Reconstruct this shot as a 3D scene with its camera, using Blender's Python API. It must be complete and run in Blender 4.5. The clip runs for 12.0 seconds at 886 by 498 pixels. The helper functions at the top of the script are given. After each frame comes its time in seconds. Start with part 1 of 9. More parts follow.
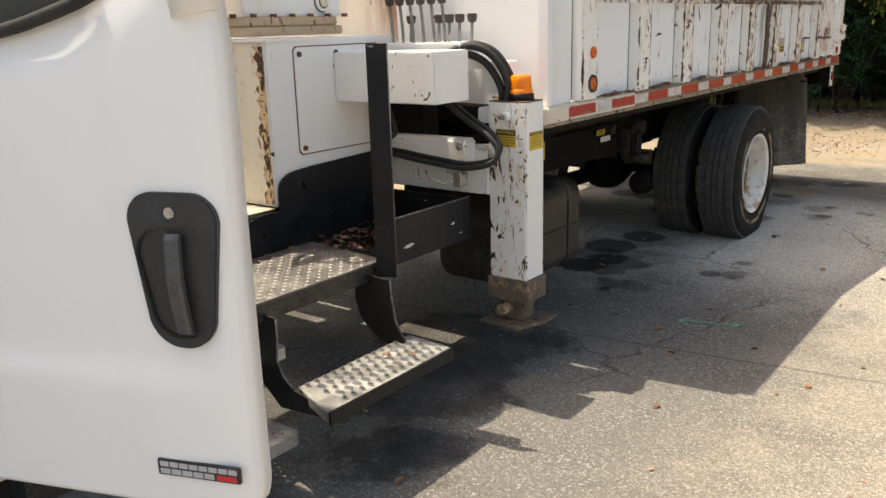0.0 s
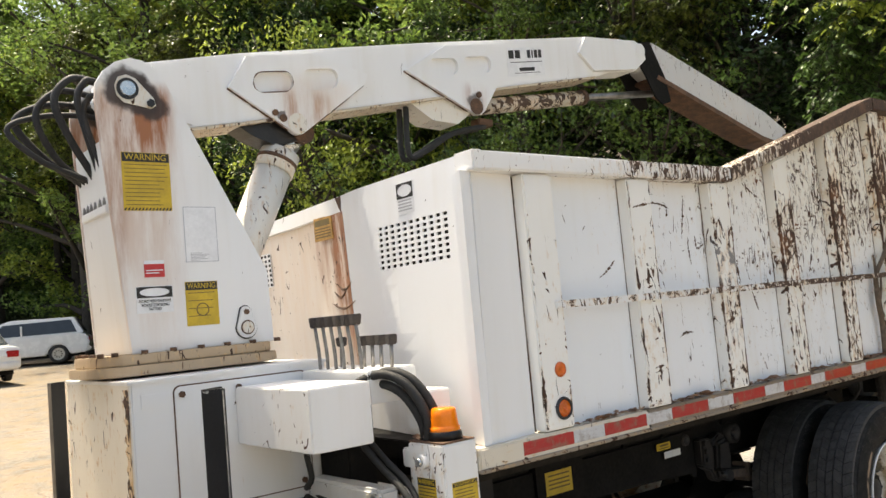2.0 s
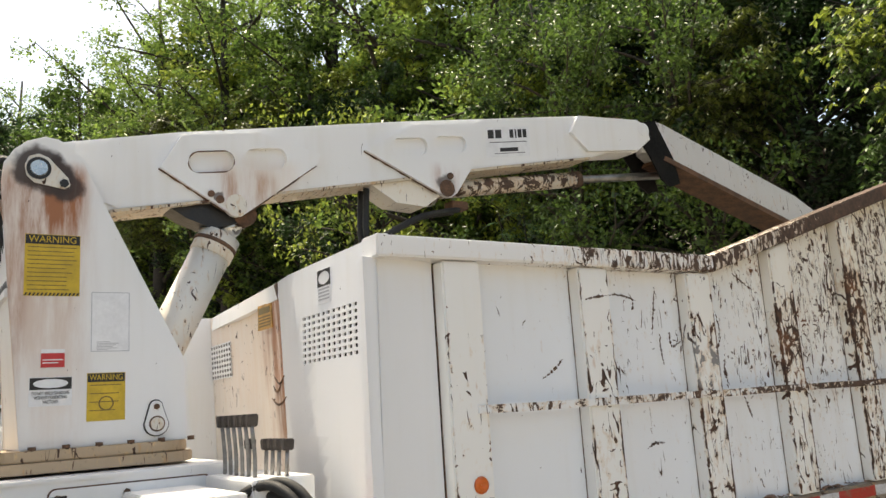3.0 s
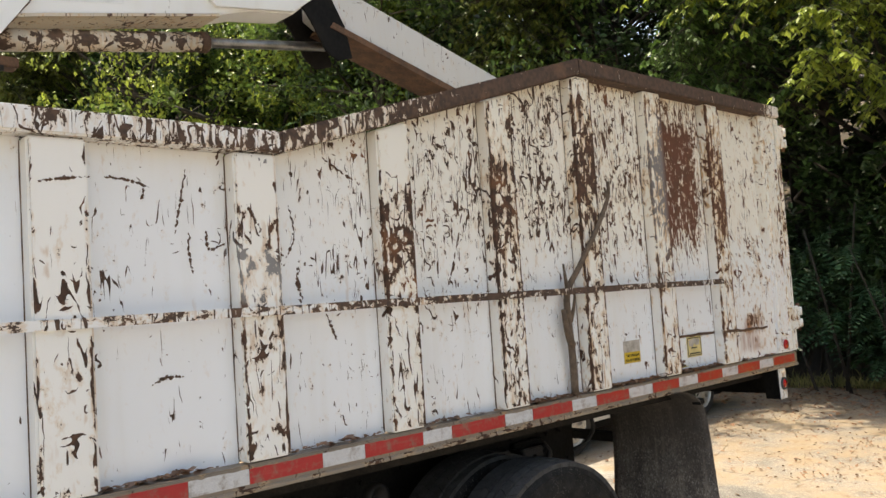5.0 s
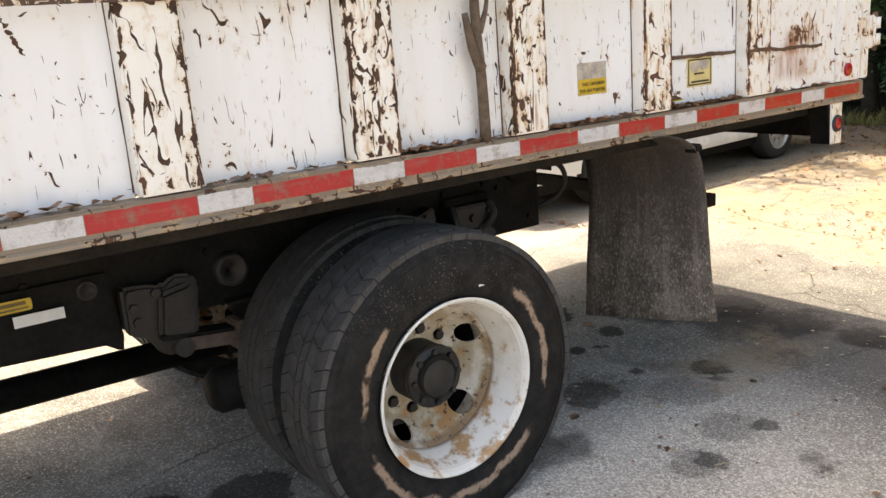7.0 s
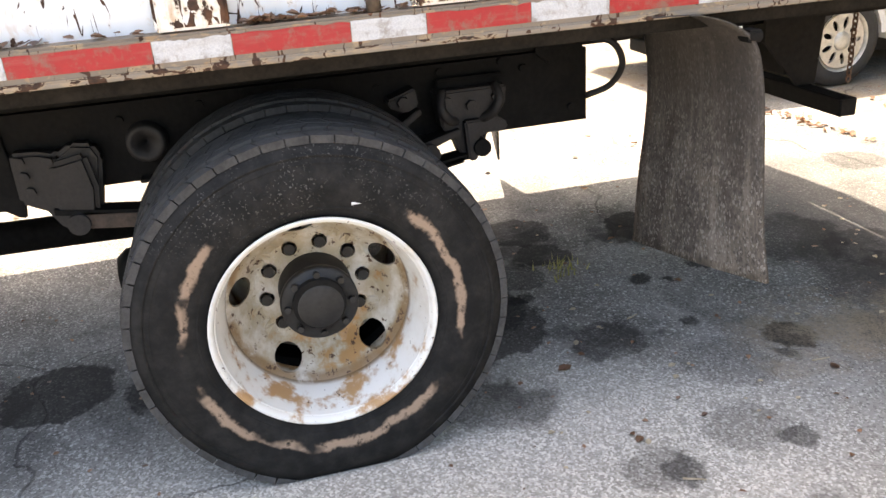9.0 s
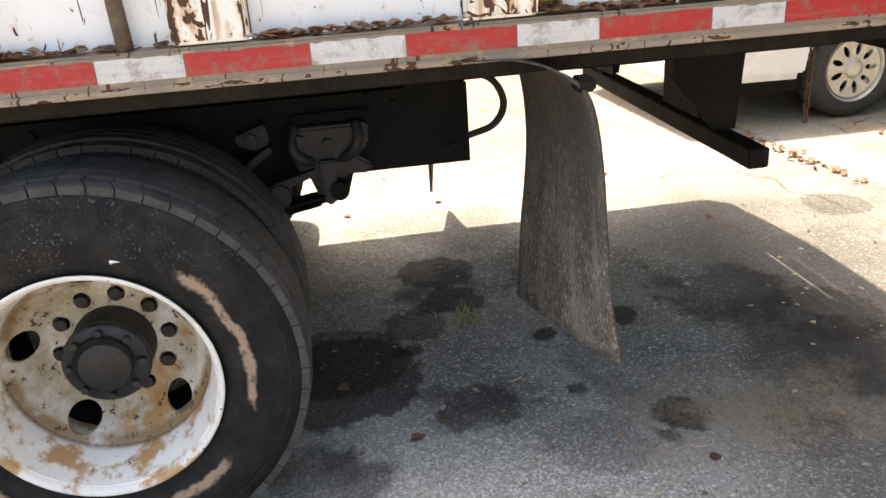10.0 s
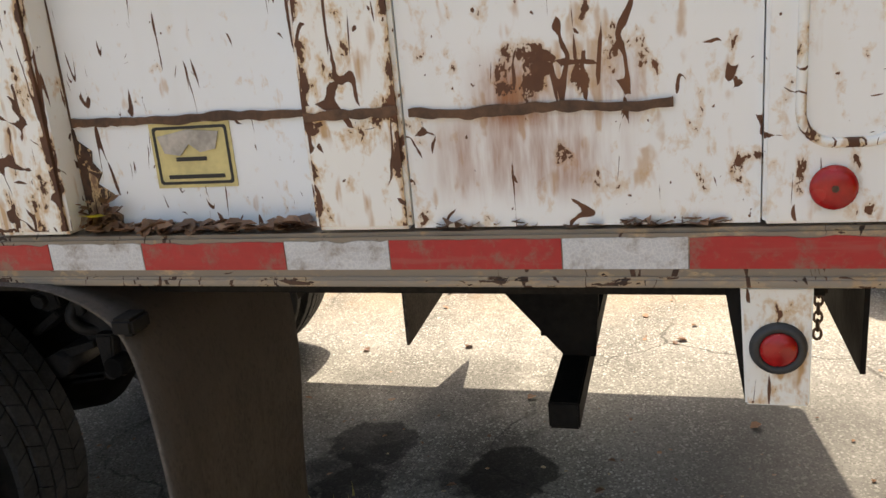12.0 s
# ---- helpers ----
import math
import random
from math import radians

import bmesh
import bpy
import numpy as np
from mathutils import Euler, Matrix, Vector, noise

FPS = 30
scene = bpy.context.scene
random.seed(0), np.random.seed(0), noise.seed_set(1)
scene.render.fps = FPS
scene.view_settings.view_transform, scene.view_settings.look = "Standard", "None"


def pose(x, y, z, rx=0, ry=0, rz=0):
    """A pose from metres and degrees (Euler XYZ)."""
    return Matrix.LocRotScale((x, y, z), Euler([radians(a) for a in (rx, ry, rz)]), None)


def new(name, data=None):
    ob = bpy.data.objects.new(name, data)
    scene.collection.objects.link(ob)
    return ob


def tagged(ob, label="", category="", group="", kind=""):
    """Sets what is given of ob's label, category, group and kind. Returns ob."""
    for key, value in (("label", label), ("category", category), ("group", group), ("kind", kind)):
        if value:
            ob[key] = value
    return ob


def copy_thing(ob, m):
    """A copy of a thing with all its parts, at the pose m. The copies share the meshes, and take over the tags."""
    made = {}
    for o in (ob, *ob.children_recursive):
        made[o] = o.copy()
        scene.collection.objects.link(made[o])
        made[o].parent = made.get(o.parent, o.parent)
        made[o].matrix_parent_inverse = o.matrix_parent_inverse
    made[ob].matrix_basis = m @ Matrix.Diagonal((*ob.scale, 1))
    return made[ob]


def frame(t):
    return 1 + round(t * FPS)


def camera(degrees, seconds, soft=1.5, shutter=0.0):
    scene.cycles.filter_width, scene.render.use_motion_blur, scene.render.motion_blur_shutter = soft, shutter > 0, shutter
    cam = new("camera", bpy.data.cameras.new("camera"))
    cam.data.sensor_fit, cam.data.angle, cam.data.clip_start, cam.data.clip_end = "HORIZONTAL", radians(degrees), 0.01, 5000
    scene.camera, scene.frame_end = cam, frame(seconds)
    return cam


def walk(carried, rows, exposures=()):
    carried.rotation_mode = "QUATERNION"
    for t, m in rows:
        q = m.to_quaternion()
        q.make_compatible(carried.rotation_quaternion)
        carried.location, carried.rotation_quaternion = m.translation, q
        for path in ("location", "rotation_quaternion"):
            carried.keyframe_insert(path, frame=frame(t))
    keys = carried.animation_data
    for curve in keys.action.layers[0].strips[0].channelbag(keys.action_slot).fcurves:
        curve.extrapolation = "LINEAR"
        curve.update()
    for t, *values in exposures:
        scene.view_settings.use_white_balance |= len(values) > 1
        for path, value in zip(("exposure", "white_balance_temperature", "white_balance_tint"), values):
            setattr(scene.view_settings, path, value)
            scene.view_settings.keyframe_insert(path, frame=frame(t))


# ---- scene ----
cam = camera(56.3, 12.0)
METRES, EYE, TILT, LEAN, TURN = 8.98, 1.633, 0.0, 0.0, 37.6
ROWS = [
    (0.0, 0.0, 0.0, 0.0, -0.43, -15.02, 1.6),
    (0.5, 0.0287, 0.0232, 0.0004, -3.83, -9.99, 0.99),
    (1.0, 0.0663, 0.0453, 0.0048, -3.61, -6.06, 2.98),
    (1.5, 0.1023, 0.0682, 0.0121, 3.92, -2.34, 5.49),
    (2.0, 0.1246, 0.0997, 0.0133, 13.74, 4.4, 5.12),
    (2.5, 0.1509, 0.1249, 0.0148, 20.43, 9.97, 3.64),
    (4.5, 0.2666, 0.2532, 0.0162, 10.95, 8.15, 3.97),
    (5.0, 0.2831, 0.2856, 0.0116, 9.07, 3.58, 3.82),
    (5.5, 0.2973, 0.3221, 0.0099, 8.05, -1.07, 4.32),
    (6.0, 0.3199, 0.3588, 0.0055, 8.81, -5.92, 4.57),
    (6.5, 0.3359, 0.3958, -0.0007, 11.7, -10.81, 4.71),
    (8.5, 0.4069, 0.524, -0.0131, 32.07, -21.4, 3.55),
    (9.0, 0.4345, 0.5536, -0.0144, 37.47, -23.16, 3.93),
    (9.5, 0.4596, 0.5863, -0.0142, 40.67, -23.72, 3.8),
    (10.0, 0.4726, 0.6283, -0.0146, 42.85, -22.5, 3.58),
    (10.5, 0.4882, 0.6711, -0.0126, 46.07, -21.76, 6.16),
    (11.0, 0.4931, 0.7127, -0.0122, 52.7, -20.62, 5.63),
    (11.5, 0.501, 0.7621, -0.0079, 59.88, -18.19, 4.75),
    (12.0, 0.5203, 0.8105, -0.0042, 67.13, -16.28, 4.95),
]
EXPOSURES = [(0.0, 1.24, 7800, 8), (1.0, 1.36, 7700, 8), (2.0, 1.36, 7600, 7), (2.5, 1.16, 7600, 6), (4.5, 1.22, 7700, 8), (5.0, 1.40, 7650, 8), (5.5, 1.50, 7700, 8), (6.0, 1.74, 7850, 8), (6.5, 1.88, 7950, 9), (8.5, 2.40, 7700, 12), (9.0, 2.58, 7500, 12), (9.5, 2.55, 7400, 12), (10.0, 2.26, 7700, 11), (10.5, 1.96, 7350, 11), (11.0, 1.74, 7500, 9), (12.0, 1.36, 7650, 9)]
walk(cam, [(t, pose(0, 0, EYE, TILT, LEAN, TURN) @ pose(METRES * x, METRES * y, METRES * z, 90 + pitch, roll, yaw)) for t, x, y, z, yaw, pitch, roll in ROWS], EXPOSURES)

# ---- world and sun ----
SUN_WAY = Vector((0.40, 0.05, -1.0)).normalized()
world = bpy.data.worlds.new("sky")
world.use_nodes = True
scene.world = world
wn = world.node_tree.nodes
sky = wn.new("ShaderNodeTexSky")
sky.sky_type, sky.sun_disc = "NISHITA", False
sky.sun_elevation = math.asin(-SUN_WAY.z)
sky.sun_rotation = math.atan2(-SUN_WAY.x, -SUN_WAY.y)
sky.air_density, sky.dust_density = 1.0, 4.0
wn["Background"].inputs["Strength"].default_value = 0.135
world.node_tree.links.new(sky.outputs[0], wn["Background"].inputs["Color"])
sun_data = bpy.data.lights.new("sun", "SUN")
sun_data.energy, sun_data.angle, sun_data.color = 3.1, radians(0.5), (1.0, 0.95, 0.86)
sun = new("sun", sun_data)
sun.matrix_world = Matrix.Translation((-12, -1, 30)) @ SUN_WAY.to_track_quat("-Z", "Y").to_matrix().to_4x4()


# ---- material tools ----
class Nodes:
    """A short way to write a node material."""

    def __init__(self, name):
        self.mat = bpy.data.materials.new(name)
        self.mat.use_nodes = True
        self.t = self.mat.node_tree
        self.bsdf = self.t.nodes["Principled BSDF"]
        self.pos = self.node("ShaderNodeNewGeometry").outputs["Position"]

    def node(self, kind):
        return self.t.nodes.new(kind)

    def put(self, socket, value):
        if isinstance(value, bpy.types.NodeSocket):
            self.t.links.new(value, socket)
        elif isinstance(value, (tuple, list)) and len(value) == 3 and len(socket.default_value) == 4:
            socket.default_value = (*value, 1)
        else:
            socket.default_value = value

    def math(self, op, a, b=0.0, c=0.0, clamp=False):
        n = self.node("ShaderNodeMath")
        n.operation, n.use_clamp = op, clamp
        for s, v in zip(n.inputs, (a, b, c)):
            self.put(s, v)
        return n.outputs[0]

    def place(self, scale=(1, 1, 1), turn=(0, 0, 0), source=None):
        n = self.node("ShaderNodeMapping")
        self.put(n.inputs["Vector"], source or self.pos)
        n.inputs["Rotation"].default_value = [radians(a) for a in turn]
        n.inputs["Scale"].default_value = scale
        return n.outputs[0]

    def noise(self, scale, detail=3.0, vector=None, rough=0.55, distort=0.0):
        n = self.node("ShaderNodeTexNoise")
        self.put(n.inputs["Vector"], vector or self.pos)
        n.inputs["Scale"].default_value, n.inputs["Detail"].default_value = scale, detail
        n.inputs["Roughness"].default_value, n.inputs["Distortion"].default_value = rough, distort
        return n.outputs["Fac"]

    def step(self, value, lo, hi, a=0.0, b=1.0, smooth=True):
        if hi < lo:
            lo, hi, a, b = hi, lo, b, a
        n = self.node("ShaderNodeMapRange")
        n.interpolation_type = "SMOOTHSTEP" if smooth else "LINEAR"
        for s, v in zip(("Value", "From Min", "From Max", "To Min", "To Max"), (value, lo, hi, a, b)):
            self.put(n.inputs[s], v)
        return n.outputs[0]

    def mix(self, fac, a, b):
        n = self.node("ShaderNodeMix")
        n.data_type = "RGBA"
        self.put(n.inputs[0], fac)
        self.put(n.inputs[6], a)
        self.put(n.inputs[7], b)
        return n.outputs[2]

    def axes(self, source=None):
        n = self.node("ShaderNodeSeparateXYZ")
        self.put(n.inputs[0], source or self.pos)
        return n.outputs

    def bump(self, height, strength=0.3, distance=0.01):
        n = self.node("ShaderNodeBump")
        self.put(n.inputs["Height"], height)
        n.inputs["Strength"].default_value, n.inputs["Distance"].default_value = strength, distance
        self.t.links.new(n.outputs[0], self.bsdf.inputs["Normal"])

    def done(self, color=None, rough=None, metal=None, spec=None):
        for key, v in (("Base Color", color), ("Roughness", rough), ("Metallic", metal), ("Specular IOR Level", spec)):
            if v is not None:
                self.put(self.bsdf.inputs[key], v)
        return self.mat


def plain(name, color, rough=0.6, metal=0.0, vary=0.25, scale=6.0, grain=120.0, bump=0.15, spec=0.5):
    """A surface of one paint or stuff, uneven at two scales."""
    m = Nodes(name)
    coarse, fine = m.noise(scale, 4), m.noise(grain, 2)
    f = m.math("ADD", m.math("MULTIPLY", coarse, 0.7), m.math("MULTIPLY", fine, 0.3))
    dark = tuple(c * (1 - vary) for c in color)
    light = tuple(min(1, c * (1 + vary)) for c in color)
    m.bump(fine, bump, 0.002)
    return m.done(m.mix(m.step(f, 0.3, 0.7), dark, light), m.step(coarse, 0.3, 0.7, rough - 0.08, rough + 0.08), metal, spec)


RUST_DARK, RUST, RUST_LIGHT = (0.046, 0.026, 0.017), (0.092, 0.046, 0.027), (0.26, 0.105, 0.042)


def white_paint(name, base=(0.80, 0.795, 0.78), chips=0.1, worn_side=False, stain=0.1, streaks=(), rust=(RUST_DARK, RUST, RUST_LIGHT), edges=(), turns=(9, 34, -27), long=1.0, flanks=False, grade=(), flake=(30, 42, 17), spots=()):
    """White truck paint with scratches and chips down to rust. chips: how much of it is gone. worn_side: more towards the upper rear
    of the load body. streaks: (y0, y1, z0, z1, strength) of rust that has run down. edges: y of corners where the paint is knocked off. grade: (y0, y1, a, b), wear that changes along the body.
    flake: how fine the flakes are along each axis. spots: (y, z, radius, strength) of dark grease."""
    m = Nodes(name)
    x, y, z = m.axes()
    broad, patchy = m.noise(0.9, 3), m.noise(4.5, 3)
    # how worn the paint is here
    worn = m.math("ADD", m.math("MULTIPLY", m.math("SUBTRACT", broad, 0.5), 0.8), chips)
    worn = m.math("ADD", worn, m.math("MULTIPLY", m.math("SUBTRACT", patchy, 0.5), 1.3))
    if worn_side:
        along = m.step(y, 4.3, 6.6)
        worn = m.math("ADD", worn, m.step(y, 3.7, 4.8, -0.32, 0.06))
        up = m.step(z, 1.65, 2.2, 0.12, 1.0)
        worn = m.math("ADD", worn, m.math("MULTIPLY", m.math("MULTIPLY", along, up), 0.36 if flanks else 0.54))
        worn = m.math("ADD", worn, m.math("MULTIPLY", m.step(y, 8.12, 8.30), m.math("MULTIPLY", up, -0.42)))
        patch = m.math("MULTIPLY", m.step(m.math("ABSOLUTE", m.math("SUBTRACT", y, 7.74)), 0.30, 0.16), m.step(m.math("ABSOLUTE", m.math("SUBTRACT", z, 2.30)), 0.5, 0.2))
        worn = m.math("ADD", worn, m.math("MULTIPLY", patch, 0.75))
        spot = m.math("MULTIPLY", m.step(m.math("ABSOLUTE", m.math("SUBTRACT", y, 8.45)), 0.16, 0.06), m.step(m.math("ABSOLUTE", m.math("SUBTRACT", z, 1.495)), 0.055, 0.02))
        worn = m.math("ADD", worn, m.math("MULTIPLY", spot, 0.7))
        primer = m.math("MULTIPLY", m.step(m.math("ABSOLUTE", m.math("SUBTRACT", y, 7.485)), 0.10, 0.04), m.step(m.math("ABSOLUTE", m.math("SUBTRACT", z, 2.28)), 0.46, 0.30))
        if flanks:
            # ribs keep their paint under the rail and lose most at the height where the load drags
            below = m.math("SUBTRACT", m.math("ADD", 2.272, m.step(y, 5.12, 6.83, 0.0, 0.516, smooth=False)), z)
            worn = m.math("ADD", worn, m.math("MULTIPLY", m.step(below, 0.30, 0.12), m.step(y, 6.6, 5.6, -0.15, -0.75)))
            worn = m.math("ADD", worn, m.math("MULTIPLY", m.math("MULTIPLY", m.step(below, 0.15, 0.40), m.step(below, 0.85, 0.60)), m.step(y, 4.6, 5.6, 0.0, 0.40)))
            worn = m.math("ADD", worn, m.math("MULTIPLY", primer, -0.42))
        else:
            worn = m.math("ADD", worn, m.step(z, 1.62, 1.86, -0.12, 0.0))
    for ye in edges:
        worn = m.math("ADD", worn, m.math("MULTIPLY", m.step(m.math("ABSOLUTE", m.math("SUBTRACT", y, ye)), 0.018, 0.004), 0.72))
    if flanks:
        # the ribs' slanting sides are out of reach and keep their paint
        worn = m.math("SUBTRACT", worn, m.step(x, -1.949, -1.955, 0.0, 1.15))
    for y0, y1, a, b in grade:
        worn = m.math("ADD", worn, m.step(y, y0, y1, a, b))

    def bent(amount, scale, source):
        """The place, shaken by a noise, so that outlines turn ragged."""
        n, v = m.node("ShaderNodeTexNoise"), m.node("ShaderNodeVectorMath")
        m.put(n.inputs["Vector"], m.pos)
        n.inputs["Scale"].default_value, n.inputs["Detail"].default_value = scale, 2.0
        v.operation = "MULTIPLY_ADD"
        m.put(v.inputs[0], n.outputs["Color"])
        v.inputs[1].default_value = amount
        m.put(v.inputs[2], source)
        return v.outputs[0]

    wv = bent((0.030, 0.030, 0.040), 11.0, m.pos)
    rv = bent((0.007, 0.007, 0.010), 55.0, wv)
    # flakes a few centimetres across, with ragged and branching outlines
    n1 = m.noise(1.0, 5, m.place(flake, (7, 0, 0), rv), 0.62)
    cut = m.math("SUBTRACT", 0.722, m.math("MULTIPLY", worn, 0.178))
    rag = m.math("MULTIPLY", m.math("SUBTRACT", m.noise(130, 3, rough=0.65), 0.5), 0.085)
    over = m.math("ADD", m.math("SUBTRACT", n1, cut), rag)
    chip = m.step(over, -0.001, 0.005)
    halo = m.step(over, -0.13, 0.02)
    # hooked scores where branches dragged, wider where the scraping went deeper
    for k, (sy, sz, turn) in enumerate(((15.0, 7.0, 14), (10.0, 14.0, -35))):
        line = m.math("ABSOLUTE", m.math("SUBTRACT", m.noise(1.0, 1.0, m.place((12.0, sy, sz), (turn, 0, 0), wv), 0.5), 0.5))
        gate = m.noise(1.0, 2.0, m.place((9.0, 17.0, 11.0), (turn, 0, 70 + 30 * k), m.pos), 0.5)
        deep = m.math("ADD", m.math("MULTIPLY", rag, 0.6), m.math("SUBTRACT", gate, m.math("SUBTRACT", 0.655 + 0.02 * k, m.math("MULTIPLY", worn, 0.175))))
        mark = m.step(m.math("SUBTRACT", m.math("MULTIPLY", m.math("MINIMUM", deep, 0.10), 0.30), line), -0.0010, 0.0022)
        chip = m.math("MAXIMUM", chip, mark)
    # straight scratches that taper out
    for k, turn in enumerate(turns):
        line = m.noise(1.0, 1.0, m.place((16.0, 21.0 + 4 * k, 2.0 + 0.5 * k), (turn, 0, 0), wv if k % 2 else m.pos), 0.5)
        line = m.math("ABSOLUTE", m.math("SUBTRACT", line, 0.5))
        gate = m.noise(1.0, 1.5, m.place((10.0, 20.0, 8.0), (turn, 0, 40 + 25 * k), m.pos), 0.5)
        deep = m.math("ADD", m.math("MULTIPLY", rag, 0.8), m.math("SUBTRACT", gate, m.math("SUBTRACT", 0.665 + 0.004 * k - 0.02 * (long - 1), m.math("MULTIPLY", worn, 0.185))))
        mark = m.step(m.math("SUBTRACT", m.math("MULTIPLY", m.math("MINIMUM", deep, 0.12), 0.20), line), -0.0012, 0.0022)
        chip = m.math("MAXIMUM", chip, mark)
    # pinprick nicks
    nick = m.noise(1.0, 2, m.place((60, 60, 44), (20, 0, 0), m.pos), 0.5)
    chip = m.math("MAXIMUM", chip, m.step(m.math("SUBTRACT", nick, m.math("SUBTRACT", 0.752, m.math("MULTIPLY", worn, 0.055))), 0.0, 0.012))
    # dirt in the paint itself
    runs = m.noise(1.0, 3, m.place((9, 9, 0.9)), 0.6)
    dirt = m.math("MULTIPLY", m.step(m.math("ADD", m.math("MULTIPLY", runs, 0.6), m.math("MULTIPLY", broad, 0.4)), 0.46, 0.72), 0.30)
    color = m.mix(dirt, base, tuple(b * k for b, k in zip(base, (0.80, 0.74, 0.62))))
    if worn_side:
        aged = m.math("MULTIPLY", along, m.math("MULTIPLY", up, 0.75)) if flanks else m.math("MULTIPLY", m.math("MULTIPLY", along, up), 0.8)
        color = m.mix(aged, color, (0.84, 0.785, 0.66))
    if worn_side:
        stain = m.math("MULTIPLY", m.step(y, 5.5, 8.0, 0.75, 1.6), stain)
    color = m.mix(m.math("MULTIPLY", halo, stain, clamp=True), color, (0.62, 0.42, 0.22))
    above = m.node("ShaderNodeVectorMath")
    above.operation = "ADD"
    m.put(above.inputs[0], rv)
    above.inputs[1].default_value = (0.0, 0.0, 0.028)
    ran = m.math("SUBTRACT", m.noise(1.0, 2, m.place((flake[0], flake[1], flake[2] * 0.6), (2, 0, 0), above.outputs[0]), 0.5), cut)
    ran = m.math("MULTIPLY", m.step(ran, -0.05, 0.05), m.step(m.noise(1.0, 2, m.place((55, 55, 4)), 0.5), 0.42, 0.62))
    color = m.mix(m.math("MULTIPLY", ran, stain, clamp=True), color, (0.52, 0.31, 0.14))
    for y0, y1, z0, z1, power in streaks:
        inside = m.math("MULTIPLY", m.step(m.math("ABSOLUTE", m.math("SUBTRACT", y, (y0 + y1) / 2)), (y1 - y0) / 2, (y1 - y0) / 5), m.step(z, z0, z1 - 0.1))
        inside = m.math("MULTIPLY", inside, m.step(z, z1 + 0.02, z1 - 0.06))
        run = m.step(m.noise(1.0, 5, m.place((15, 15, 2.2)), 0.68), 0.34, 0.70, 0.08, 1.0)
        if power < 0:
            color = m.mix(m.math("MULTIPLY", m.math("MULTIPLY", inside, m.math("MULTIPLY_ADD", run, 0.5, 0.5)), -power, clamp=True), color, (0.68, 0.47, 0.29))
        else:
            color = m.mix(m.math("MULTIPLY", m.math("MULTIPLY", inside, run), power, clamp=True), color, (0.34, 0.130, 0.052))
    rusty = m.mix(m.step(m.noise(45, 4), 0.35, 0.65), rust[0], rust[1])
    rusty = m.mix(m.math("MULTIPLY", m.step(m.noise(5, 4), 0.56, 0.72), 0.65), rusty, rust[2])
    if worn_side:
        rusty = m.mix(m.step(y, 6.4, 8.2, 0.0, 0.6), rusty, m.mix(m.noise(30, 3), (0.085, 0.038, 0.021), (0.20, 0.078, 0.036)))
        rusty = m.mix(m.math("MULTIPLY", patch, m.step(m.noise(9, 4), 0.38, 0.62, 0.1, 0.85)), rusty, (0.150, 0.056, 0.032))
        early = m.math("MULTIPLY", m.step(m.math("ABSOLUTE", m.math("SUBTRACT", y, 5.03)), 0.11, 0.08), m.step(m.noise(6, 3), 0.44, 0.52))
        rusty = m.mix(m.math("MULTIPLY", early, m.step(z, 1.74, 1.80, 0.0, 0.85)), rusty, (0.27, 0.265, 0.26))
        rusty = m.mix(m.math("MULTIPLY", primer, 0.85), rusty, (0.23, 0.215, 0.205))
    for cy, cz, r, power in spots:
        d = m.math("SQRT", m.math("ADD", m.math("POWER", m.math("SUBTRACT", y, cy), 2.0), m.math("POWER", m.math("SUBTRACT", z, cz), 2.0)))
        d = m.math("ADD", d, m.math("MULTIPLY", m.math("SUBTRACT", m.noise(14, 4), 0.5), 0.07))
        color = m.mix(m.step(d, r * 1.25, r * 0.8, 0.0, power), color, (0.040, 0.022, 0.014))
    color = m.mix(chip, color, rusty)
    fine = m.noise(160, 2)
    height = m.math("ADD", m.math("MULTIPLY", chip, -1.0), m.math("MULTIPLY", fine, 0.12))
    m.bump(height, 0.5, 0.0016)
    return m.done(color, m.math("ADD", m.math("MULTIPLY", chip, 0.40), m.step(broad, 0.3, 0.7, 0.42, 0.54)), 0.0)


# oil drips; the two broad ones near y 7.03 paint shade beside the wheels
DRIPS_AND_SHADE = ((-2.13, 8.06, 0.095, 0.92), (-2.03, 7.98, 0.04, 0.7), (-2.34, 7.80, 0.03, 0.75), (-2.74, 7.80, 0.035, 0.8), (-2.70, 7.90, 0.035, 0.8), (-1.62, 7.72, 0.05, 0.6), (-2.75, 7.30, 0.05, 0.75), (-2.25, 4.60, 0.05, 0.8), (-1.81, 5.24, 0.07, 0.6), (-1.69, 5.60, 0.06, 0.55), (-1.59, 7.35, 0.06, 0.6), (-2.81, 8.125, 0.075, 0.75),
             (-3.27, 8.06, 0.175, 0.80), (-3.42, 7.50, 0.17, 0.65), (-3.12, 7.52, 0.13, 0.65), (-2.95, 7.34, 0.13, 0.55), (-2.32, 7.46, 0.14, 0.45), (-2.62, 8.85, 0.22, 0.45), (-3.64, 9.57, 0.16, 0.40), (-2.74, 7.04, 0.25, 0.55),
             (-2.62, 5.00, 0.17, 0.85), (-2.54, 5.22, 0.14, 0.85), (-2.68, 5.55, 0.20, 0.80), (-2.59, 5.95, 0.17, 0.75), (-2.05, 7.77, 0.16, 0.30), (-2.62, 7.02, 0.30, 0.70), (-1.72, 7.62, 0.13, 0.35), (-1.62, 7.28, 0.10, 0.40))


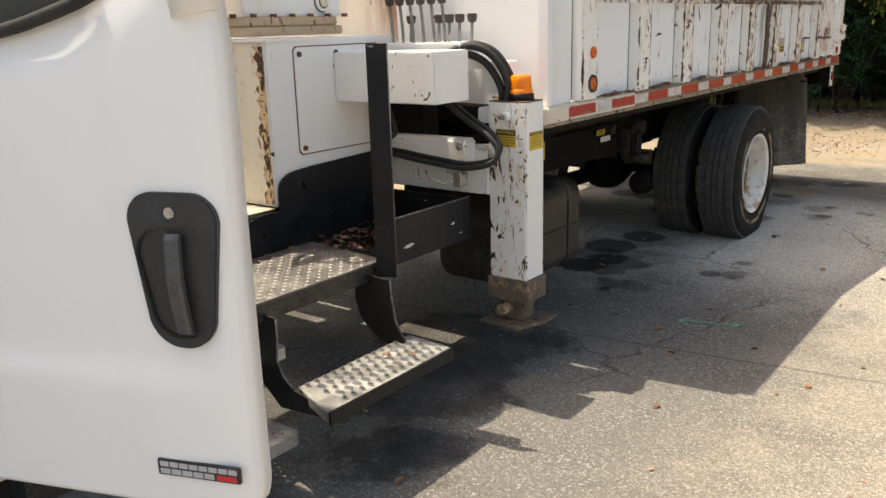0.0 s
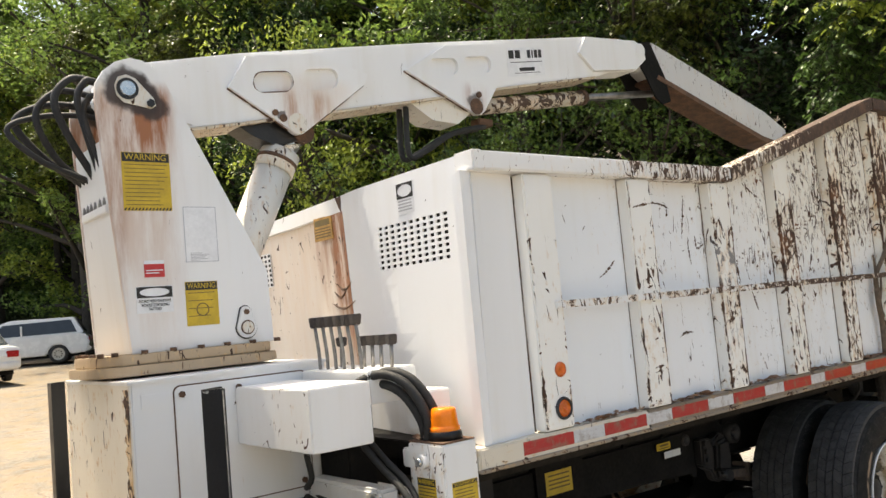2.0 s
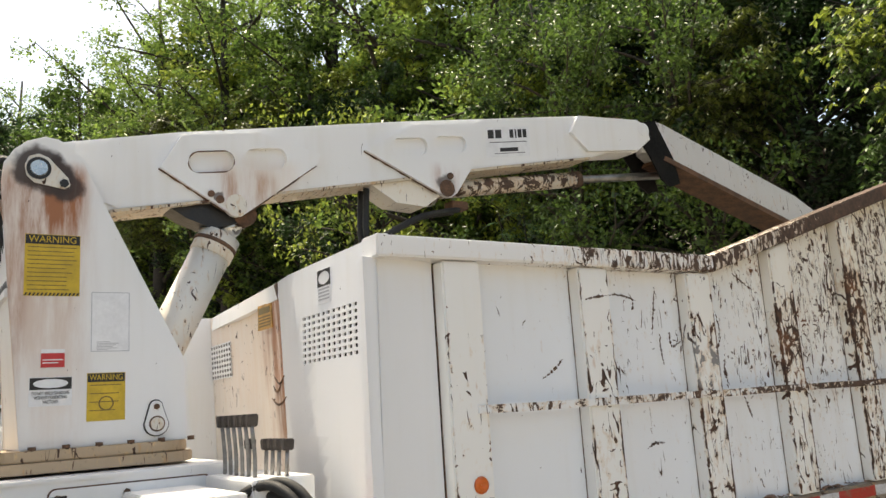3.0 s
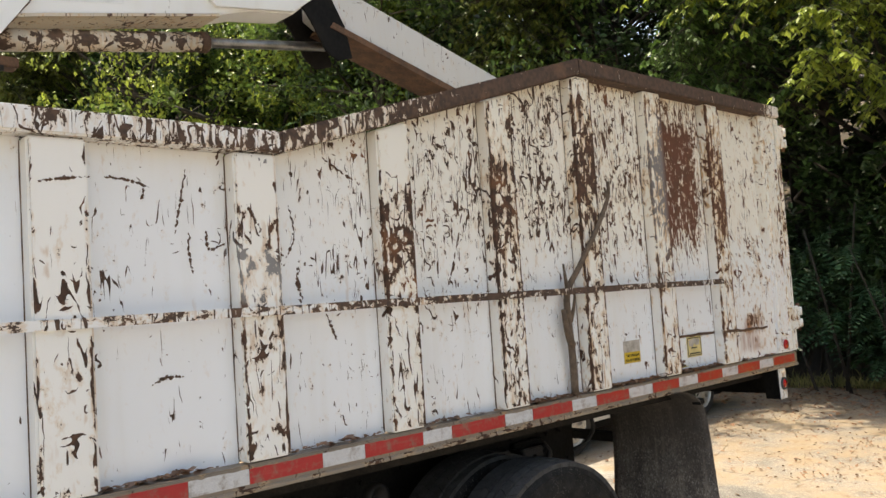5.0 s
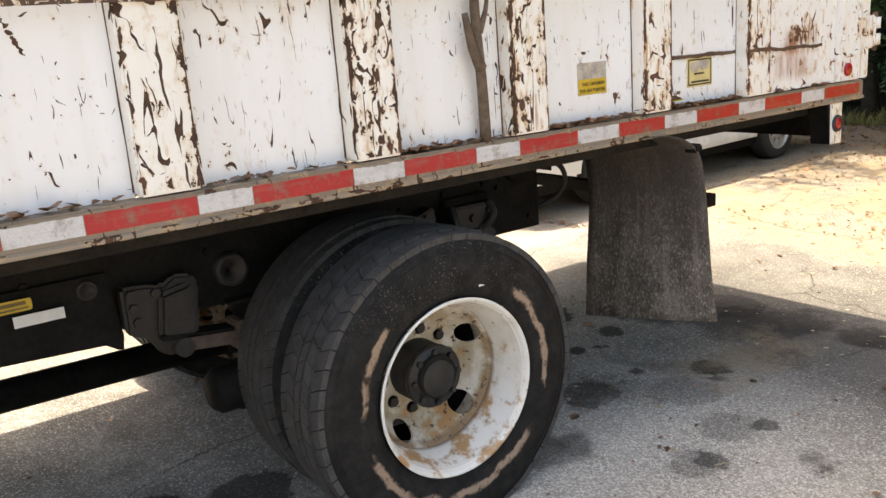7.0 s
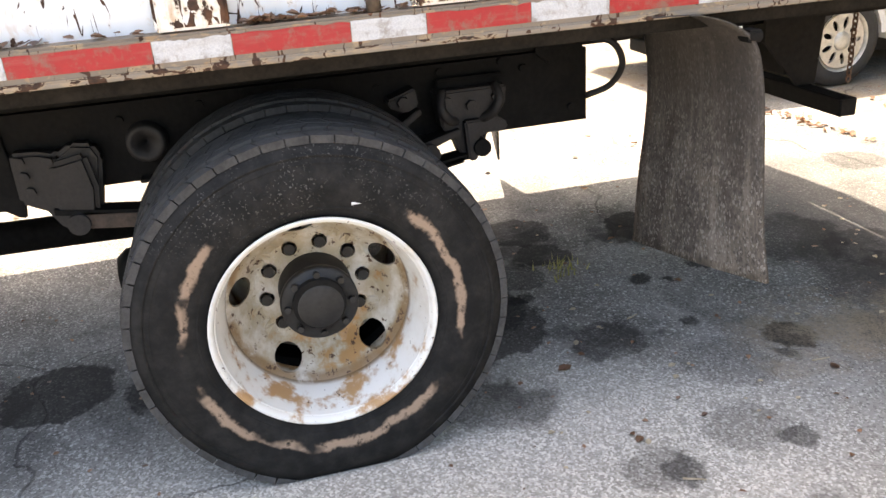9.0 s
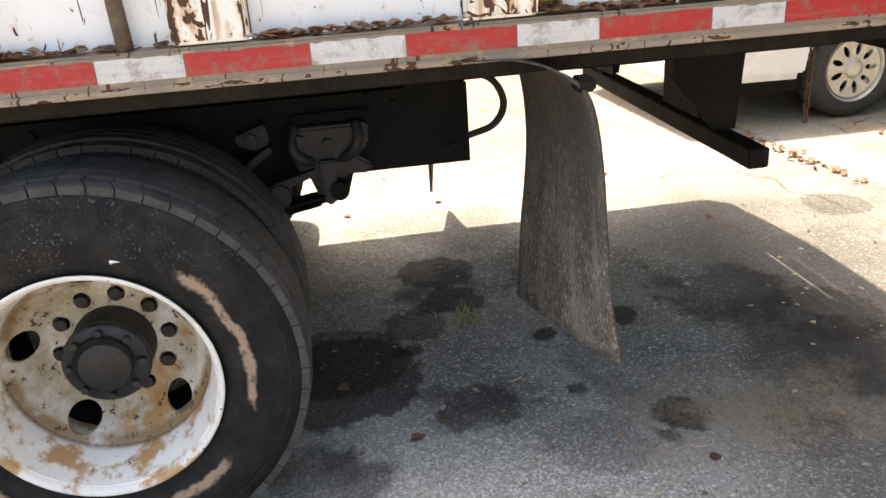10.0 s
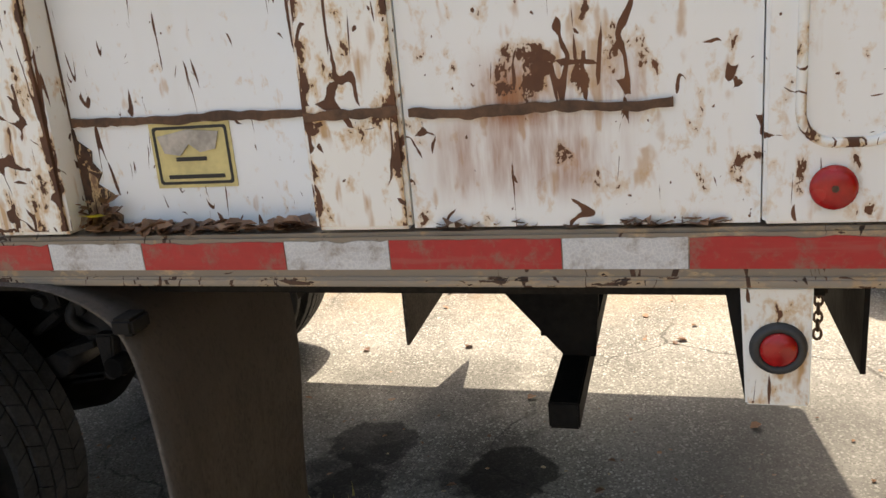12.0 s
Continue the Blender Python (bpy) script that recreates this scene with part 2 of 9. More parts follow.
def asphalt_material():
    m = Nodes("asphalt")
    x, y, z = m.axes()
    broad, mid = m.noise(0.35, 4), m.noise(2.2, 5, rough=0.62)
    grit = m.node("ShaderNodeTexVoronoi")
    m.put(grit.inputs["Vector"], m.pos)
    grit.inputs["Scale"].default_value = 150
    sep = m.node("ShaderNodeSeparateColor")
    m.put(sep.inputs[0], grit.outputs["Color"])
    stones = sep.outputs[0]
    base = m.mix(m.step(m.math("ADD", m.math("MULTIPLY", broad, 0.5), m.math("MULTIPLY", mid, 0.5)), 0.36, 0.64), (0.140, 0.132, 0.122), (0.300, 0.285, 0.262))
    base = m.mix(m.math("MULTIPLY", m.step(stones, 0.74, 0.95), 0.50), base, (0.60, 0.58, 0.53))
    base = m.mix(m.math("MULTIPLY", m.step(stones, 0.28, 0.05), 0.45), base, (0.045, 0.042, 0.04))
    # single pale stones in the worn surface
    pebble = m.node("ShaderNodeTexVoronoi")
    m.put(pebble.inputs["Vector"], m.pos)
    pebble.inputs["Scale"].default_value = 62
    psep = m.node("ShaderNodeSeparateColor")
    m.put(psep.inputs[0], pebble.outputs["Color"])
    pale = m.math("MULTIPLY", m.step(psep.outputs[1], 0.80, 0.92), m.step(pebble.outputs["Distance"], 0.42, 0.26))
    # a paler patch behind the wheels
    patch = m.math("SQRT", m.math("ADD", m.math("POWER", m.math("MULTIPLY", m.math("SUBTRACT", x, -1.60), 1.0), 2.0), m.math("POWER", m.math("MULTIPLY", m.math("SUBTRACT", y, 6.55), 0.62), 2.0)))
    base = m.mix(m.step(m.math("ADD", patch, m.math("MULTIPLY", mid, 0.5)), 1.30, 0.80, 0.0, 0.68), base, m.mix(m.math("POWER", stones, 1.6), m.mix(mid, (0.24, 0.221, 0.192), (0.50, 0.463, 0.405)), (0.80, 0.765, 0.69)))
    base = m.mix(m.math("MULTIPLY", pale, 0.75), base, (0.60, 0.585, 0.55))
    # bleached, sandy ground away from the lorry, with fallen debris
    away = m.math("MAXIMUM", m.step(m.math("ADD", y, m.math("MULTIPLY", mid, 1.2)), 10.5, 11.2), m.step(x, -4.3, -5.6))
    away = m.math("MAXIMUM", away, m.step(m.math("ADD", x, m.math("MULTIPLY", mid, 1.6)), 0.6, 2.2, 0.0, 0.7))
    base = m.mix(m.math("MULTIPLY", away, m.step(mid, 0.30, 0.68, 0.15, 0.95)), base, (0.265, 0.205, 0.135))
    litter = m.noise(7, 5, rough=0.7)
    base = m.mix(m.math("MULTIPLY", m.math("MULTIPLY", away, m.step(litter, 0.55, 0.66)), 0.65), base, (0.17, 0.10, 0.06))
    # darker ground behind the tail
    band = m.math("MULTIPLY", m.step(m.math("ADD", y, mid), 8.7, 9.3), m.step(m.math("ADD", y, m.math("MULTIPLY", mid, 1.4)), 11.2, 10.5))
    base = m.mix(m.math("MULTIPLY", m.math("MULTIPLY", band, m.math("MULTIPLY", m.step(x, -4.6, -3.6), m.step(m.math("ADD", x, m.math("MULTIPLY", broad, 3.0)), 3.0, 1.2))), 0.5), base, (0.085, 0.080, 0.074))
    # years of grime where the cab and the crane stand, darkened further for their shade
    grime_and_shade = m.math("MULTIPLY", m.step(m.math("ADD", y, mid), 5.6, 4.8), m.step(m.math("ADD", x, m.math("MULTIPLY", broad, 2.0)), 1.2, 0.2))
    grime_and_shade = m.math("MULTIPLY", grime_and_shade, m.step(m.math("ADD", x, m.math("MULTIPLY", mid, 1.5)), -6.2, -4.6))
    base = m.mix(m.math("MULTIPLY", grime_and_shade, m.step(mid, 0.2, 0.75, 0.30, 0.70)), base, (0.055, 0.052, 0.050))
    film = m.math("MULTIPLY", m.step(m.math("ADD", x, m.math("MULTIPLY", mid, 0.8)), -0.9, -0.2), m.step(m.math("ADD", y, mid), 8.2, 6.6))
    base = m.mix(m.math("MULTIPLY", film, m.step(mid, 0.25, 0.70, 0.35, 0.85)), base, m.mix(m.math("POWER", stones, 1.6), (0.178, 0.154, 0.126), (0.36, 0.330, 0.285)))
    # a darker area of asphalt behind the wheels
    darker_rear = m.math("MULTIPLY", m.step(m.math("ADD", m.math("ADD", y, m.math("MULTIPLY", x, 0.25)), m.math("MULTIPLY", mid, 0.7)), 8.02, 8.32), m.step(m.math("ADD", y, mid), 10.3, 9.3))
    darker_rear = m.math("MULTIPLY", m.math("MULTIPLY", darker_rear, m.step(x, -4.4, -3.8)), m.step(m.math("ADD", x, m.math("MULTIPLY", mid, 1.5)), 2.6, 0.8))
    base = m.mix(m.math("MULTIPLY", darker_rear, 0.48), base, (0.080, 0.075, 0.070))
    # damp oily patches; the list's last four paint in the step platform's shade
    oil = m.step(m.noise(1.1, 5, rough=0.62, distort=0.4), 0.50, 0.64)
    under = m.math("MULTIPLY", m.step(m.math("ADD", x, m.math("MULTIPLY", mid, 0.5)), -1.60, -2.05), m.step(x, -4.6, -4.0))
    spots = m.math("MULTIPLY", m.math("MULTIPLY", m.math("MULTIPLY", oil, 0.6), under), m.step(y, 9.1, 8.6))
    edge = m.math("ADD", m.math("MULTIPLY", m.math("SUBTRACT", m.noise(2.6, 4, rough=0.65), 0.5), 0.75), m.math("MULTIPLY", m.math("SUBTRACT", m.noise(14, 3), 0.5), 0.14))
    for cx, cy, r in ((-2.16, 8.09, 0.07), (-3.30, 8.0, 0.19), (-3.26, 7.45, 0.18), (-2.30, 7.50, 0.17), (-2.60, 5.15, 0.34), (-2.2, 4.75, 0.16), (-1.65, 5.3, 0.07), (-1.35, 7.6, 0.06), (-2.1, 6.95, 0.12), (-2.25, 8.72, 0.30), (-2.85, 8.6, 0.26), (-1.78, 8.85, 0.17), (-2.0, 8.42, 0.13), (-2.3, 2.75, 0.42), (-2.5, 3.35, 0.40), (-2.15, 3.6, 0.20), (-2.0, 2.3, 0.25)):
        d = m.math("SQRT", m.math("ADD", m.math("POWER", m.math("SUBTRACT", x, cx), 2.0), m.math("POWER", m.math("SUBTRACT", y, cy), 2.0)))
        spots = m.math("MAXIMUM", spots, m.step(m.math("ADD", d, edge), r + 0.07, r - 0.06))
    base = m.mix(m.math("MULTIPLY", m.math("MULTIPLY", spots, m.step(mid, 0.25, 0.7, 0.35, 0.85)), 0.95), base, (0.022, 0.020, 0.019))
    # small crisp drips of oil, painted shade by the wheels, and a smear of sandy mud
    rag = m.math("MULTIPLY", m.math("ADD", m.math("MULTIPLY", m.math("SUBTRACT", m.noise(16, 4), 0.5), 0.07), m.math("MULTIPLY", m.math("SUBTRACT", m.noise(7, 5, rough=0.7), 0.5), 0.16)), 1.0)
    for cx, cy, r, dark in DRIPS_AND_SHADE:
        d = m.math("SQRT", m.math("ADD", m.math("POWER", m.math("SUBTRACT", x, cx), 2.0), m.math("POWER", m.math("SUBTRACT", y, cy), 2.0)))
        base = m.mix(m.step(m.math("ADD", d, rag), r + 0.012, r - 0.016, 0.0, dark), base, (0.018, 0.016, 0.015))
    mud = m.math("SQRT", m.math("ADD", m.math("POWER", m.math("MULTIPLY", m.math("SUBTRACT", x, -2.10), 1.6), 2.0), m.math("POWER", m.math("SUBTRACT", y, 8.28), 2.0)))
    base = m.mix(m.step(m.math("ADD", mud, m.math("MULTIPLY", m.noise(6, 6, rough=0.75), 1.3)), 1.22, 0.70, 0.0, m.step(stones, 0.1, 0.6, 0.45, 0.85)), base, m.mix(m.noise(40, 3), (0.20, 0.155, 0.105), (0.33, 0.265, 0.19)))
    # cracks
    wob = m.node("ShaderNodeVectorMath")
    wob.operation = "MULTIPLY_ADD"
    tn = m.node("ShaderNodeTexNoise")
    m.put(tn.inputs["Vector"], m.pos)
    tn.inputs["Scale"].default_value, tn.inputs["Detail"].default_value = 3.0, 5.0
    m.put(wob.inputs[0], tn.outputs["Color"])
    wob.inputs[1].default_value = (0.35, 0.35, 0)
    m.put(wob.inputs[2], m.pos)
    vor = m.node("ShaderNodeTexVoronoi")
    vor.feature, vor.voronoi_dimensions = "DISTANCE_TO_EDGE", "2D"
    m.put(vor.inputs["Vector"], wob.outputs[0])
    vor.inputs["Scale"].default_value = 0.75
    crack = m.math("MULTIPLY", m.step(vor.outputs["Distance"], 0.007, 0.002), m.step(m.noise(0.6, 2), 0.44, 0.54))
    joint = m.math("ABSOLUTE", m.math("SUBTRACT", m.math("ADD", y, m.math("MULTIPLY", m.noise(5, 3), 0.05)), m.math("MULTIPLY_ADD", x, 0.13, 4.075)))
    crack = m.math("MAXIMUM", crack, m.math("MULTIPLY", m.step(joint, 0.014, 0.006), 0.8))
    base = m.mix(m.math("MULTIPLY", crack, 0.50), base, (0.03, 0.027, 0.025))
    tone = m.math("ADD", m.math("MULTIPLY", stones, 0.6), m.math("MULTIPLY", m.noise(60, 3), 0.6))
    m.bump(m.math("SUBTRACT", tone, m.math("MULTIPLY", crack, 2.0)), 0.55, 0.005)
    return m.done(base, m.math("SUBTRACT", 0.92, m.math("MULTIPLY", spots, 0.06)), 0.0, 0.12)


def leaf_material(name, dark, light, through_leaf=0.35):
    m = Nodes(name)
    rnd = m.node("ShaderNodeNewGeometry").outputs["Random Per Island"]
    col = m.mix(m.step(m.math("ADD", m.math("MULTIPLY", rnd, 0.75), m.math("MULTIPLY", m.noise(0.35, 2), 0.35)), 0.15, 0.95, smooth=False), dark, light)
    m.done(col, 0.42, 0.0, 0.40)
    trans = m.node("ShaderNodeBsdfTranslucent")
    bright = m.mix(0.3, col, tuple(min(1, c * 1.5) for c in light))
    m.put(trans.inputs["Color"], bright)
    mixer = m.node("ShaderNodeMixShader")
    mixer.inputs[0].default_value = through_leaf
    m.t.links.new(m.bsdf.outputs[0], mixer.inputs[1])
    m.t.links.new(trans.outputs[0], mixer.inputs[2])
    m.t.links.new(mixer.outputs[0], m.t.nodes["Material Output"].inputs["Surface"])
    return m.mat


def tyre_material():
    m = Nodes("tyre_rubber")
    obj = m.node("ShaderNodeTexCoord").outputs["Object"]
    x, y, z = m.axes(obj)
    r = m.math("SQRT", m.math("ADD", m.math("POWER", y, 2.0), m.math("POWER", z, 2.0)))
    dust = m.noise(14, 5, obj, 0.7)
    base = m.mix(m.step(dust, 0.35, 0.75), (0.008, 0.0078, 0.0075), (0.026, 0.024, 0.022))
    scuff = m.noise(9, 4, obj, 0.65)
    ring = m.math("MULTIPLY", m.step(m.math("ABSOLUTE", m.math("SUBTRACT", m.math("ADD", r, m.math("MULTIPLY", m.math("SUBTRACT", scuff, 0.5), 0.06)), 0.372)), 0.017, 0.006), m.step(m.noise(4.0, 4, obj), 0.43, 0.50))
    ring = m.math("MULTIPLY", ring, m.step(m.noise(30, 4, obj, 0.7), 0.30, 0.48))
    base = m.mix(m.math("MULTIPLY", ring, 0.9), base, (0.36, 0.255, 0.18))
    specks = m.math("MULTIPLY", m.step(m.noise(150, 2, obj), 0.61, 0.66), m.math("MULTIPLY", m.step(z, 0.22, 0.38), m.step(m.noise(6, 2, obj), 0.38, 0.55)))
    base = m.mix(m.math("MULTIPLY", specks, 0.45), base, (0.22, 0.21, 0.19))
    m.bump(m.math("ADD", dust, m.math("MULTIPLY", m.noise(90, 2, obj), 0.3)), 0.35, 0.004)
    return m.done(base, 0.72, 0.0, 0.22)


def rim_material():
    m = Nodes("rim_paint")
    obj = m.node("ShaderNodeTexCoord").outputs["Object"]
    x, y, z = m.axes(obj)
    low = m.step(z, 0.05, -0.27)
    n, f = m.noise(9, 5, obj, 0.65), m.noise(38, 4, obj, 0.7)
    base = m.mix(m.math("MULTIPLY", m.step(n, 0.42, 0.75), 0.5), (0.78, 0.76, 0.71), (0.48, 0.40, 0.28))
    depth = m.step(x, -0.140, -0.170)
    base = m.mix(m.math("MULTIPLY", depth, m.step(n, 0.30, 0.58, 0.30, 0.95)), base, (0.42, 0.34, 0.22))
    base = m.mix(m.math("MULTIPLY", m.step(m.math("ADD", n, m.math("MULTIPLY", low, 0.13)), 0.60, 0.72), 0.9), base, (0.42, 0.22, 0.075))
    joint = m.math("MULTIPLY", m.step(m.math("ABSOLUTE", m.math("ADD", x, 0.163)), 0.030, 0.008), m.step(m.math("ADD", n, m.math("MULTIPLY", low, 0.2)), 0.38, 0.60))
    base = m.mix(m.math("MULTIPLY", joint, 0.85), base, (0.24, 0.14, 0.060))
    base = m.mix(m.step(m.math("ADD", f, m.math("MULTIPLY", depth, 0.05)), 0.655, 0.68), base, RUST)
    m.bump(f, 0.25, 0.002)
    return m.done(base, 0.45)


def rubber_flap_material():
    m = Nodes("flap_rubber")
    n, f = m.noise(3.5, 5, rough=0.7), m.noise(80, 5, m.place((1, 1, 0.6)), 0.75)
    z = m.axes()[2]
    mud = m.math("MULTIPLY", m.step(m.math("ADD", m.math("MULTIPLY", f, 0.45), m.math("MULTIPLY", n, 0.55)), 0.34, 0.68), m.step(z, 1.02, 0.56, 0.14, 0.9))
    low = m.step(z, 1.02, 0.55, 0.12, 1.0)
    # only the side that the wheels throw mud at is caked
    side = m.node("ShaderNodeSeparateXYZ")
    m.put(side.inputs[0], m.node("ShaderNodeNewGeometry").outputs["Normal"])
    caked = m.step(side.outputs[1], 0.45, -0.15)
    base = m.mix(m.math("MULTIPLY", mud, m.math("MULTIPLY_ADD", caked, 0.65, 0.35)), (0.062, 0.051, 0.042), (0.25, 0.208, 0.168))
    streak = m.noise(1.0, 4, m.place((16, 16, 1.5)), 0.6)
    base = m.mix(m.math("MULTIPLY", m.math("MULTIPLY", caked, low), m.step(streak, 0.52, 0.66, 0.0, 0.45)), base, (0.36, 0.305, 0.25))
    base = m.mix(m.step(streak, 0.46, 0.34, 0.0, 0.5), base, (0.055, 0.044, 0.035))
    base = m.mix(m.math("MULTIPLY", m.math("MULTIPLY", caked, low), m.step(f, 0.62, 0.70)), base, (0.46, 0.405, 0.345))
    # crumbs of dried mud and scoured pits
    crumb = m.node("ShaderNodeTexVoronoi")
    m.put(crumb.inputs["Vector"], m.place((1, 1, 0.55)))
    crumb.inputs["Scale"].default_value = 190
    tint = m.node("ShaderNodeSeparateColor")
    m.put(tint.inputs[0], crumb.outputs["Color"])
    base = m.mix(m.math("MULTIPLY", caked, m.step(m.math("ADD", tint.outputs[0], m.math("MULTIPLY", n, 0.5)), 1.02, 1.20, 0.0, 0.40)), base, m.mix(low, (0.12, 0.10, 0.08), (0.52, 0.475, 0.42)))
    base = m.mix(m.step(m.math("ADD", tint.outputs[1], m.math("MULTIPLY", n, 0.4)), 0.42, 0.26, 0.0, 0.5), base, (0.040, 0.034, 0.028))
    m.bump(m.math("ADD", m.math("ADD", f, n), tint.outputs[0]), 0.6, 0.006)
    return m.done(base, 0.9)


def tape_material(name, color, honeycomb):
    m = Nodes(name)
    dirt = m.noise(18, 5, rough=0.7)
    if honeycomb:
        vor = m.node("ShaderNodeTexVoronoi")
        vor.feature = "DISTANCE_TO_EDGE"
        m.put(vor.inputs["Vector"], m.pos)
        vor.inputs["Scale"].default_value = 160
        base = m.mix(m.step(vor.outputs["Distance"], 0.02, 0.12), (0.62, 0.62, 0.615), (0.52, 0.525, 0.54))
    else:
        base = m.mix(m.noise(60, 2), color, tuple(c * 0.75 for c in color))
    base = m.mix(m.math("MULTIPLY", m.step(dirt, 0.48, 0.70), 0.75), base, (0.20, 0.145, 0.105))
    film = m.math("MULTIPLY", m.step(m.noise(1.0, 4, m.place((30, 5, 60)), 0.6), 0.50, 0.70), 0.18)
    base = m.mix(film, base, (0.26, 0.20, 0.16))
    m.bump(dirt, 0.2, 0.001)
    return m.done(base, 0.38)


RAIL_RUST = ((0.062, 0.040, 0.029), (0.105, 0.062, 0.042), (0.18, 0.10, 0.06))
RIB_EDGES = tuple(y + d for y in (3.676, 4.315, 4.945, 5.553, 6.168, 6.772, 7.415, 8.055) for d in (0.004, 0.160))
paint_panel = white_paint("paint_load_panel", base=(0.80, 0.822, 0.845), chips=0.12, worn_side=True, stain=0.34, turns=(14, 40, -33, 64, -58), flake=(34, 40, 24))
paint_post = white_paint("paint_load_post", base=(0.835, 0.825, 0.79), chips=0.50, worn_side=True, stain=0.6, streaks=((8.15, 8.75, 1.22, 1.46, 0.22),), edges=RIB_EDGES, turns=(12, -40), flanks=True, flake=(23, 27, 16))
paint_rail = white_paint("paint_load_rail", chips=0.25, stain=0.4, turns=(75, 40, -50), grade=((3.5, 5.2, -0.2, 0.80),), rust=RAIL_RUST)
paint_front = white_paint("paint_load_front", base=(0.80, 0.805, 0.81), chips=-0.62, stain=0.15)
paint_crane = white_paint("paint_crane", chips=-0.62, stain=0.3, spots=((2.510, 2.770, 0.086, 0.95), (2.565, 2.732, 0.076, 0.95), (2.618, 2.700, 0.058, 0.92)), streaks=((2.30, 2.74, 1.20, 2.80, -0.55), (2.43, 2.71, 2.36, 2.80, 2.2), (2.45, 2.66, 2.50, 2.80, 1.5), (2.36, 2.50, 1.60, 2.76, 0.9), (2.34, 2.78, 1.40, 2.74, 0.35)))
paint_boom = white_paint("paint_boom", chips=-0.50, stain=0.3, streaks=((3.18, 3.56, 2.60, 2.88, 0.9), (3.18, 3.70, 2.60, 2.95, -0.35), (4.36, 4.60, 2.80, 3.02, 0.5)), spots=((3.245, 2.735, 0.022, 0.8), (4.475, 2.90, 0.050, 0.8)))
paint_base = white_paint("paint_crane_base", chips=-0.72, stain=0.3, edges=(2.389, 2.787, 3.033))
paint_base_rusty = white_paint("paint_base_end", base=(0.80, 0.745, 0.65), chips=0.12, stain=1.0)
paint_lift = white_paint("paint_lift_cylinder", base=(0.72, 0.68, 0.60), chips=0.35, stain=0.6)
paint_turntable = white_paint("paint_turntable", base=(0.47, 0.35, 0.225), chips=0.25, stain=1.0)
paint_plate = white_paint("paint_lower_plate", base=(0.82, 0.825, 0.82), chips=0.38, worn_side=True, stain=0.42, rust=((0.075, 0.036, 0.021), (0.13, 0.058, 0.030), (0.28, 0.12, 0.05)), streaks=((8.22, 8.60, 1.28, 1.445, 0.9), (8.30, 8.62, 1.40, 1.53, 1.2)), turns=(20,), flake=(27, 31, 21))
paint_leg = white_paint("paint_leg", chips=-0.30, stain=0.4, edges=(3.174, 3.326, 2.787, 3.033))
foot_steel = white_paint("scraped_foot_steel", base=(0.115, 0.092, 0.072), chips=0.30, stain=0.5, rust=((0.030, 0.023, 0.018), (0.075, 0.055, 0.042), (0.13, 0.08, 0.05)), turns=(70, 20), flake=(14, 14, 14))
paint_cab = white_paint("paint_cab", base=(0.80, 0.80, 0.80), chips=-1.6, stain=0.0)
rust_steel = plain("rusty_steel", (0.115, 0.062, 0.036), 0.85, 0.0, 0.5, 14, 90, 0.5)
rail_brown = white_paint("paint_rail_rusted", base=(0.74, 0.70, 0.63), chips=1.08, stain=0.5, rust=RAIL_RUST, turns=(75, 40, -50), grade=((5.3, 6.3, 0.0, 1.2), (8.55, 8.95, 0.0, -1.7)))
strip_rust = white_paint("paint_strip", chips=0.80, stain=0.6, rust=RAIL_RUST, turns=(80, 40, -50), flake=(24, 20, 40), grade=((4.0, 6.2, 0.0, 0.65),))
paint_cylinder = white_paint("paint_stick_cylinder", base=(0.62, 0.57, 0.50), chips=1.15, stain=0.5, rust=RAIL_RUST, flake=(16, 13, 20), turns=(80,))
rail_lip = white_paint("paint_rail_lip", base=(0.27, 0.225, 0.18), chips=0.6, stain=0.4, turns=(86,), flake=(26, 9, 40))
rail_cream = white_paint("paint_rail_cream", base=(0.66, 0.60, 0.50), chips=0.15, stain=0.9, turns=(86, 70), flake=(26, 14, 30))
rail_dirty = white_paint("paint_rail_dirty", base=(0.23, 0.185, 0.14), chips=0.20, stain=0.6, turns=(86, 70, -80), flake=(26, 14, 40))
grease_black = plain("grease_black", (0.014, 0.012, 0.010), 0.45, 0.0, 0.5, 18, 90, 0.5)
frame_black = plain("frame_black", (0.0085, 0.0076, 0.0068), 0.72, 0.0, 0.75, 7, 50, 0.6, 0.16)


def black_steel_material(name, color, dust, dusty=0.35, scuffs=0.70):
    """Black painted steel with a film of dust, small pale scuffs and worn spots."""
    m = Nodes(name)
    mid, fine = m.noise(5, 5, rough=0.65), m.noise(90, 3)
    col = m.mix(m.step(m.math("ADD", m.math("MULTIPLY", mid, 0.75), m.math("MULTIPLY", fine, 0.25)), 0.42, 0.68, 0.0, dusty), color, dust)
    scuff = m.math("MULTIPLY", m.step(m.noise(1.0, 4, m.place((9, 9, 34), (10, 0, 0)), 0.6), scuffs, scuffs + 0.03), m.step(m.noise(60, 3), 0.40, 0.55))
    col = m.mix(m.math("MULTIPLY", scuff, 0.8), col, (0.42, 0.42, 0.41))
    run = m.math("MULTIPLY", m.step(m.noise(1.0, 4, m.place((40, 40, 2.0)), 0.6), 0.56, 0.72), 0.25)
    col = m.mix(run, col, dust)
    m.bump(fine, 0.25, 0.002)
    return m.done(col, m.step(mid, 0.3, 0.7, 0.32, 0.58), 0.0, 0.32)


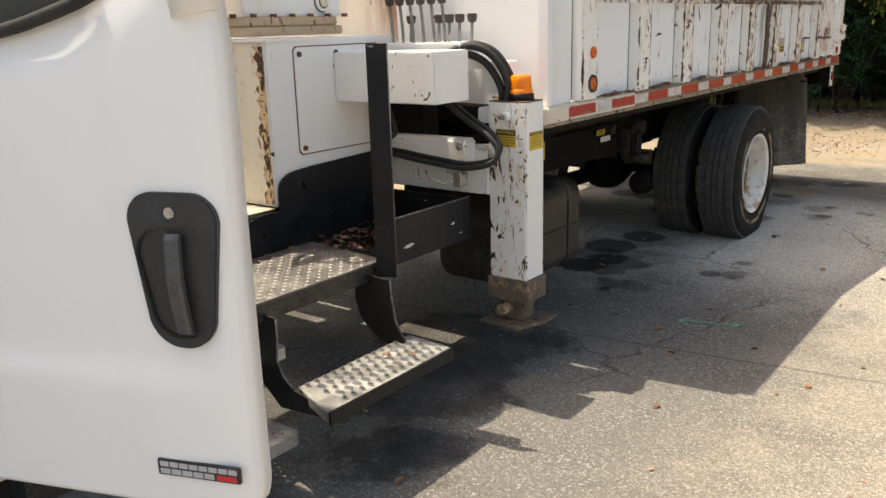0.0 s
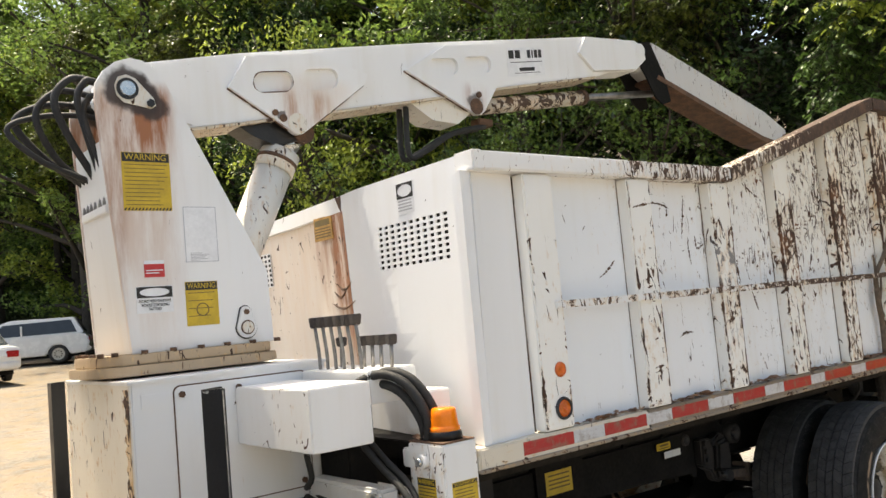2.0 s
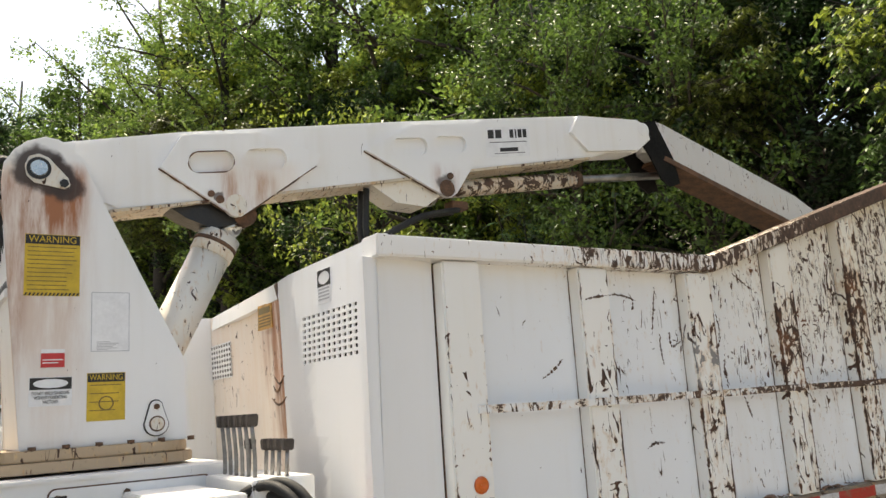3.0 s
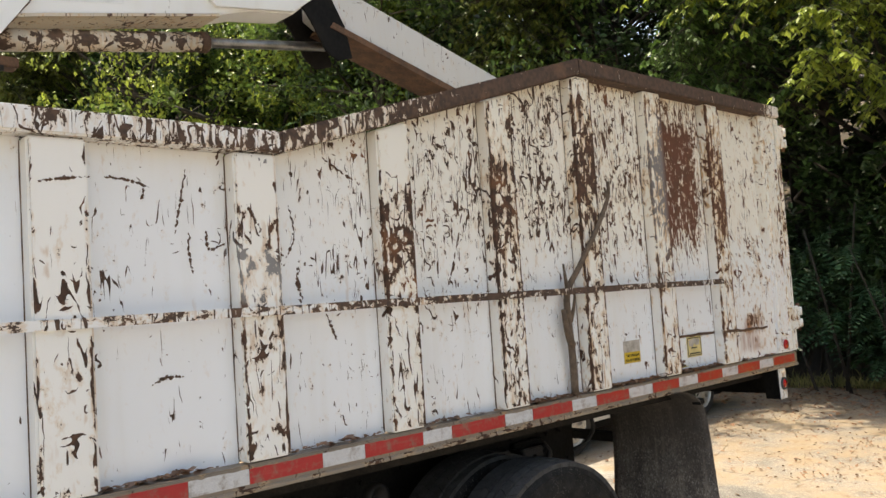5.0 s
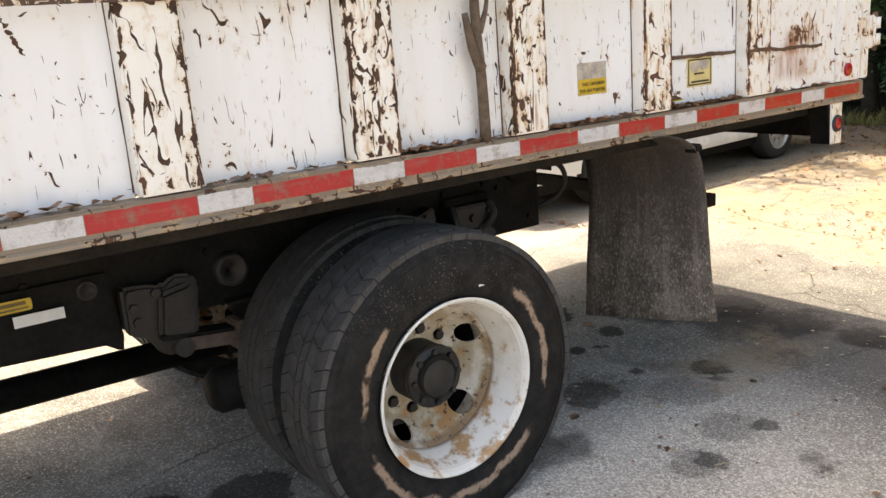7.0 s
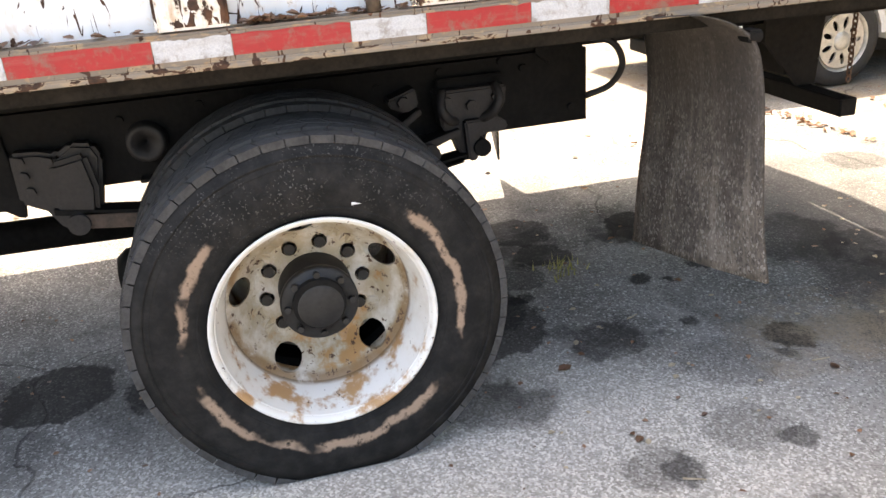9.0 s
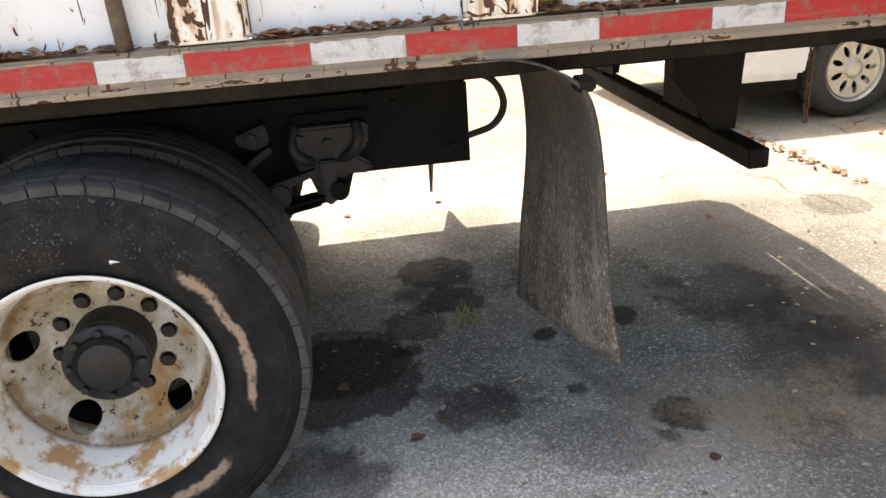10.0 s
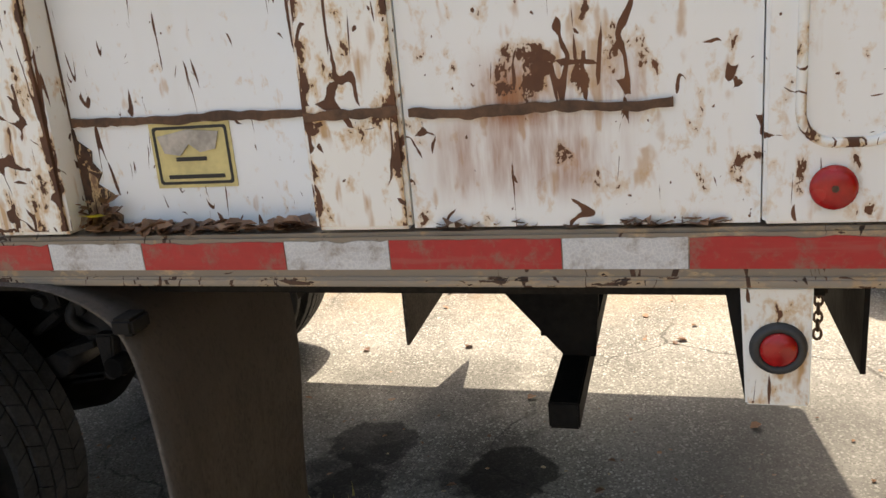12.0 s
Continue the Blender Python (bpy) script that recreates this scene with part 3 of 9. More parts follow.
step_black = black_steel_material("step_black", (0.0075, 0.0080, 0.0100), (0.040, 0.038, 0.036), 0.22)
tank_black = black_steel_material("tank_black", (0.0120, 0.0115, 0.0110), (0.085, 0.070, 0.054), 0.75, 0.80)
skirt_steel = plain("worn_skirt_steel", (0.050, 0.047, 0.045), 0.34, 0.5, 0.5, 12, 80, 0.3)
tread_steel = plain("tread_steel", (0.155, 0.142, 0.132), 0.46, 0.35, 0.4, 11, 80, 0.3)
runner_dark = plain("dusty_underframe", (0.022, 0.019, 0.016), 0.85, 0.0, 0.5, 9, 90, 0.4, 0.15)
grip_steel = plain("grip_steel", (0.33, 0.325, 0.31), 0.45, 0.6, 0.35, 14, 80, 0.3)
beige_steel = plain("beige_step_paint", (0.62, 0.56, 0.45), 0.6, 0.0, 0.3, 12, 90, 0.3)
hose_rubber = plain("hose_rubber", (0.019, 0.0185, 0.017), 0.70, 0.0, 0.6, 25, 120, 0.2)
weathered_plastic = plain("weathered_plastic", (0.060, 0.061, 0.063), 0.55, 0.0, 0.35, 20, 200, 0.3)
worn_edge_grey = plain("worn_edge_grey", (0.13, 0.125, 0.12), 0.5, 0.3, 0.6, 30, 120, 0.3)
scuff_white = plain("scuff_white", (0.62, 0.61, 0.59), 0.7, 0.0, 0.3, 60, 150, 0.3)
black_plastic = plain("black_plastic", (0.026, 0.027, 0.029), 0.50, 0.0, 0.3, 14, 200, 0.3)
rod_steel = plain("oiled_rod_steel", (0.24, 0.23, 0.215), 0.38, 0.9, 0.35, 14, 120, 0.2)
bright_steel = plain("bright_steel", (0.52, 0.52, 0.51), 0.28, 1.0, 0.2, 20, 120, 0.1)
lever_steel = plain("lever_steel", (0.24, 0.23, 0.22), 0.45, 0.8, 0.3, 25, 120, 0.2)
knob_black = plain("knob_rubber", (0.060, 0.050, 0.045), 0.8, 0.0, 0.3, 30, 120, 0.2)
label_yellow = plain("label_yellow", (0.56, 0.38, 0.030), 0.5, 0.0, 0.15, 14, 90, 0.05)
label_white = plain("label_white", (0.76, 0.76, 0.76), 0.5, 0.0, 0.08, 14, 90, 0.05)
label_red = plain("label_red", (0.52, 0.035, 0.035), 0.5, 0.0, 0.15, 14, 90, 0.05)
ink = plain("label_ink", (0.022, 0.020, 0.018), 0.6, 0.0, 0.2, 30, 90, 0.05)
ink_faded = plain("label_ink_faded", (0.16, 0.11, 0.03), 0.6, 0.0, 0.2, 30, 90, 0.05)
ink_grey = plain("label_ink_grey", (0.42, 0.42, 0.43), 0.6, 0.0, 0.1, 30, 90, 0.05)
paper_torn = plain("weathered_paper", (0.42, 0.38, 0.33), 0.8, 0.0, 0.3, 20, 90, 0.2)
lens_red = plain("lens_red", (0.36, 0.010, 0.010), 0.22, 0.0, 0.25, 20, 90, 0.05)
lens_amber = plain("lens_amber", (0.60, 0.12, 0.015), 0.30, 0.0, 0.25, 20, 90, 0.05)
beacon_amber = plain("beacon_amber", (0.95, 0.22, 0.008), 0.16, 0.0, 0.10, 20, 90, 0.02)
tape_red = tape_material("tape_red", (0.44, 0.016, 0.020), False)
tape_white = tape_material("tape_white", (0.7, 0.7, 0.7), True)
tread_rubber = plain("tread_rubber", (0.050, 0.048, 0.046), 0.85, 0.0, 0.45, 18, 110, 0.5)
tyre_rubber, rim_paint, flap_rubber = tyre_material(), rim_material(), rubber_flap_material()
asphalt = asphalt_material()
bark = plain("bark", (0.040, 0.033, 0.026), 0.9, 0.0, 0.5, 12, 60, 0.8)
bark_stick = plain("stick_bark", (0.120, 0.085, 0.058), 0.9, 0.0, 0.4, 25, 90, 0.6)
dead_leaf = leaf_material("dead_leaves", (0.085, 0.045, 0.028), (0.36, 0.20, 0.115), 0.15)
leaf_mid = leaf_material("leaves_mid", (0.006, 0.015, 0.005), (0.140, 0.235, 0.048), 0.32)
leaf_light = leaf_material("leaves_light", (0.030, 0.060, 0.016), (0.250, 0.370, 0.080), 0.38)
# near-black green: the wood's deep shade is put into the leaf colour
leaf_deep_shade = leaf_material("leaves_deep_shade", (0.002, 0.006, 0.003), (0.048, 0.098, 0.030), 0.24)
leaf_yellow = leaf_material("leaves_yellowish", (0.030, 0.060, 0.011), (0.36, 0.44, 0.075), 0.36)
leaf_frond = leaf_material("leaves_frond", (0.018, 0.048, 0.024), (0.060, 0.130, 0.060), 0.2)
leaf_sumac = leaf_material("leaves_sunny_frond", (0.05, 0.11, 0.045), (0.20, 0.34, 0.16), 0.3)
leaf_olive = leaf_material("leaves_olive", (0.012, 0.024, 0.006), (0.17, 0.21, 0.045), 0.30)
leaf_hanging = leaf_material("leaves_hanging", (0.008, 0.022, 0.006), (0.115, 0.205, 0.050), 0.30)
# undergrowth green, darkened in colour to stand for shade under the trees
leaf_shade = leaf_material("leaves_shaded_undergrowth", (0.003, 0.009, 0.004), (0.055, 0.105, 0.032), 0.18)
grass_blade = leaf_material("grass", (0.12, 0.13, 0.035), (0.42, 0.38, 0.15))
soil = plain("woodland_soil", (0.060, 0.046, 0.030), 0.95, 0.0, 0.5, 1.2, 30, 0.6)
plow_yellow = plain("plow_yellow", (0.80, 0.38, 0.008), 0.40, 0.0, 0.12, 6, 90, 0.1)
car_white = plain("car_white", (0.74, 0.74, 0.73), 0.25, 0.0, 0.04, 4, 90, 0.02)
car_silver = plain("car_silver", (0.42, 0.43, 0.45), 0.28, 0.5, 0.05, 4, 90, 0.02)
car_blue = plain("car_blue", (0.10, 0.16, 0.28), 0.28, 0.3, 0.05, 4, 90, 0.02)
car_glass = plain("car_glass", (0.030, 0.036, 0.042), 0.08, 0.0, 0.1, 4, 90, 0.0)
chalk_green = plain("chalk_green", (0.10, 0.34, 0.24), 0.9, 0.0, 0.3, 40, 120, 0.2)


# ---- mesh tools ----
def box(x0, x1, y0, y1, z0, z1, bev=0.004, bm=None):
    bm = bm or bmesh.new()
    r = bmesh.ops.create_cube(bm, size=1)["verts"]
    for v in r:
        v.co = Vector(((x0 + x1) / 2 + v.co.x * (x1 - x0), (y0 + y1) / 2 + v.co.y * (y1 - y0), (z0 + z1) / 2 + v.co.z * (z1 - z0)))
    if bev:
        edges = list({e for v in r for e in v.link_edges})
        bmesh.ops.bevel(bm, geom=edges, offset=bev, segments=2, affect="EDGES", clamp_overlap=True)
    return bm


def axis_map(axis):
    """Takes (u, v, depth) to a point: u, v are the two other axes in order."""
    return {"x": lambda u, v, d: Vector((d, u, v)), "y": lambda u, v, d: Vector((u, d, v)), "z": lambda u, v, d: Vector((u, v, d))}[axis]


def sheet(outline, axis, d0, d1, holes=(), bev=0.0, bm=None):
    """A plate with that outline and those holes, from depth d0 to d1 along the axis."""
    bm = bm or bmesh.new()
    at = axis_map(axis)
    rings = []
    for loop in (outline, *holes):
        front = [bm.verts.new(at(u, v, d0)) for u, v in loop]
        rings.append(front)
    edges = []
    for ring in rings:
        for a, b in zip(ring, ring[1:] + ring[:1]):
            edges.append(bm.edges.new((a, b)))
    if holes:
        faces = [g for g in bmesh.ops.triangle_fill(bm, use_beauty=True, use_dissolve=False, edges=edges)["geom"] if isinstance(g, bmesh.types.BMFace)]
    else:
        faces = [bm.faces.new(rings[0])]
    out = bmesh.ops.extrude_face_region(bm, geom=faces)["geom"]
    shift = at(0, 0, d1 - d0)
    for v in (g for g in out if isinstance(g, bmesh.types.BMVert)):
        v.co += shift
    bmesh.ops.recalc_face_normals(bm, faces=bm.faces)
    if bev:
        sharp = [e for e in bm.edges if len(e.link_faces) == 2 and e.calc_face_angle(0) > 0.6]
        bmesh.ops.bevel(bm, geom=sharp, offset=bev, segments=2, affect="EDGES", clamp_overlap=True)
    return bm


def circle(u, v, r, n=20, rv=None, turn=0.0):
    rv = rv or r
    c, s = math.cos(turn), math.sin(turn)
    return [(u + r * math.cos(a) * c - rv * math.sin(a) * s, v + r * math.cos(a) * s + rv * math.sin(a) * c) for a in (math.tau * k / n for k in range(n))]


def rounded(u0, u1, v0, v1, r, n=5):
    pts = []
    for cu, cv, a0 in ((u1 - r, v1 - r, 0), (u0 + r, v1 - r, 90), (u0 + r, v0 + r, 180), (u1 - r, v0 + r, 270)):
        pts += [(cu + r * math.cos(radians(a0 + 90 * k / n)), cv + r * math.sin(radians(a0 + 90 * k / n))) for k in range(n + 1)]
    return pts


def tube(points, radius, seg=10, bm=None, caps=True):
    """A round bar along points; radius is a number or one for each point."""
    bm = bm or bmesh.new()
    pts = [Vector(p) for p in points]
    radii = radius if isinstance(radius, (list, tuple)) else [radius] * len(pts)
    rings, side = [], None
    for i, p in enumerate(pts):
        way = (pts[min(i + 1, len(pts) - 1)] - pts[max(i - 1, 0)]).normalized()
        if side is None:
            side = way.orthogonal().normalized()
        side = (side - way * side.dot(way)).normalized()
        up = way.cross(side)
        rings.append([bm.verts.new(p + (side * math.cos(math.tau * k / seg) + up * math.sin(math.tau * k / seg)) * radii[i]) for k in range(seg)])
    for a, b in zip(rings, rings[1:]):
        for k in range(seg):
            f = bm.faces.new((a[k], a[(k + 1) % seg], b[(k + 1) % seg], b[k]))
            f.smooth = True
    if caps:
        bm.faces.new(rings[0][::-1])
        bm.faces.new(rings[-1])
    return bm


def smooth_path(points, n=8):
    """Points of a soft curve through the given ones."""
    pts = [Vector(p) for p in points]
    pts = [pts[0] * 2 - pts[1]] + pts + [pts[-1] * 2 - pts[-2]]
    out = []
    for a, b, c, d in zip(pts, pts[1:], pts[2:], pts[3:]):
        for k in range(n):
            t = k / n
            out.append(0.5 * ((2 * b) + (c - a) * t + (2 * a - 5 * b + 4 * c - d) * t * t + (3 * b - a - 3 * c + d) * t ** 3))
    return out + [pts[-2]]


def lathe(profile, seg=48, bm=None, centre=(0, 0, 0), axis="x"):
    """Turns (along, radius) round an axis through centre."""
    bm = bm or bmesh.new()
    c = Vector(centre)
    place = {"x": lambda a, p, q: Vector((a, p, q)), "y": lambda a, p, q: Vector((p, a, q)), "z": lambda a, p, q: Vector((p, q, a))}[axis]
    rings = [[bm.verts.new(c + place(a, r * math.cos(math.tau * k / seg), r * math.sin(math.tau * k / seg))) for k in range(seg)] for a, r in profile]
    for a, b in zip(rings, rings[1:]):
        for k in range(seg):
            f = bm.faces.new((a[k], a[(k + 1) % seg], b[(k + 1) % seg], b[k]))
            f.smooth = True
    return bm


def cylinder(p0, p1, r0, r1=None, seg=20, bm=None):
    return tube([p0, p1], [r0, r1 if r1 is not None else r0], seg, bm)


def bolt(p, way, r=0.012, h=0.010, bm=None):
    p, way = Vector(p), Vector(way).normalized()
    return tube([p - way * 0.002, p + way * h], r, 6, bm)


def thicken(bm, vec):
    """Gives a sheet of faces a thickness along vec."""
    out = bmesh.ops.extrude_face_region(bm, geom=bm.faces[:])["geom"]
    bmesh.ops.translate(bm, verts=[g for g in out if isinstance(g, bmesh.types.BMVert)], vec=Vector(vec))
    bmesh.ops.recalc_face_normals(bm, faces=bm.faces)
    return bm


def bolts(places, way, material, parent, r=0.012, h=0.010, name="bolt"):
    """A bolt head at each place, each a part of its own, all on one mesh."""
    first = None
    for p in places:
        if first is None:
            first = part(name, bolt(p, way, r, h), material, parent, at=p)
        else:
            ob = new(name, first.data)
            ob.parent, ob.location = parent, Vector(p) - world_at(parent)


def thing(name, at, label, category, group="", kind=""):
    ob = new(name)
    ob.location = at
    ob.empty_display_size = 0.1
    return tagged(ob, label, category, group, kind)


def world_at(ob):
    p = Vector((0, 0, 0))
    while ob:
        p += ob.location
        ob = ob.parent
    return p


def part(name, bm, material, parent, label="", at=None, soft=False):
    """Links a bmesh, written in the place's coordinates, as one mesh under a thing or a part. at: its own origin."""
    o = Vector(at) if at is not None else (world_at(parent) if parent else Vector((0, 0, 0)))
    me = bpy.data.meshes.new(name)
    bmesh.ops.translate(bm, verts=bm.verts, vec=-o)
    if soft:
        for f in bm.faces:
            f.smooth = True
    bm.to_mesh(me)
    bm.free()
    me.materials.append(material)
    ob = new(name, me)
    if parent:
        ob.parent = parent
        ob.location = o - world_at(parent)
    else:
        ob.location = o
    if label:
        ob["label"] = label
    return ob


def lettering(text, size, material, parent, m, name="lettering", width=None):
    """Words in the built-in font, as a thin mesh at the pose m (x along the line, y up the letters)."""
    cu = bpy.data.curves.new("words", "FONT")
    cu.body, cu.size, cu.align_x, cu.align_y, cu.extrude = text, size, "CENTER", "CENTER", 0.0006
    tmp = bpy.data.objects.new("words", cu)
    scene.collection.objects.link(tmp)
    bpy.context.view_layer.update()
    me = bpy.data.meshes.new_from_object(tmp.evaluated_get(bpy.context.evaluated_depsgraph_get()))
    bpy.data.objects.remove(tmp)
    if width:
        xs = [v.co.x for v in me.vertices]
        k = width / max(1e-6, max(xs) - min(xs))
        for v in me.vertices:
            v.co.x *= k
    o = world_at(parent)
    me.transform(Matrix.Translation(-o) @ m)
    me.materials.clear()
    me.materials.append(material)
    ob = new(name, me)
    ob.parent = parent
    return ob


SIDE = Matrix(((0, 0, 1, 0), (1, 0, 0, 0), (0, 1, 0, 0), (0, 0, 0, 1)))  # writing on a face that looks to +x
FRONT = Matrix(((1, 0, 0, 0), (0, 0, -1, 0), (0, 1, 0, 0), (0, 0, 0, 1)))  # writing on a face that looks to -y


def side_text(y, z, x):
    return Matrix.Translation((x, y, z)) @ SIDE


def front_text(x, z, y):
    return Matrix.Translation((x, y, z)) @ FRONT

# ---- the ground ----
def yard_height(x):
    """The yard is level round the lorry and climbs gently past it."""
    return 0.0 if x > -8 else (-8 - x) * 0.0465


def ground_sheet():
    bm = bmesh.new()
    ys = [-300, -60, -20, -8, -4, -2, 0, 1, 2, 3, 4, 5, 6, 7, 8, 9, 10, 11, 12, 13, 14, 15, 16, 17, 20, 30, 60, 300]
    xs = [-300, -80, -60, -40, -30, -20, -14, -10, -8, -7, -6, -5, -4, -3, -2, -1, 0, 1, 2, 4, 8, 14, 24, 60, 300]
    grid = [[bm.verts.new((x, y, yard_height(x))) for x in xs] for y in ys]
    for a, b in zip(grid, grid[1:]):
        for k in range(len(xs) - 1):
            bm.faces.new((a[k], a[k + 1], b[k + 1], b[k]))
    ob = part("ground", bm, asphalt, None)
    tagged(ob, "worn grey asphalt yard with oil stains, cracks and sandy litter", "ground", kind="structure")


ground_sheet()


def wood_edge(x):
    """Where the wood begins: square across the yard's end, then slanting in on the far side."""
    e = 16.6 if x > -5 else (16.6 + (x + 5) * 0.19 if x > -27 else 12.42)
    return e + 0.4 * noise.noise((x * 0.3, 0.0, 0.0))


def verge_height(x, y):
    """The wooded bank behind the yard."""
    d = y - wood_edge(x)
    return yard_height(x) - 0.05 if d < 0 else yard_height(x) + min(d * 0.10, 0.25) + max(0.0, d - 2.0) * 0.40 + 0.25 * noise.noise((x * 0.4, y * 0.4, 1.0)) * min(1, d)


def wooded_bank():
    bm = bmesh.new()
    xs = [-160 + 2.0 * k for k in range(111)]
    ys = [11.4 + 0.6 * k for k in range(14)] + [20.5, 22, 24, 27, 31, 36, 44, 60]
    grid = [[bm.verts.new((x, y, verge_height(x, y) + 0.004)) for x in xs] for y in ys]
    for a, b in zip(grid, grid[1:]):
        for k in range(len(xs) - 1):
            bm.faces.new((a[k], a[k + 1], b[k + 1], b[k])).smooth = True
    tagged(part("wooded_bank", bm, soil, None), "dark leafy soil bank rising behind the yard", "ground", kind="structure")


wooded_bank()

scrape_brown = plain("scraped_rust", (0.085, 0.046, 0.028), 0.85, 0.0, 0.4, 30, 120, 0.3)
# ---- load body ----
X_PANEL, X_POST, X_FAR = -2.005, -1.945, -4.385
POSTS = (3.676, 4.315, 4.945, 5.553, 6.168, 6.772, 7.415, 8.055)
POST_W = 0.164


def top_z(y):
    return 2.272 if y < 5.12 else (2.272 + (y - 5.12) / 1.71 * 0.516 if y < 6.83 else 2.788 + (y - 6.83) * 0.005)


body = thing("load_body", (-3.165, 6.2, 1.17), "white steel debris body with upright ribs, chipped and rusted paint", "truck body")


def side_bay(y0, y1, depth, z0=1.258):
    cuts = [y0] + [c for c in (5.12, 6.83) if y0 < c < y1] + [y1]
    return sheet([(y0, z0), (y1, z0)] + [(c, top_z(c)) for c in cuts[::-1]], "x", depth - 0.008, depth)


part("floor_plate", box(X_FAR, -1.95, 3.36, 8.872, 1.175, 1.252, 0.004), frame_black, body)
# the sill under the tailgate leaves a narrow slot before the floor
sill = box(X_FAR, -3.74, 8.8725, 8.956, 1.178, 1.250, 0)
box(-3.74, -3.17, 8.886, 8.956, 1.178, 1.250, 0, bm=sill)
box(-3.17, -2.032, 8.8725, 8.956, 1.178, 1.250, 0, bm=sill)
part("tail_sill", sill, frame_black, body)
first = bmesh.new()
vs = [first.verts.new(p) for p in ((-1.962, 3.372, 1.258), (-2.003, 3.668, 1.258), (-2.003, 3.668, 2.272), (-1.962, 3.372, 2.272), (-1.975, 3.372, 1.258), (-2.016, 3.668, 1.258), (-2.016, 3.668, 2.272), (-1.975, 3.372, 2.272))]
for f in ((0, 1, 2, 3), (7, 6, 5, 4), (0, 4, 5, 1), (1, 5, 6, 2), (2, 6, 7, 3), (3, 7, 4, 0)):
    first.faces.new([vs[k] for k in f])
part("side_panel", first, paint_front, body)
for a, b in zip(POSTS, POSTS[1:]):
    part("side_panel", side_bay(a + POST_W, b, X_PANEL), paint_panel, body)
part("side_panel", side_bay(POSTS[-1] + POST_W, 8.74, X_PANEL), paint_panel, body)
for y in POSTS:
    lo, hi = y, y + POST_W
    cuts = [lo] + [c for c in (5.12, 6.83) if lo < c < hi] + [hi]
    part("rib", sheet([(lo, 1.262), (hi, 1.262)] + [(c, top_z(c) - 0.004) for c in cuts[::-1]], "x", X_PANEL - 0.01, X_POST, bev=0.007), paint_post, body)
for y in POSTS:
    for ys, r in ((y - 0.001, 0.0035), (y + POST_W + 0.001, 0.0025)):
        pts = [(X_PANEL + 0.001, ys, 1.27 + (top_z(y) - 1.28) * k / 10) for k in range(11)]
        part("rib_seam", tube(pts, [max(0.0008, r * (0.55 + 0.9 * noise.noise((y * 3, k * 0.8, r * 900)))) for k in range(11)], 5), rust_steel, body)
# the lower plate behind the last rib, slanting back into the recess above
last = sheet([(-1.957, 1.262), (-2.002, 1.262), (-2.002, 2.02), (-1.957, 1.80)], "y", POSTS[-1] + POST_W + 0.002, 8.738)
part("lower_plate", last, paint_plate, body)
rear = sheet(rounded(8.740, 8.944, 1.262, 2.796, 0.006, 2), "x", X_PANEL - 0.01, X_POST, bev=0.006)
part("rear_rib", rear, paint_plate, body)
bead = bmesh.new()
for loop_z0, loop_z1 in ((1.375, 2.70),):
    pts = [Vector((X_POST + 0.001, u, v)) for u, v in rounded(8.785, 8.915, loop_z0, loop_z1, 0.045, 6)]
    tube(pts + [pts[0]], 0.007, 6, bead)
part("weld_bead", bead, paint_post, body)
for y0, y1, z, depth in ((8.23, 8.62, 1.443, -1.953), (7.585, 8.045, 1.452, X_PANEL + 0.0035), (8.06, 8.215, 1.447, X_POST + 0.002)):
    n = 40
    yy = [y0 + (y1 - y0) * k / n for k in range(n + 1)]
    lo = [z - 0.006 - 0.007 * abs(noise.noise((q * 31, 1.0, z))) + 0.006 * noise.noise((q * 9, 4, z)) for q in yy]
    hi = [z + 0.005 + 0.007 * abs(noise.noise((q * 27, 2.0, z))) + 0.006 * noise.noise((q * 9, 4, z)) for q in yy]
    part("rusted_seam", sheet(list(zip(yy, lo)) + list(zip(yy[::-1], hi[::-1])), "x", depth - 0.002, depth + 0.002), rust_steel, body, "rusted seam with ragged edges")

# long scrapes through the paint
SCRAPES = (
    (0, (4.548, 2.172), (4.608, 2.168), (4.692, 2.146)), (0, (4.667, 2.145), (4.663, 2.125), (4.658, 2.105)), (0, (4.808, 2.21), (4.787, 2.117), (4.763, 2.004)),
    (0, (4.809, 2.015), (4.807, 1.936), (4.817, 1.876)), (0, (4.868, 2.02), (4.875, 1.954), (4.938, 1.974)), (0, (5.218, 1.915), (5.205, 1.832), (5.224, 1.774)),
    (0, (5.184, 2.107), (5.201, 2.0), (5.151, 1.892)), (0, (5.34, 2.286), (5.422, 2.238), (5.518, 2.19)), (0, (4.669, 1.542), (4.71, 1.558), (4.772, 1.555)),
    (0, (5.321, 1.718), (5.34, 1.67), (5.36, 1.622)), (1, (4.336, 2.138), (4.405, 2.151), (4.484, 2.16)), (0, (6.05, 2.127), (5.971, 1.884), (5.917, 1.768)),
    (0, (4.253, 1.915), (4.198, 1.871), (4.14, 1.841)), (1, (4.985, 2.101), (5.01, 2.05), (5.038, 2.011)))
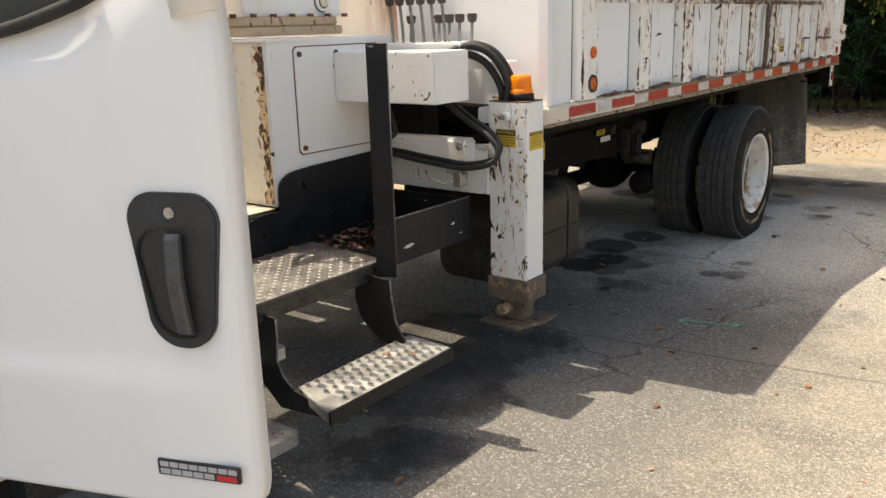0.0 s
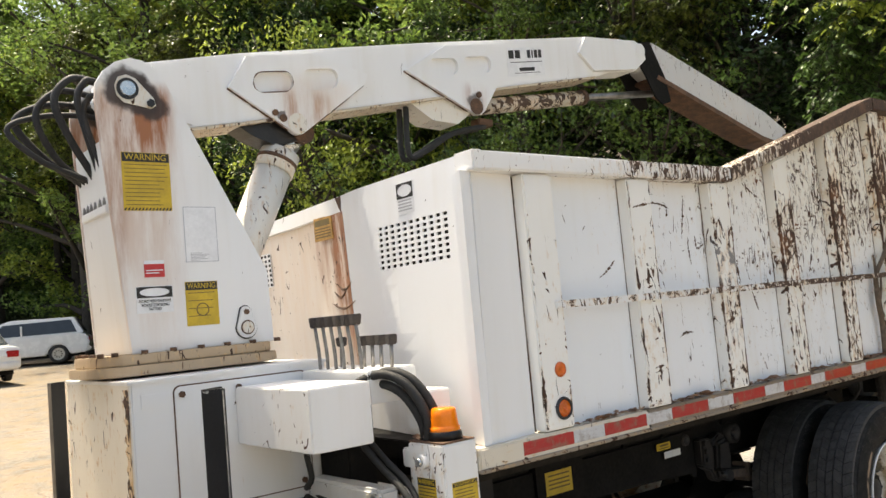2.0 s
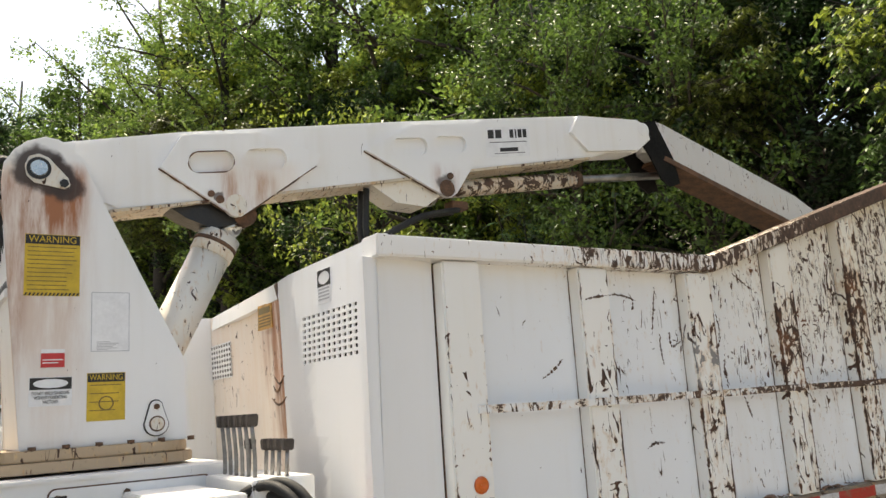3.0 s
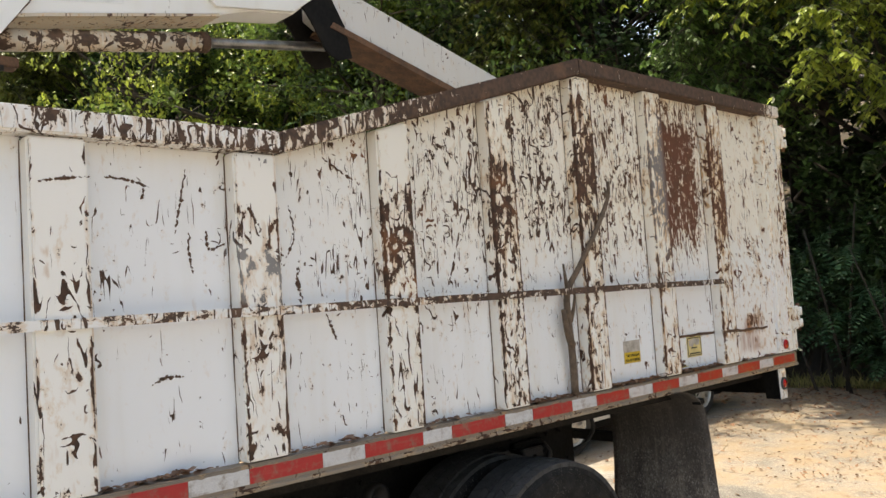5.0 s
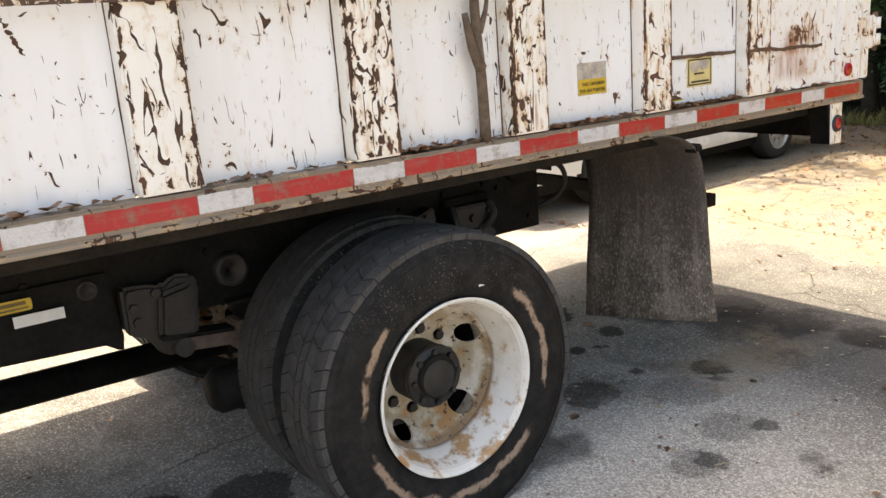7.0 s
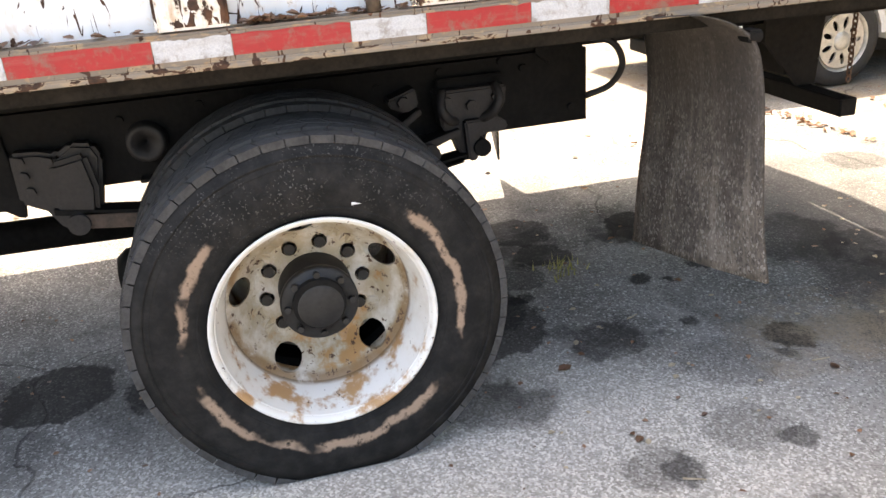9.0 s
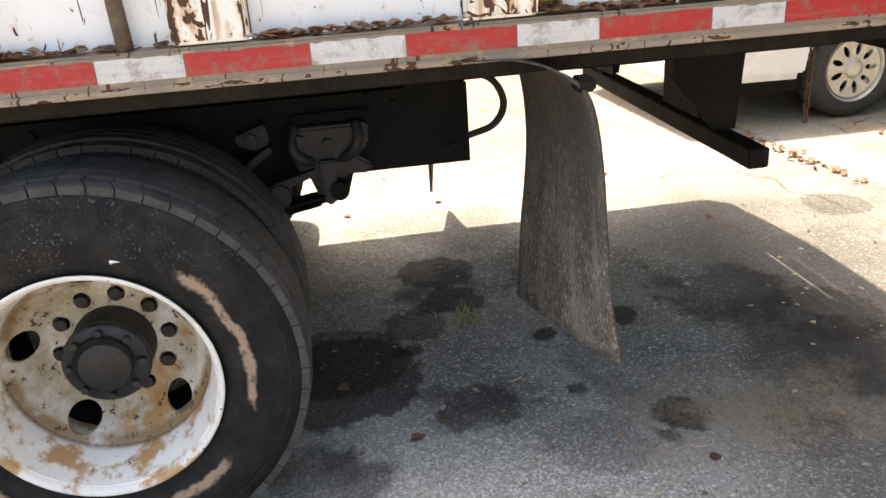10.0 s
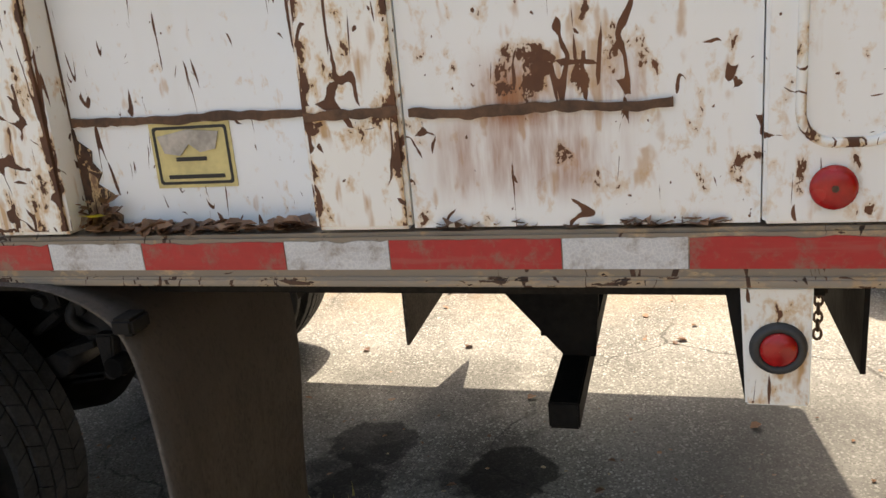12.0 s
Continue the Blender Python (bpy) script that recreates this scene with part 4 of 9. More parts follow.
for on_rib, *way in SCRAPES:
    depth = (X_POST if on_rib else X_PANEL) - 0.0015
    pts = smooth_path([(depth, u, v) for u, v in way], 20)
    n = len(pts) - 1
    pts = [Vector(p) + Vector((0, 0.006 * noise.noise((k * 0.45, way[0][0] * 7, 1)), 0.005 * noise.noise((k * 0.4, way[0][1] * 7, 5)))) for k, p in enumerate(pts)]
    part("scrape", tube(pts, [max(0.0009, (0.0012 + 0.0042 * math.sin(math.pi * (k + 0.3) / (n + 0.6)) ** 0.6) * (0.85 + 1.5 * noise.noise((k * 0.55, way[0][0] * 5, way[0][1] * 5)))) for k in range(n + 1)], 6), scrape_brown, body, "brown scrape through the paint")

# rails: the lower one carries the warning tape
part("bottom_rail", box(-2.03, -1.945, 3.33, 4.30, 1.174, 1.257, 0.006), rail_cream, body)
part("bottom_rail", box(-2.03, -1.945, 4.301, 8.985, 1.174, 1.257, 0.006), rail_dirty, body)
part("bottom_lip", box(-2.01, -1.937, 3.33, 8.985, 1.168, 1.184, 0.004), rail_lip, body, "rusty lower lip of the rail")
top_path = [(3.412, 2.271), (5.12, 2.274), (6.83, 2.788), (9.0, 2.799)]
upper = [(y, z + (0.074 if z < 2.5 or y > 6.9 else 0.080)) for y, z in top_path]
sec = lambda y0, y1: [p for p in top_path if y0 <= p[0] <= y1] + [p for p in upper[::-1] if y0 <= p[0] <= y1]
part("top_rail", sheet(sec(3, 5.2), "x", -2.04, -1.925, bev=0.006), paint_rail, body)
part("top_rail", sheet([(5.121, 2.274), (6.83, 2.788), (6.83, 2.868), (5.121, 2.348)], "x", -2.04, -1.925, bev=0.006), rail_brown, body, "sloping top rail rusted brown")
part("top_rail", sheet([(6.831, 2.788), (9.0, 2.799), (9.0, 2.873), (6.831, 2.868)], "x", -2.04, -1.925, bev=0.006), rail_brown, body, "top rail rusted brown")
ys = [3.79 + (8.085 - 3.79) * k / 60 for k in range(61)]
wave = [0.003 * noise.noise((y * 3, 0, 0)) for y in ys]
strip = sheet([(y, 1.727 + d) for y, d in zip(ys, wave)] + [(y, 1.757 + d) for y, d in zip(ys[::-1], wave[::-1])], "x", -1.945, -1.932)
part("side_strip", strip, strip_rust, body, "narrow rusted steel strip along the ribs")
part("far_wall", sheet([(3.42, 1.258), (8.98, 1.258), (8.98, 2.868), (6.83, 2.865), (5.12, 2.347), (3.42, 2.347)], "x", X_FAR, X_FAR + 0.05), paint_panel, body)
part("tailgate", box(X_FAR + 0.03, -1.950, 8.957, 9.03, 1.262, 2.798, 0.006), paint_post, body)
for z in (2.675, 1.475):
    h = part("hinge", box(-2.02, -1.930, 8.955, 9.055, z - 0.075, z + 0.075, 0.008), paint_post, body)
    part("knuckle", cylinder((-1.955, 9.085, z - 0.065), (-1.955, 9.085, z - 0.012), 0.026, seg=14), paint_post, h)
    part("knuckle", cylinder((-1.955, 9.085, z + 0.012), (-1.955, 9.085, z + 0.065), 0.026, seg=14), paint_post, h)
    part("pin", cylinder((-1.955, 9.085, z - 0.09), (-1.955, 9.085, z + 0.09), 0.012, seg=10), rust_steel, h)

# front: a shallow keel in the sheet, shaped to give a slanting shade edge, with rows of vent slots
KEEL_TOP, KEEL_LOW = -2.77, -2.42


def front_y(x, z):
    k = KEEL_LOW + (KEEL_TOP - KEEL_LOW) * (z - 1.50) / 0.81
    return 3.408 + 0.018 * (z - 1.26) + max(0.0, -1.97 - x) * 0.03 + max(0.0, k - max(x, -3.7)) * 0.13


def front_skin(xs, zs, holes=()):
    bm = bmesh.new()
    put = lambda x, z: bm.verts.new((x, front_y(x, z), z))
    for x0, x1 in zip(xs, xs[1:]):
        for z0, z1 in zip(zs, zs[1:]):
            bm.faces.new((put(x0, z0), put(x1, z0), put(x1, z1), put(x0, z1)))
    bmesh.ops.remove_doubles(bm, verts=bm.verts, dist=0.0005)
    return bm


def vent_slots(x0, x1, z0, z1, cols, rows):
    """Sheet of that size pierced by rows of small rounded slots."""
    bm = bmesh.new()
    dx, dz = (x1 - x0) / cols, (z1 - z0) / rows
    for i in range(cols):
        for j in range(rows):
            cx, cz = x0 + dx * (i + 0.5), z0 + dz * (j + 0.5)
            hole = rounded(cx - dx * 0.35, cx + dx * 0.35, cz - dz * 0.29, cz + dz * 0.29, dz * 0.18, 2)
            frame_pts = []
            for hx, hz in hole:
                k = min(dx / 2 / max(1e-6, abs(hx - cx)), dz / 2 / max(1e-6, abs(hz - cz)))
                frame_pts.append((cx + (hx - cx) * k, cz + (hz - cz) * k))
            inner = [bm.verts.new((x, front_y(x, z), z)) for x, z in hole]
            back = [bm.verts.new((x, front_y(x, z) + 0.008, z)) for x, z in hole]
            outer = [bm.verts.new((x, front_y(x, z), z)) for x, z in frame_pts]
            n = len(hole)
            for k in range(n):
                bm.faces.new((outer[k], outer[(k + 1) % n], inner[(k + 1) % n], inner[k]))
                bm.faces.new((inner[k], inner[(k + 1) % n], back[(k + 1) % n], back[k]))
            for sx, sz in ((-1, -1), (1, -1), (1, 1), (-1, 1)):
                near = [p for p in outer if (p.co.x - cx) * sx > 0 and (p.co.z - cz) * sz > 0]
                side = [p for p in near if abs(abs(p.co.x - cx) - dx / 2) < 1e-5]
                top = [p for p in near if abs(abs(p.co.z - cz) - dz / 2) < 1e-5]
                if side and top:
                    a = max(side, key=lambda p: abs(p.co.z - cz))
                    b = max(top, key=lambda p: abs(p.co.x - cx))
                    if a is not b and (a.co - b.co).length > 1e-4:
                        ex, ez = cx + sx * dx / 2, cz + sz * dz / 2
                        bm.faces.new((a, b, bm.verts.new((ex, front_y(ex, ez), ez))))
    bmesh.ops.recalc_face_normals(bm, faces=bm.faces)
    return bm


GX0, GX1, GZ0, GZ1 = -2.634, -2.118, 1.955, 2.150
zs_all = [1.258 + 0.0704 * k for k in range(10)] + [GZ0]
near_xs = [GX0, -2.5, -2.38, -2.25, GX1]
part("front_panel", front_skin(near_xs, zs_all), paint_front, body)
part("front_panel", front_skin(near_xs, [GZ1, 2.25, 2.345]), paint_front, body)
part("front_panel", front_skin([GX1, -2.08, -2.0, -1.962], [1.258, 1.5, 1.75, GZ0, GZ1, 2.345]), paint_front, body)
part("front_panel", front_skin([-2.965, -2.86, -2.78, -2.70, GX0], [1.258 + 0.0988 * k for k in range(12)]), paint_front, body)
part("vent_grille", vent_slots(GX0, GX1, GZ0, GZ1, 11, 8), paint_front, body, "white sheet with rows of dark vent slots")
streaky = white_paint("paint_front_rust_runs", base=(0.77, 0.73, 0.68), chips=0.05, stain=0.4, streaks=((3.36, 3.70, 0.80, 2.36, -0.45), (3.462, 3.535, 1.00, 2.36, 1.6), (3.50, 3.56, 1.3, 2.36, 0.7)))
part("front_panel", front_skin([X_FAR + 0.02, -4.1, -3.85, -3.6, -3.4, -3.2, -3.08, -2.967], [1.258 + 0.0988 * k for k in range(12)]), streaky, body, "front sheet with orange rust runs")
part("inner_front", box(X_FAR + 0.05, -2.02, 3.78, 3.80, 1.26, 2.28, 0), frame_black, body)
front_rail = bmesh.new()
for x0, x1 in ((-2.86, -1.94), (X_FAR, -2.86)):
    for z0, z1, d in ((2.272, 2.345, 0.006),):
        a0, a1 = front_y(x0, 2.3) + d, front_y(x1, 2.3) + d
        vs = [front_rail.verts.new(p) for p in ((x0, a0, z0), (x1, a1, z0), (x1, a1, z1), (x0, a0, z1), (x0, a0 + 0.06, z0), (x1, a1 + 0.06, z0), (x1, a1 + 0.06, z1), (x0, a0 + 0.06, z1))]
        for f in ((0, 1, 2, 3), (7, 6, 5, 4), (0, 4, 5, 1), (1, 5, 6, 2), (2, 6, 7, 3), (3, 7, 4, 0)):
            front_rail.faces.new([vs[k] for k in f])
part("front_rail", front_rail, paint_front, body)
rf = random.Random(19)
ragged = [(-3.27 + 0.0155 * k, 2.342 - (0.035 + 0.045 * rf.random()) * (0.4 + k / 20)) for k in range(20)]
rust_top = sheet([(-3.27, 2.343)] + ragged + [(-2.968, 2.343)], "y", 0.0, 1.0)
for v in rust_top.verts:
    v.co.y = front_y(v.co.x, v.co.z) - (0.0025 if v.co.y < 0.5 else 0.0)
bmesh.ops.recalc_face_normals(rust_top, faces=rust_top.faces)
part("rust_patch", rust_top, rust_steel, body, "dark rust along the top of the front sheet")
second = vent_slots(-4.34, -3.965, 1.985, 2.180, 8, 7)
bmesh.ops.translate(second, verts=second.verts, vec=(0, -0.006, 0))
grille = part("vent_grille", second, paint_front, body, "white sheet with rows of dark vent slots")
# black sheet added behind the slots to stand for the shade inside
shade_bm = front_skin([-4.335, -4.1, -3.97], [1.99, 2.08, 2.175])
bmesh.ops.translate(shade_bm, verts=shade_bm.verts, vec=(0, -0.002, 0))
part("slot_shade_sheet", shade_bm, frame_black, grille)
part("corner_post", box(-2.022, -1.9635, 3.376, 3.42, 1.258, 2.270, 0.006), paint_front, body)
part("corner_cap", box(-2.035, -1.9235, 3.408, 3.46, 2.269, 2.3475, 0.005), paint_rail, body)
for z, mat, lab in ((1.491, lens_amber, "orange marker lamp"), (1.340, lens_amber, "dull orange reflector in a black ring")):
    r = 0.030 if z > 1.4 else 0.034
    lamp = part("marker_lamp", lathe([(0.001, 0.0005), (0.010, r * 0.5), (0.007, r * 0.9), (0.0, r)], 24, centre=(X_POST + 0.002, 3.78, z)), mat, body, lab)
    if z < 1.4:
        part("ring", lathe([(0.0, r), (0.008, r + 0.002), (0.008, r + 0.009), (0.0, r + 0.011)], 24, centre=(X_POST + 0.001, 3.78, z)), black_plastic, lamp)
refl = part("rear_reflector", lathe([(0.012, 0.0005), (0.012, 0.022), (0.008, 0.030), (0.0, 0.031)], 28, centre=(X_POST + 0.002, 8.83, 1.314)), lens_red, body, "round red reflector")
part("rivet", bolt((X_POST + 0.013, 8.83, 1.314), (1, 0, 0), 0.005, 0.004), rust_steel, refl)

# red and white tape along the rail
edges_y = [3.545, 3.82, 4.005, 4.279, 4.459, 4.737, 4.945, 5.228, 5.41, 5.69, 5.842, 6.153, 6.33, 6.607, 6.792, 7.061, 7.272, 7.526, 7.720, 7.994, 8.178, 8.455, 8.640, 8.944]
for k, (a, b) in enumerate(zip(edges_y, edges_y[1:])):
    n = 14
    top = [1.2455 - 0.008 * max(0, noise.noise((a * 9 + i * 0.7, 0.3, k))) for i in range(n + 1)]
    yy = [a + 0.001 + (b - a - 0.002) * i / n for i in range(n + 1)]
    tape_bm = sheet([(yy[0], 1.1965), (yy[-1], 1.1965)] + list(zip(yy[::-1], top[::-1])), "x", -1.9462, -1.9432)
    part("reflective_tape", tape_bm, tape_red if k % 2 == 0 else tape_white, body, "red reflective tape" if k % 2 == 0 else "silver-white reflective tape")

# stickers on the side
label_pale = plain("label_pale_yellow", (0.60, 0.50, 0.22), 0.6, 0.0, 0.15, 20, 90, 0.05)
st = part("sticker", box(X_PANEL + 0.0005, X_PANEL + 0.002, 7.129, 7.275, 1.356, 1.470, 0), paper_torn, body, "weathered sticker, yellow below")
part("yellow_band", box(X_PANEL + 0.002, X_PANEL + 0.003, 7.131, 7.273, 1.358, 1.412, 0), label_yellow, st)
lettering("THIS CONTAINER", 0.018, ink, st, side_text(7.205, 1.394, X_PANEL + 0.0036), width=0.115)
lettering("FOR ANY PURPOSE.", 0.018, ink, st, side_text(7.203, 1.371, X_PANEL + 0.0036), width=0.128)
st = part("sticker", box(X_PANEL + 0.0005, X_PANEL + 0.002, 7.737, 7.894, 1.330, 1.444, 0), label_pale, body, "yellowed warning sticker with torn paper")
part("border", sheet(rounded(7.743, 7.888, 1.336, 1.438, 0.006), "x", X_PANEL + 0.002, X_PANEL + 0.003, [rounded(7.748, 7.883, 1.341, 1.433, 0.005)]), ink, st)
part("scrap", sheet([(7.752, 1.422), (7.762, 1.392), (7.792, 1.387), (7.812, 1.407), (7.832, 1.392), (7.862, 1.397), (7.872, 1.427), (7.812, 1.432)], "x", X_PANEL + 0.003, X_PANEL + 0.0045), paper_torn, st)
bars = bmesh.new()
box(X_PANEL + 0.002, X_PANEL + 0.0032, 7.762, 7.872, 1.346, 1.353, 0, bars)
box(X_PANEL + 0.002, X_PANEL + 0.0032, 7.782, 7.842, 1.377, 1.384, 0, bars)
part("print_bar", bars, ink, st)
# sticker by the grille
def front_sticker(name, x0, x1, z0, z1, mat, parent, label):
    y = min(front_y(x0, z0), front_y(x1, z1)) - 0.003
    return part(name, box(x0, x1, y, y + 0.008, z0, z1, 0), mat, parent, label), y
fs, fy = front_sticker("notice", -2.457, -2.340, 2.175, 2.306, label_white, body, "white notice with a black oval header")
part("header", sheet(rounded(-2.455, -2.342, 2.240, 2.304, 0.002), "y", fy - 0.001, fy, [circle(-2.3985, 2.272, 0.050, 24, 0.025)]), ink, fs)
bars = bmesh.new()
for z in (2.230, 2.217, 2.204, 2.191):
    box(-2.449, -2.355 - 0.02 * (z < 2.19), fy - 0.001, fy, z - 0.003, z + 0.003, 0, bars)
part("print_bar", bars, ink_grey, fs)
label_rusty = plain("label_rust_stained", (0.46, 0.26, 0.075), 0.7, 0.0, 0.4, 18, 90, 0.2)
fs, fy = front_sticker("notice", -3.27, -3.10, 2.16, 2.275, label_rusty, body, "rust-stained yellow notice")
bars = bmesh.new()
box(-3.26, -3.12, fy - 0.001, fy, 2.232, 2.262, 0, bars)
for z in (2.218, 2.204, 2.190, 2.176):
    box(-3.26, -3.115, fy - 0.001, fy, z - 0.003, z + 0.003, 0, bars)
part("print_bar", bars, ink_faded, fs)
scars = bmesh.new()
for z, x0, x1 in ((1.935, -3.12, -2.95), (1.845, -3.20, -2.93), (1.90, -3.16, -3.02)):
    tube([(x0 + (x1 - x0) * k / 10, front_y(x0 + (x1 - x0) * k / 10, z) - 0.001, z - 0.03 * math.sin(math.pi * k / 10)) for k in range(11)], [0.002 + 0.004 * math.sin(math.pi * k / 10) for k in range(11)], 5, scars)
part("scrape", scars, rust_steel, body, "rusted curved scrape")

# ---- stick leaning on the load body ----
branch = thing("broken_branch", (-1.96, 6.66, 1.26), "dry forked branch wedged upright behind the side strip", "branch")
bb = tube(smooth_path([(-1.972, 6.672, 1.258), (-1.966, 6.664, 1.45), (-1.966, 6.655, 1.62), (-1.967, 6.665, 1.742), (-1.938, 6.735, 1.86), (-1.922, 6.84, 2.00), (-1.920, 6.94, 2.13), (-1.920, 6.985, 2.21), (-1.920, 6.985, 2.27)], 5), [0.0185 - 0.0105 * k / 40 for k in range(41)], 8)
tube(smooth_path([(-1.960, 6.660, 1.49), (-1.955, 6.625, 1.56), (-1.95, 6.600, 1.66)], 4), [0.020 - 0.0012 * k for k in range(9)], 7, bb)
tube(smooth_path([(-1.962, 6.66, 1.74), (-1.957, 6.645, 1.79), (-1.955, 6.632, 1.87)], 4), [0.013 - 0.001 * k for k in range(9)], 7, bb)
tube(smooth_path([(-1.960, 6.663, 1.60), (-1.957, 6.69, 1.67), (-1.955, 6.70, 1.73)], 4), [0.011 - 0.0008 * k for k in range(9)], 7, bb)
tube(smooth_path([(-1.922, 6.975, 2.17), (-1.922, 6.965, 2.22), (-1.922, 6.955, 2.24)], 3), [0.008 - 0.0006 * k for k in range(7)], 6, bb)
part("wood", bb, bark_stick, branch)

# ---- chassis, axle and wheels ----
chassis = thing("truck_chassis", (-3.165, 4.0, 0.7), "black steel truck chassis with springs, dirty and greasy", "truck chassis")


def channel(x, turn, y0, y1, z0, z1):
    w = 0.085 * turn
    return sheet([(x, z0), (x - w, z0), (x - w, z0 + 0.012), (x - 0.012 * turn, z0 + 0.012), (x - 0.012 * turn, z1 - 0.012), (x - w, z1 - 0.012), (x - w, z1), (x, z1)], "y", y0, y1)


part("frame_rail", channel(-2.70, 1, 3.21, 7.543, 0.715, 0.975), frame_black, chassis)
part("frame_rail", channel(-2.78, 1, -1.6, 3.20, 0.60, 0.86), frame_black, chassis)
part("frame_rail", channel(-3.63, -1, -1.6, 7.543, 0.715, 0.975), frame_black, chassis)
part("sub_frame", box(-2.79, -2.71, 3.3, 8.855, 0.980, 1.17, 0.004), frame_black, chassis)
part("sub_frame", box(-3.62, -3.54, 3.3, 8.855, 0.980, 1.17, 0.004), frame_black, chassis)
for y in (3.5, 4.3, 5.1, 5.75, 6.6, 7.3, 8.1, 8.82):
    part("cross_bearer", sheet([(X_FAR + 0.08, 1.168), (-2.04, 1.168), (-2.10, 1.15), (-2.7, 1.06), (-3.63, 1.06), (X_FAR + 0.14, 1.11)], "y", y, y + 0.06), frame_black, chassis)
for x in (-2.09, -4.24):
    part("side_runner", box(x - 0.03, x + 0.03, 3.4, 8.85, 1.112, 1.168, 0.004), runner_dark, chassis)
for y in (4.4, 5.6, 7.4):
    part("cross_member", box(-3.62, -2.71, y, y + 0.09, 0.76, 0.93, 0.004), frame_black, chassis)
# spring hangers, spring leaves and small fittings on the near rail
for side in (1, -1):
    cx = -3.165
    X = lambda x: cx + (x - cx) * side
    for y, tip in ((5.70, 0.60), (7.10, 0.655))[side > 0:]:
        hang = sheet([(y - 0.12, 0.93), (y + 0.12, 0.93), (y + 0.14, 0.80), (y + 0.05, 0.72), (y + 0.03, tip), (y - 0.03, tip), (y - 0.05, 0.73), (y - 0.13, 0.82)], "x", X(-2.695), X(-2.66), bev=0.006)
        h = part("spring_hanger", hang, frame_black, chassis)
        part("spring_pin", cylinder((X(-2.66), y, tip + 0.05), (X(-2.55), y, tip + 0.05), 0.03, seg=14), frame_black, h)
        bolts([(X(-2.66), y + dy, dz) for dy, dz in ((-0.09, 0.88), (0.09, 0.88), (-0.10, 0.82), (0.10, 0.82))], (side, 0, 0), frame_black, h, 0.016, 0.016)
    for k, (half, z) in enumerate(((0.70, 0.615), (0.62, 0.595), (0.50, 0.575), (0.38, 0.555))):
        leaf_bm = bmesh.new()
        pts = [(6.42 + half * (i / 8 - 1), z + 0.06 * (i / 8 - 1) ** 2) for i in range(17)]
        leaf_bm = sheet([(y, zz) for y, zz in pts] + [(y, zz + 0.018) for y, zz in pts[::-1]], "x", X(-2.66), X(-2.58))
        part("spring_leaf", leaf_bm, frame_black, chassis)
    for y in (6.32, 6.52):
        part("u_bolt", tube([(X(-2.68), y, 0.42), (X(-2.68), y, 0.64), (X(-2.62), y, 0.67), (X(-2.56), y, 0.64), (X(-2.56), y, 0.42)], 0.011, 8), frame_black, chassis)
spring_brown = plain("spring_rusty", (0.085, 0.060, 0.045), 0.8, 0.0, 0.45, 14, 80, 0.4)
cast_black = plain("greasy_cast_iron", (0.024, 0.020, 0.018), 0.62, 0.1, 0.5, 22, 90, 0.6)
# brackets on the rail behind the wheel
cast = part("spring_bracket", sheet([(6.96, 0.90), (7.21, 0.90), (7.205, 0.83), (7.165, 0.80), (7.215, 0.765), (7.20, 0.738), (7.125, 0.742), (7.09, 0.652), (7.045, 0.652), (7.015, 0.735), (6.975, 0.775)], "x", -2.69, -2.605, bev=0.008), cast_black, chassis, "greasy cast spring bracket")
part("bracket_web", sheet([(7.045, 0.80), (7.105, 0.80), (7.085, 0.66), (7.055, 0.66)], "x", -2.606, -2.565, bev=0.006), cast_black, cast)
part("spring_eye", cylinder((-2.70, 6.915, 0.705), (-2.55, 6.915, 0.705), 0.036, seg=18), cast_black, chassis)
part("spring_end", sheet([(6.80, 0.690), (6.905, 0.742), (7.03, 0.775), (7.03, 0.755), (6.92, 0.715), (6.81, 0.665)], "x", -2.665, -2.575, bev=0.003), cast_black, chassis)
part("arm", tube(smooth_path([(-2.62, 7.115, 0.79), (-2.585, 7.15, 0.815), (-2.58, 7.175, 0.86), (-2.62, 7.17, 0.905)], 4), 0.017, 8), cast_black, cast)
part("arm", tube(smooth_path([(-2.62, 7.03, 0.79), (-2.585, 6.995, 0.81), (-2.58, 6.97, 0.85), (-2.62, 6.985, 0.90)], 4), 0.017, 8), cast_black, cast)
part("lug", sheet([(6.80, 0.89), (6.895, 0.922), (6.905, 0.86), (6.86, 0.84), (6.805, 0.862)], "x", -2.70, -2.62, bev=0.006), cast_black, chassis)
part("lug", sheet([(6.80, 0.79), (6.90, 0.855), (6.912, 0.838), (6.815, 0.772)], "x", -2.69, -2.60, bev=0.004), cast_black, chassis)
bolts([(-2.605, y, z) for y, z in ((6.995, 0.865), (7.17, 0.865), (7.08, 0.845), (7.07, 0.77))], (1, 0, 0), cast_black, cast, 0.019, 0.02)
bolts([(-2.62, 6.85, 0.88)], (1, 0, 0), cast_black, chassis, 0.02, 0.02)
plate = part("gusset_plate", box(-2.70, -2.685, 7.36, 7.50, 0.955, 1.03, 0.004), frame_black, chassis)
part("bracket", sheet([(7.34, 1.06), (7.46, 1.06), (7.52, 0.98), (7.50, 0.93), (7.40, 0.93), (7.34, 0.98)], "x", -2.685, -2.67, bev=0.003), frame_black, chassis)
bolts([(-2.70, y, z) for y, z in ((5.0, 0.93), (5.35, 0.93), (5.95, 0.92), (6.2, 0.94), (6.5, 0.94), (6.78, 0.92), (7.0, 0.95), (7.22, 0.96), (7.43, 0.96), (7.48, 0.77), (7.3, 0.93))], (1, 0, 0), frame_black, chassis, 0.014, 0.014)
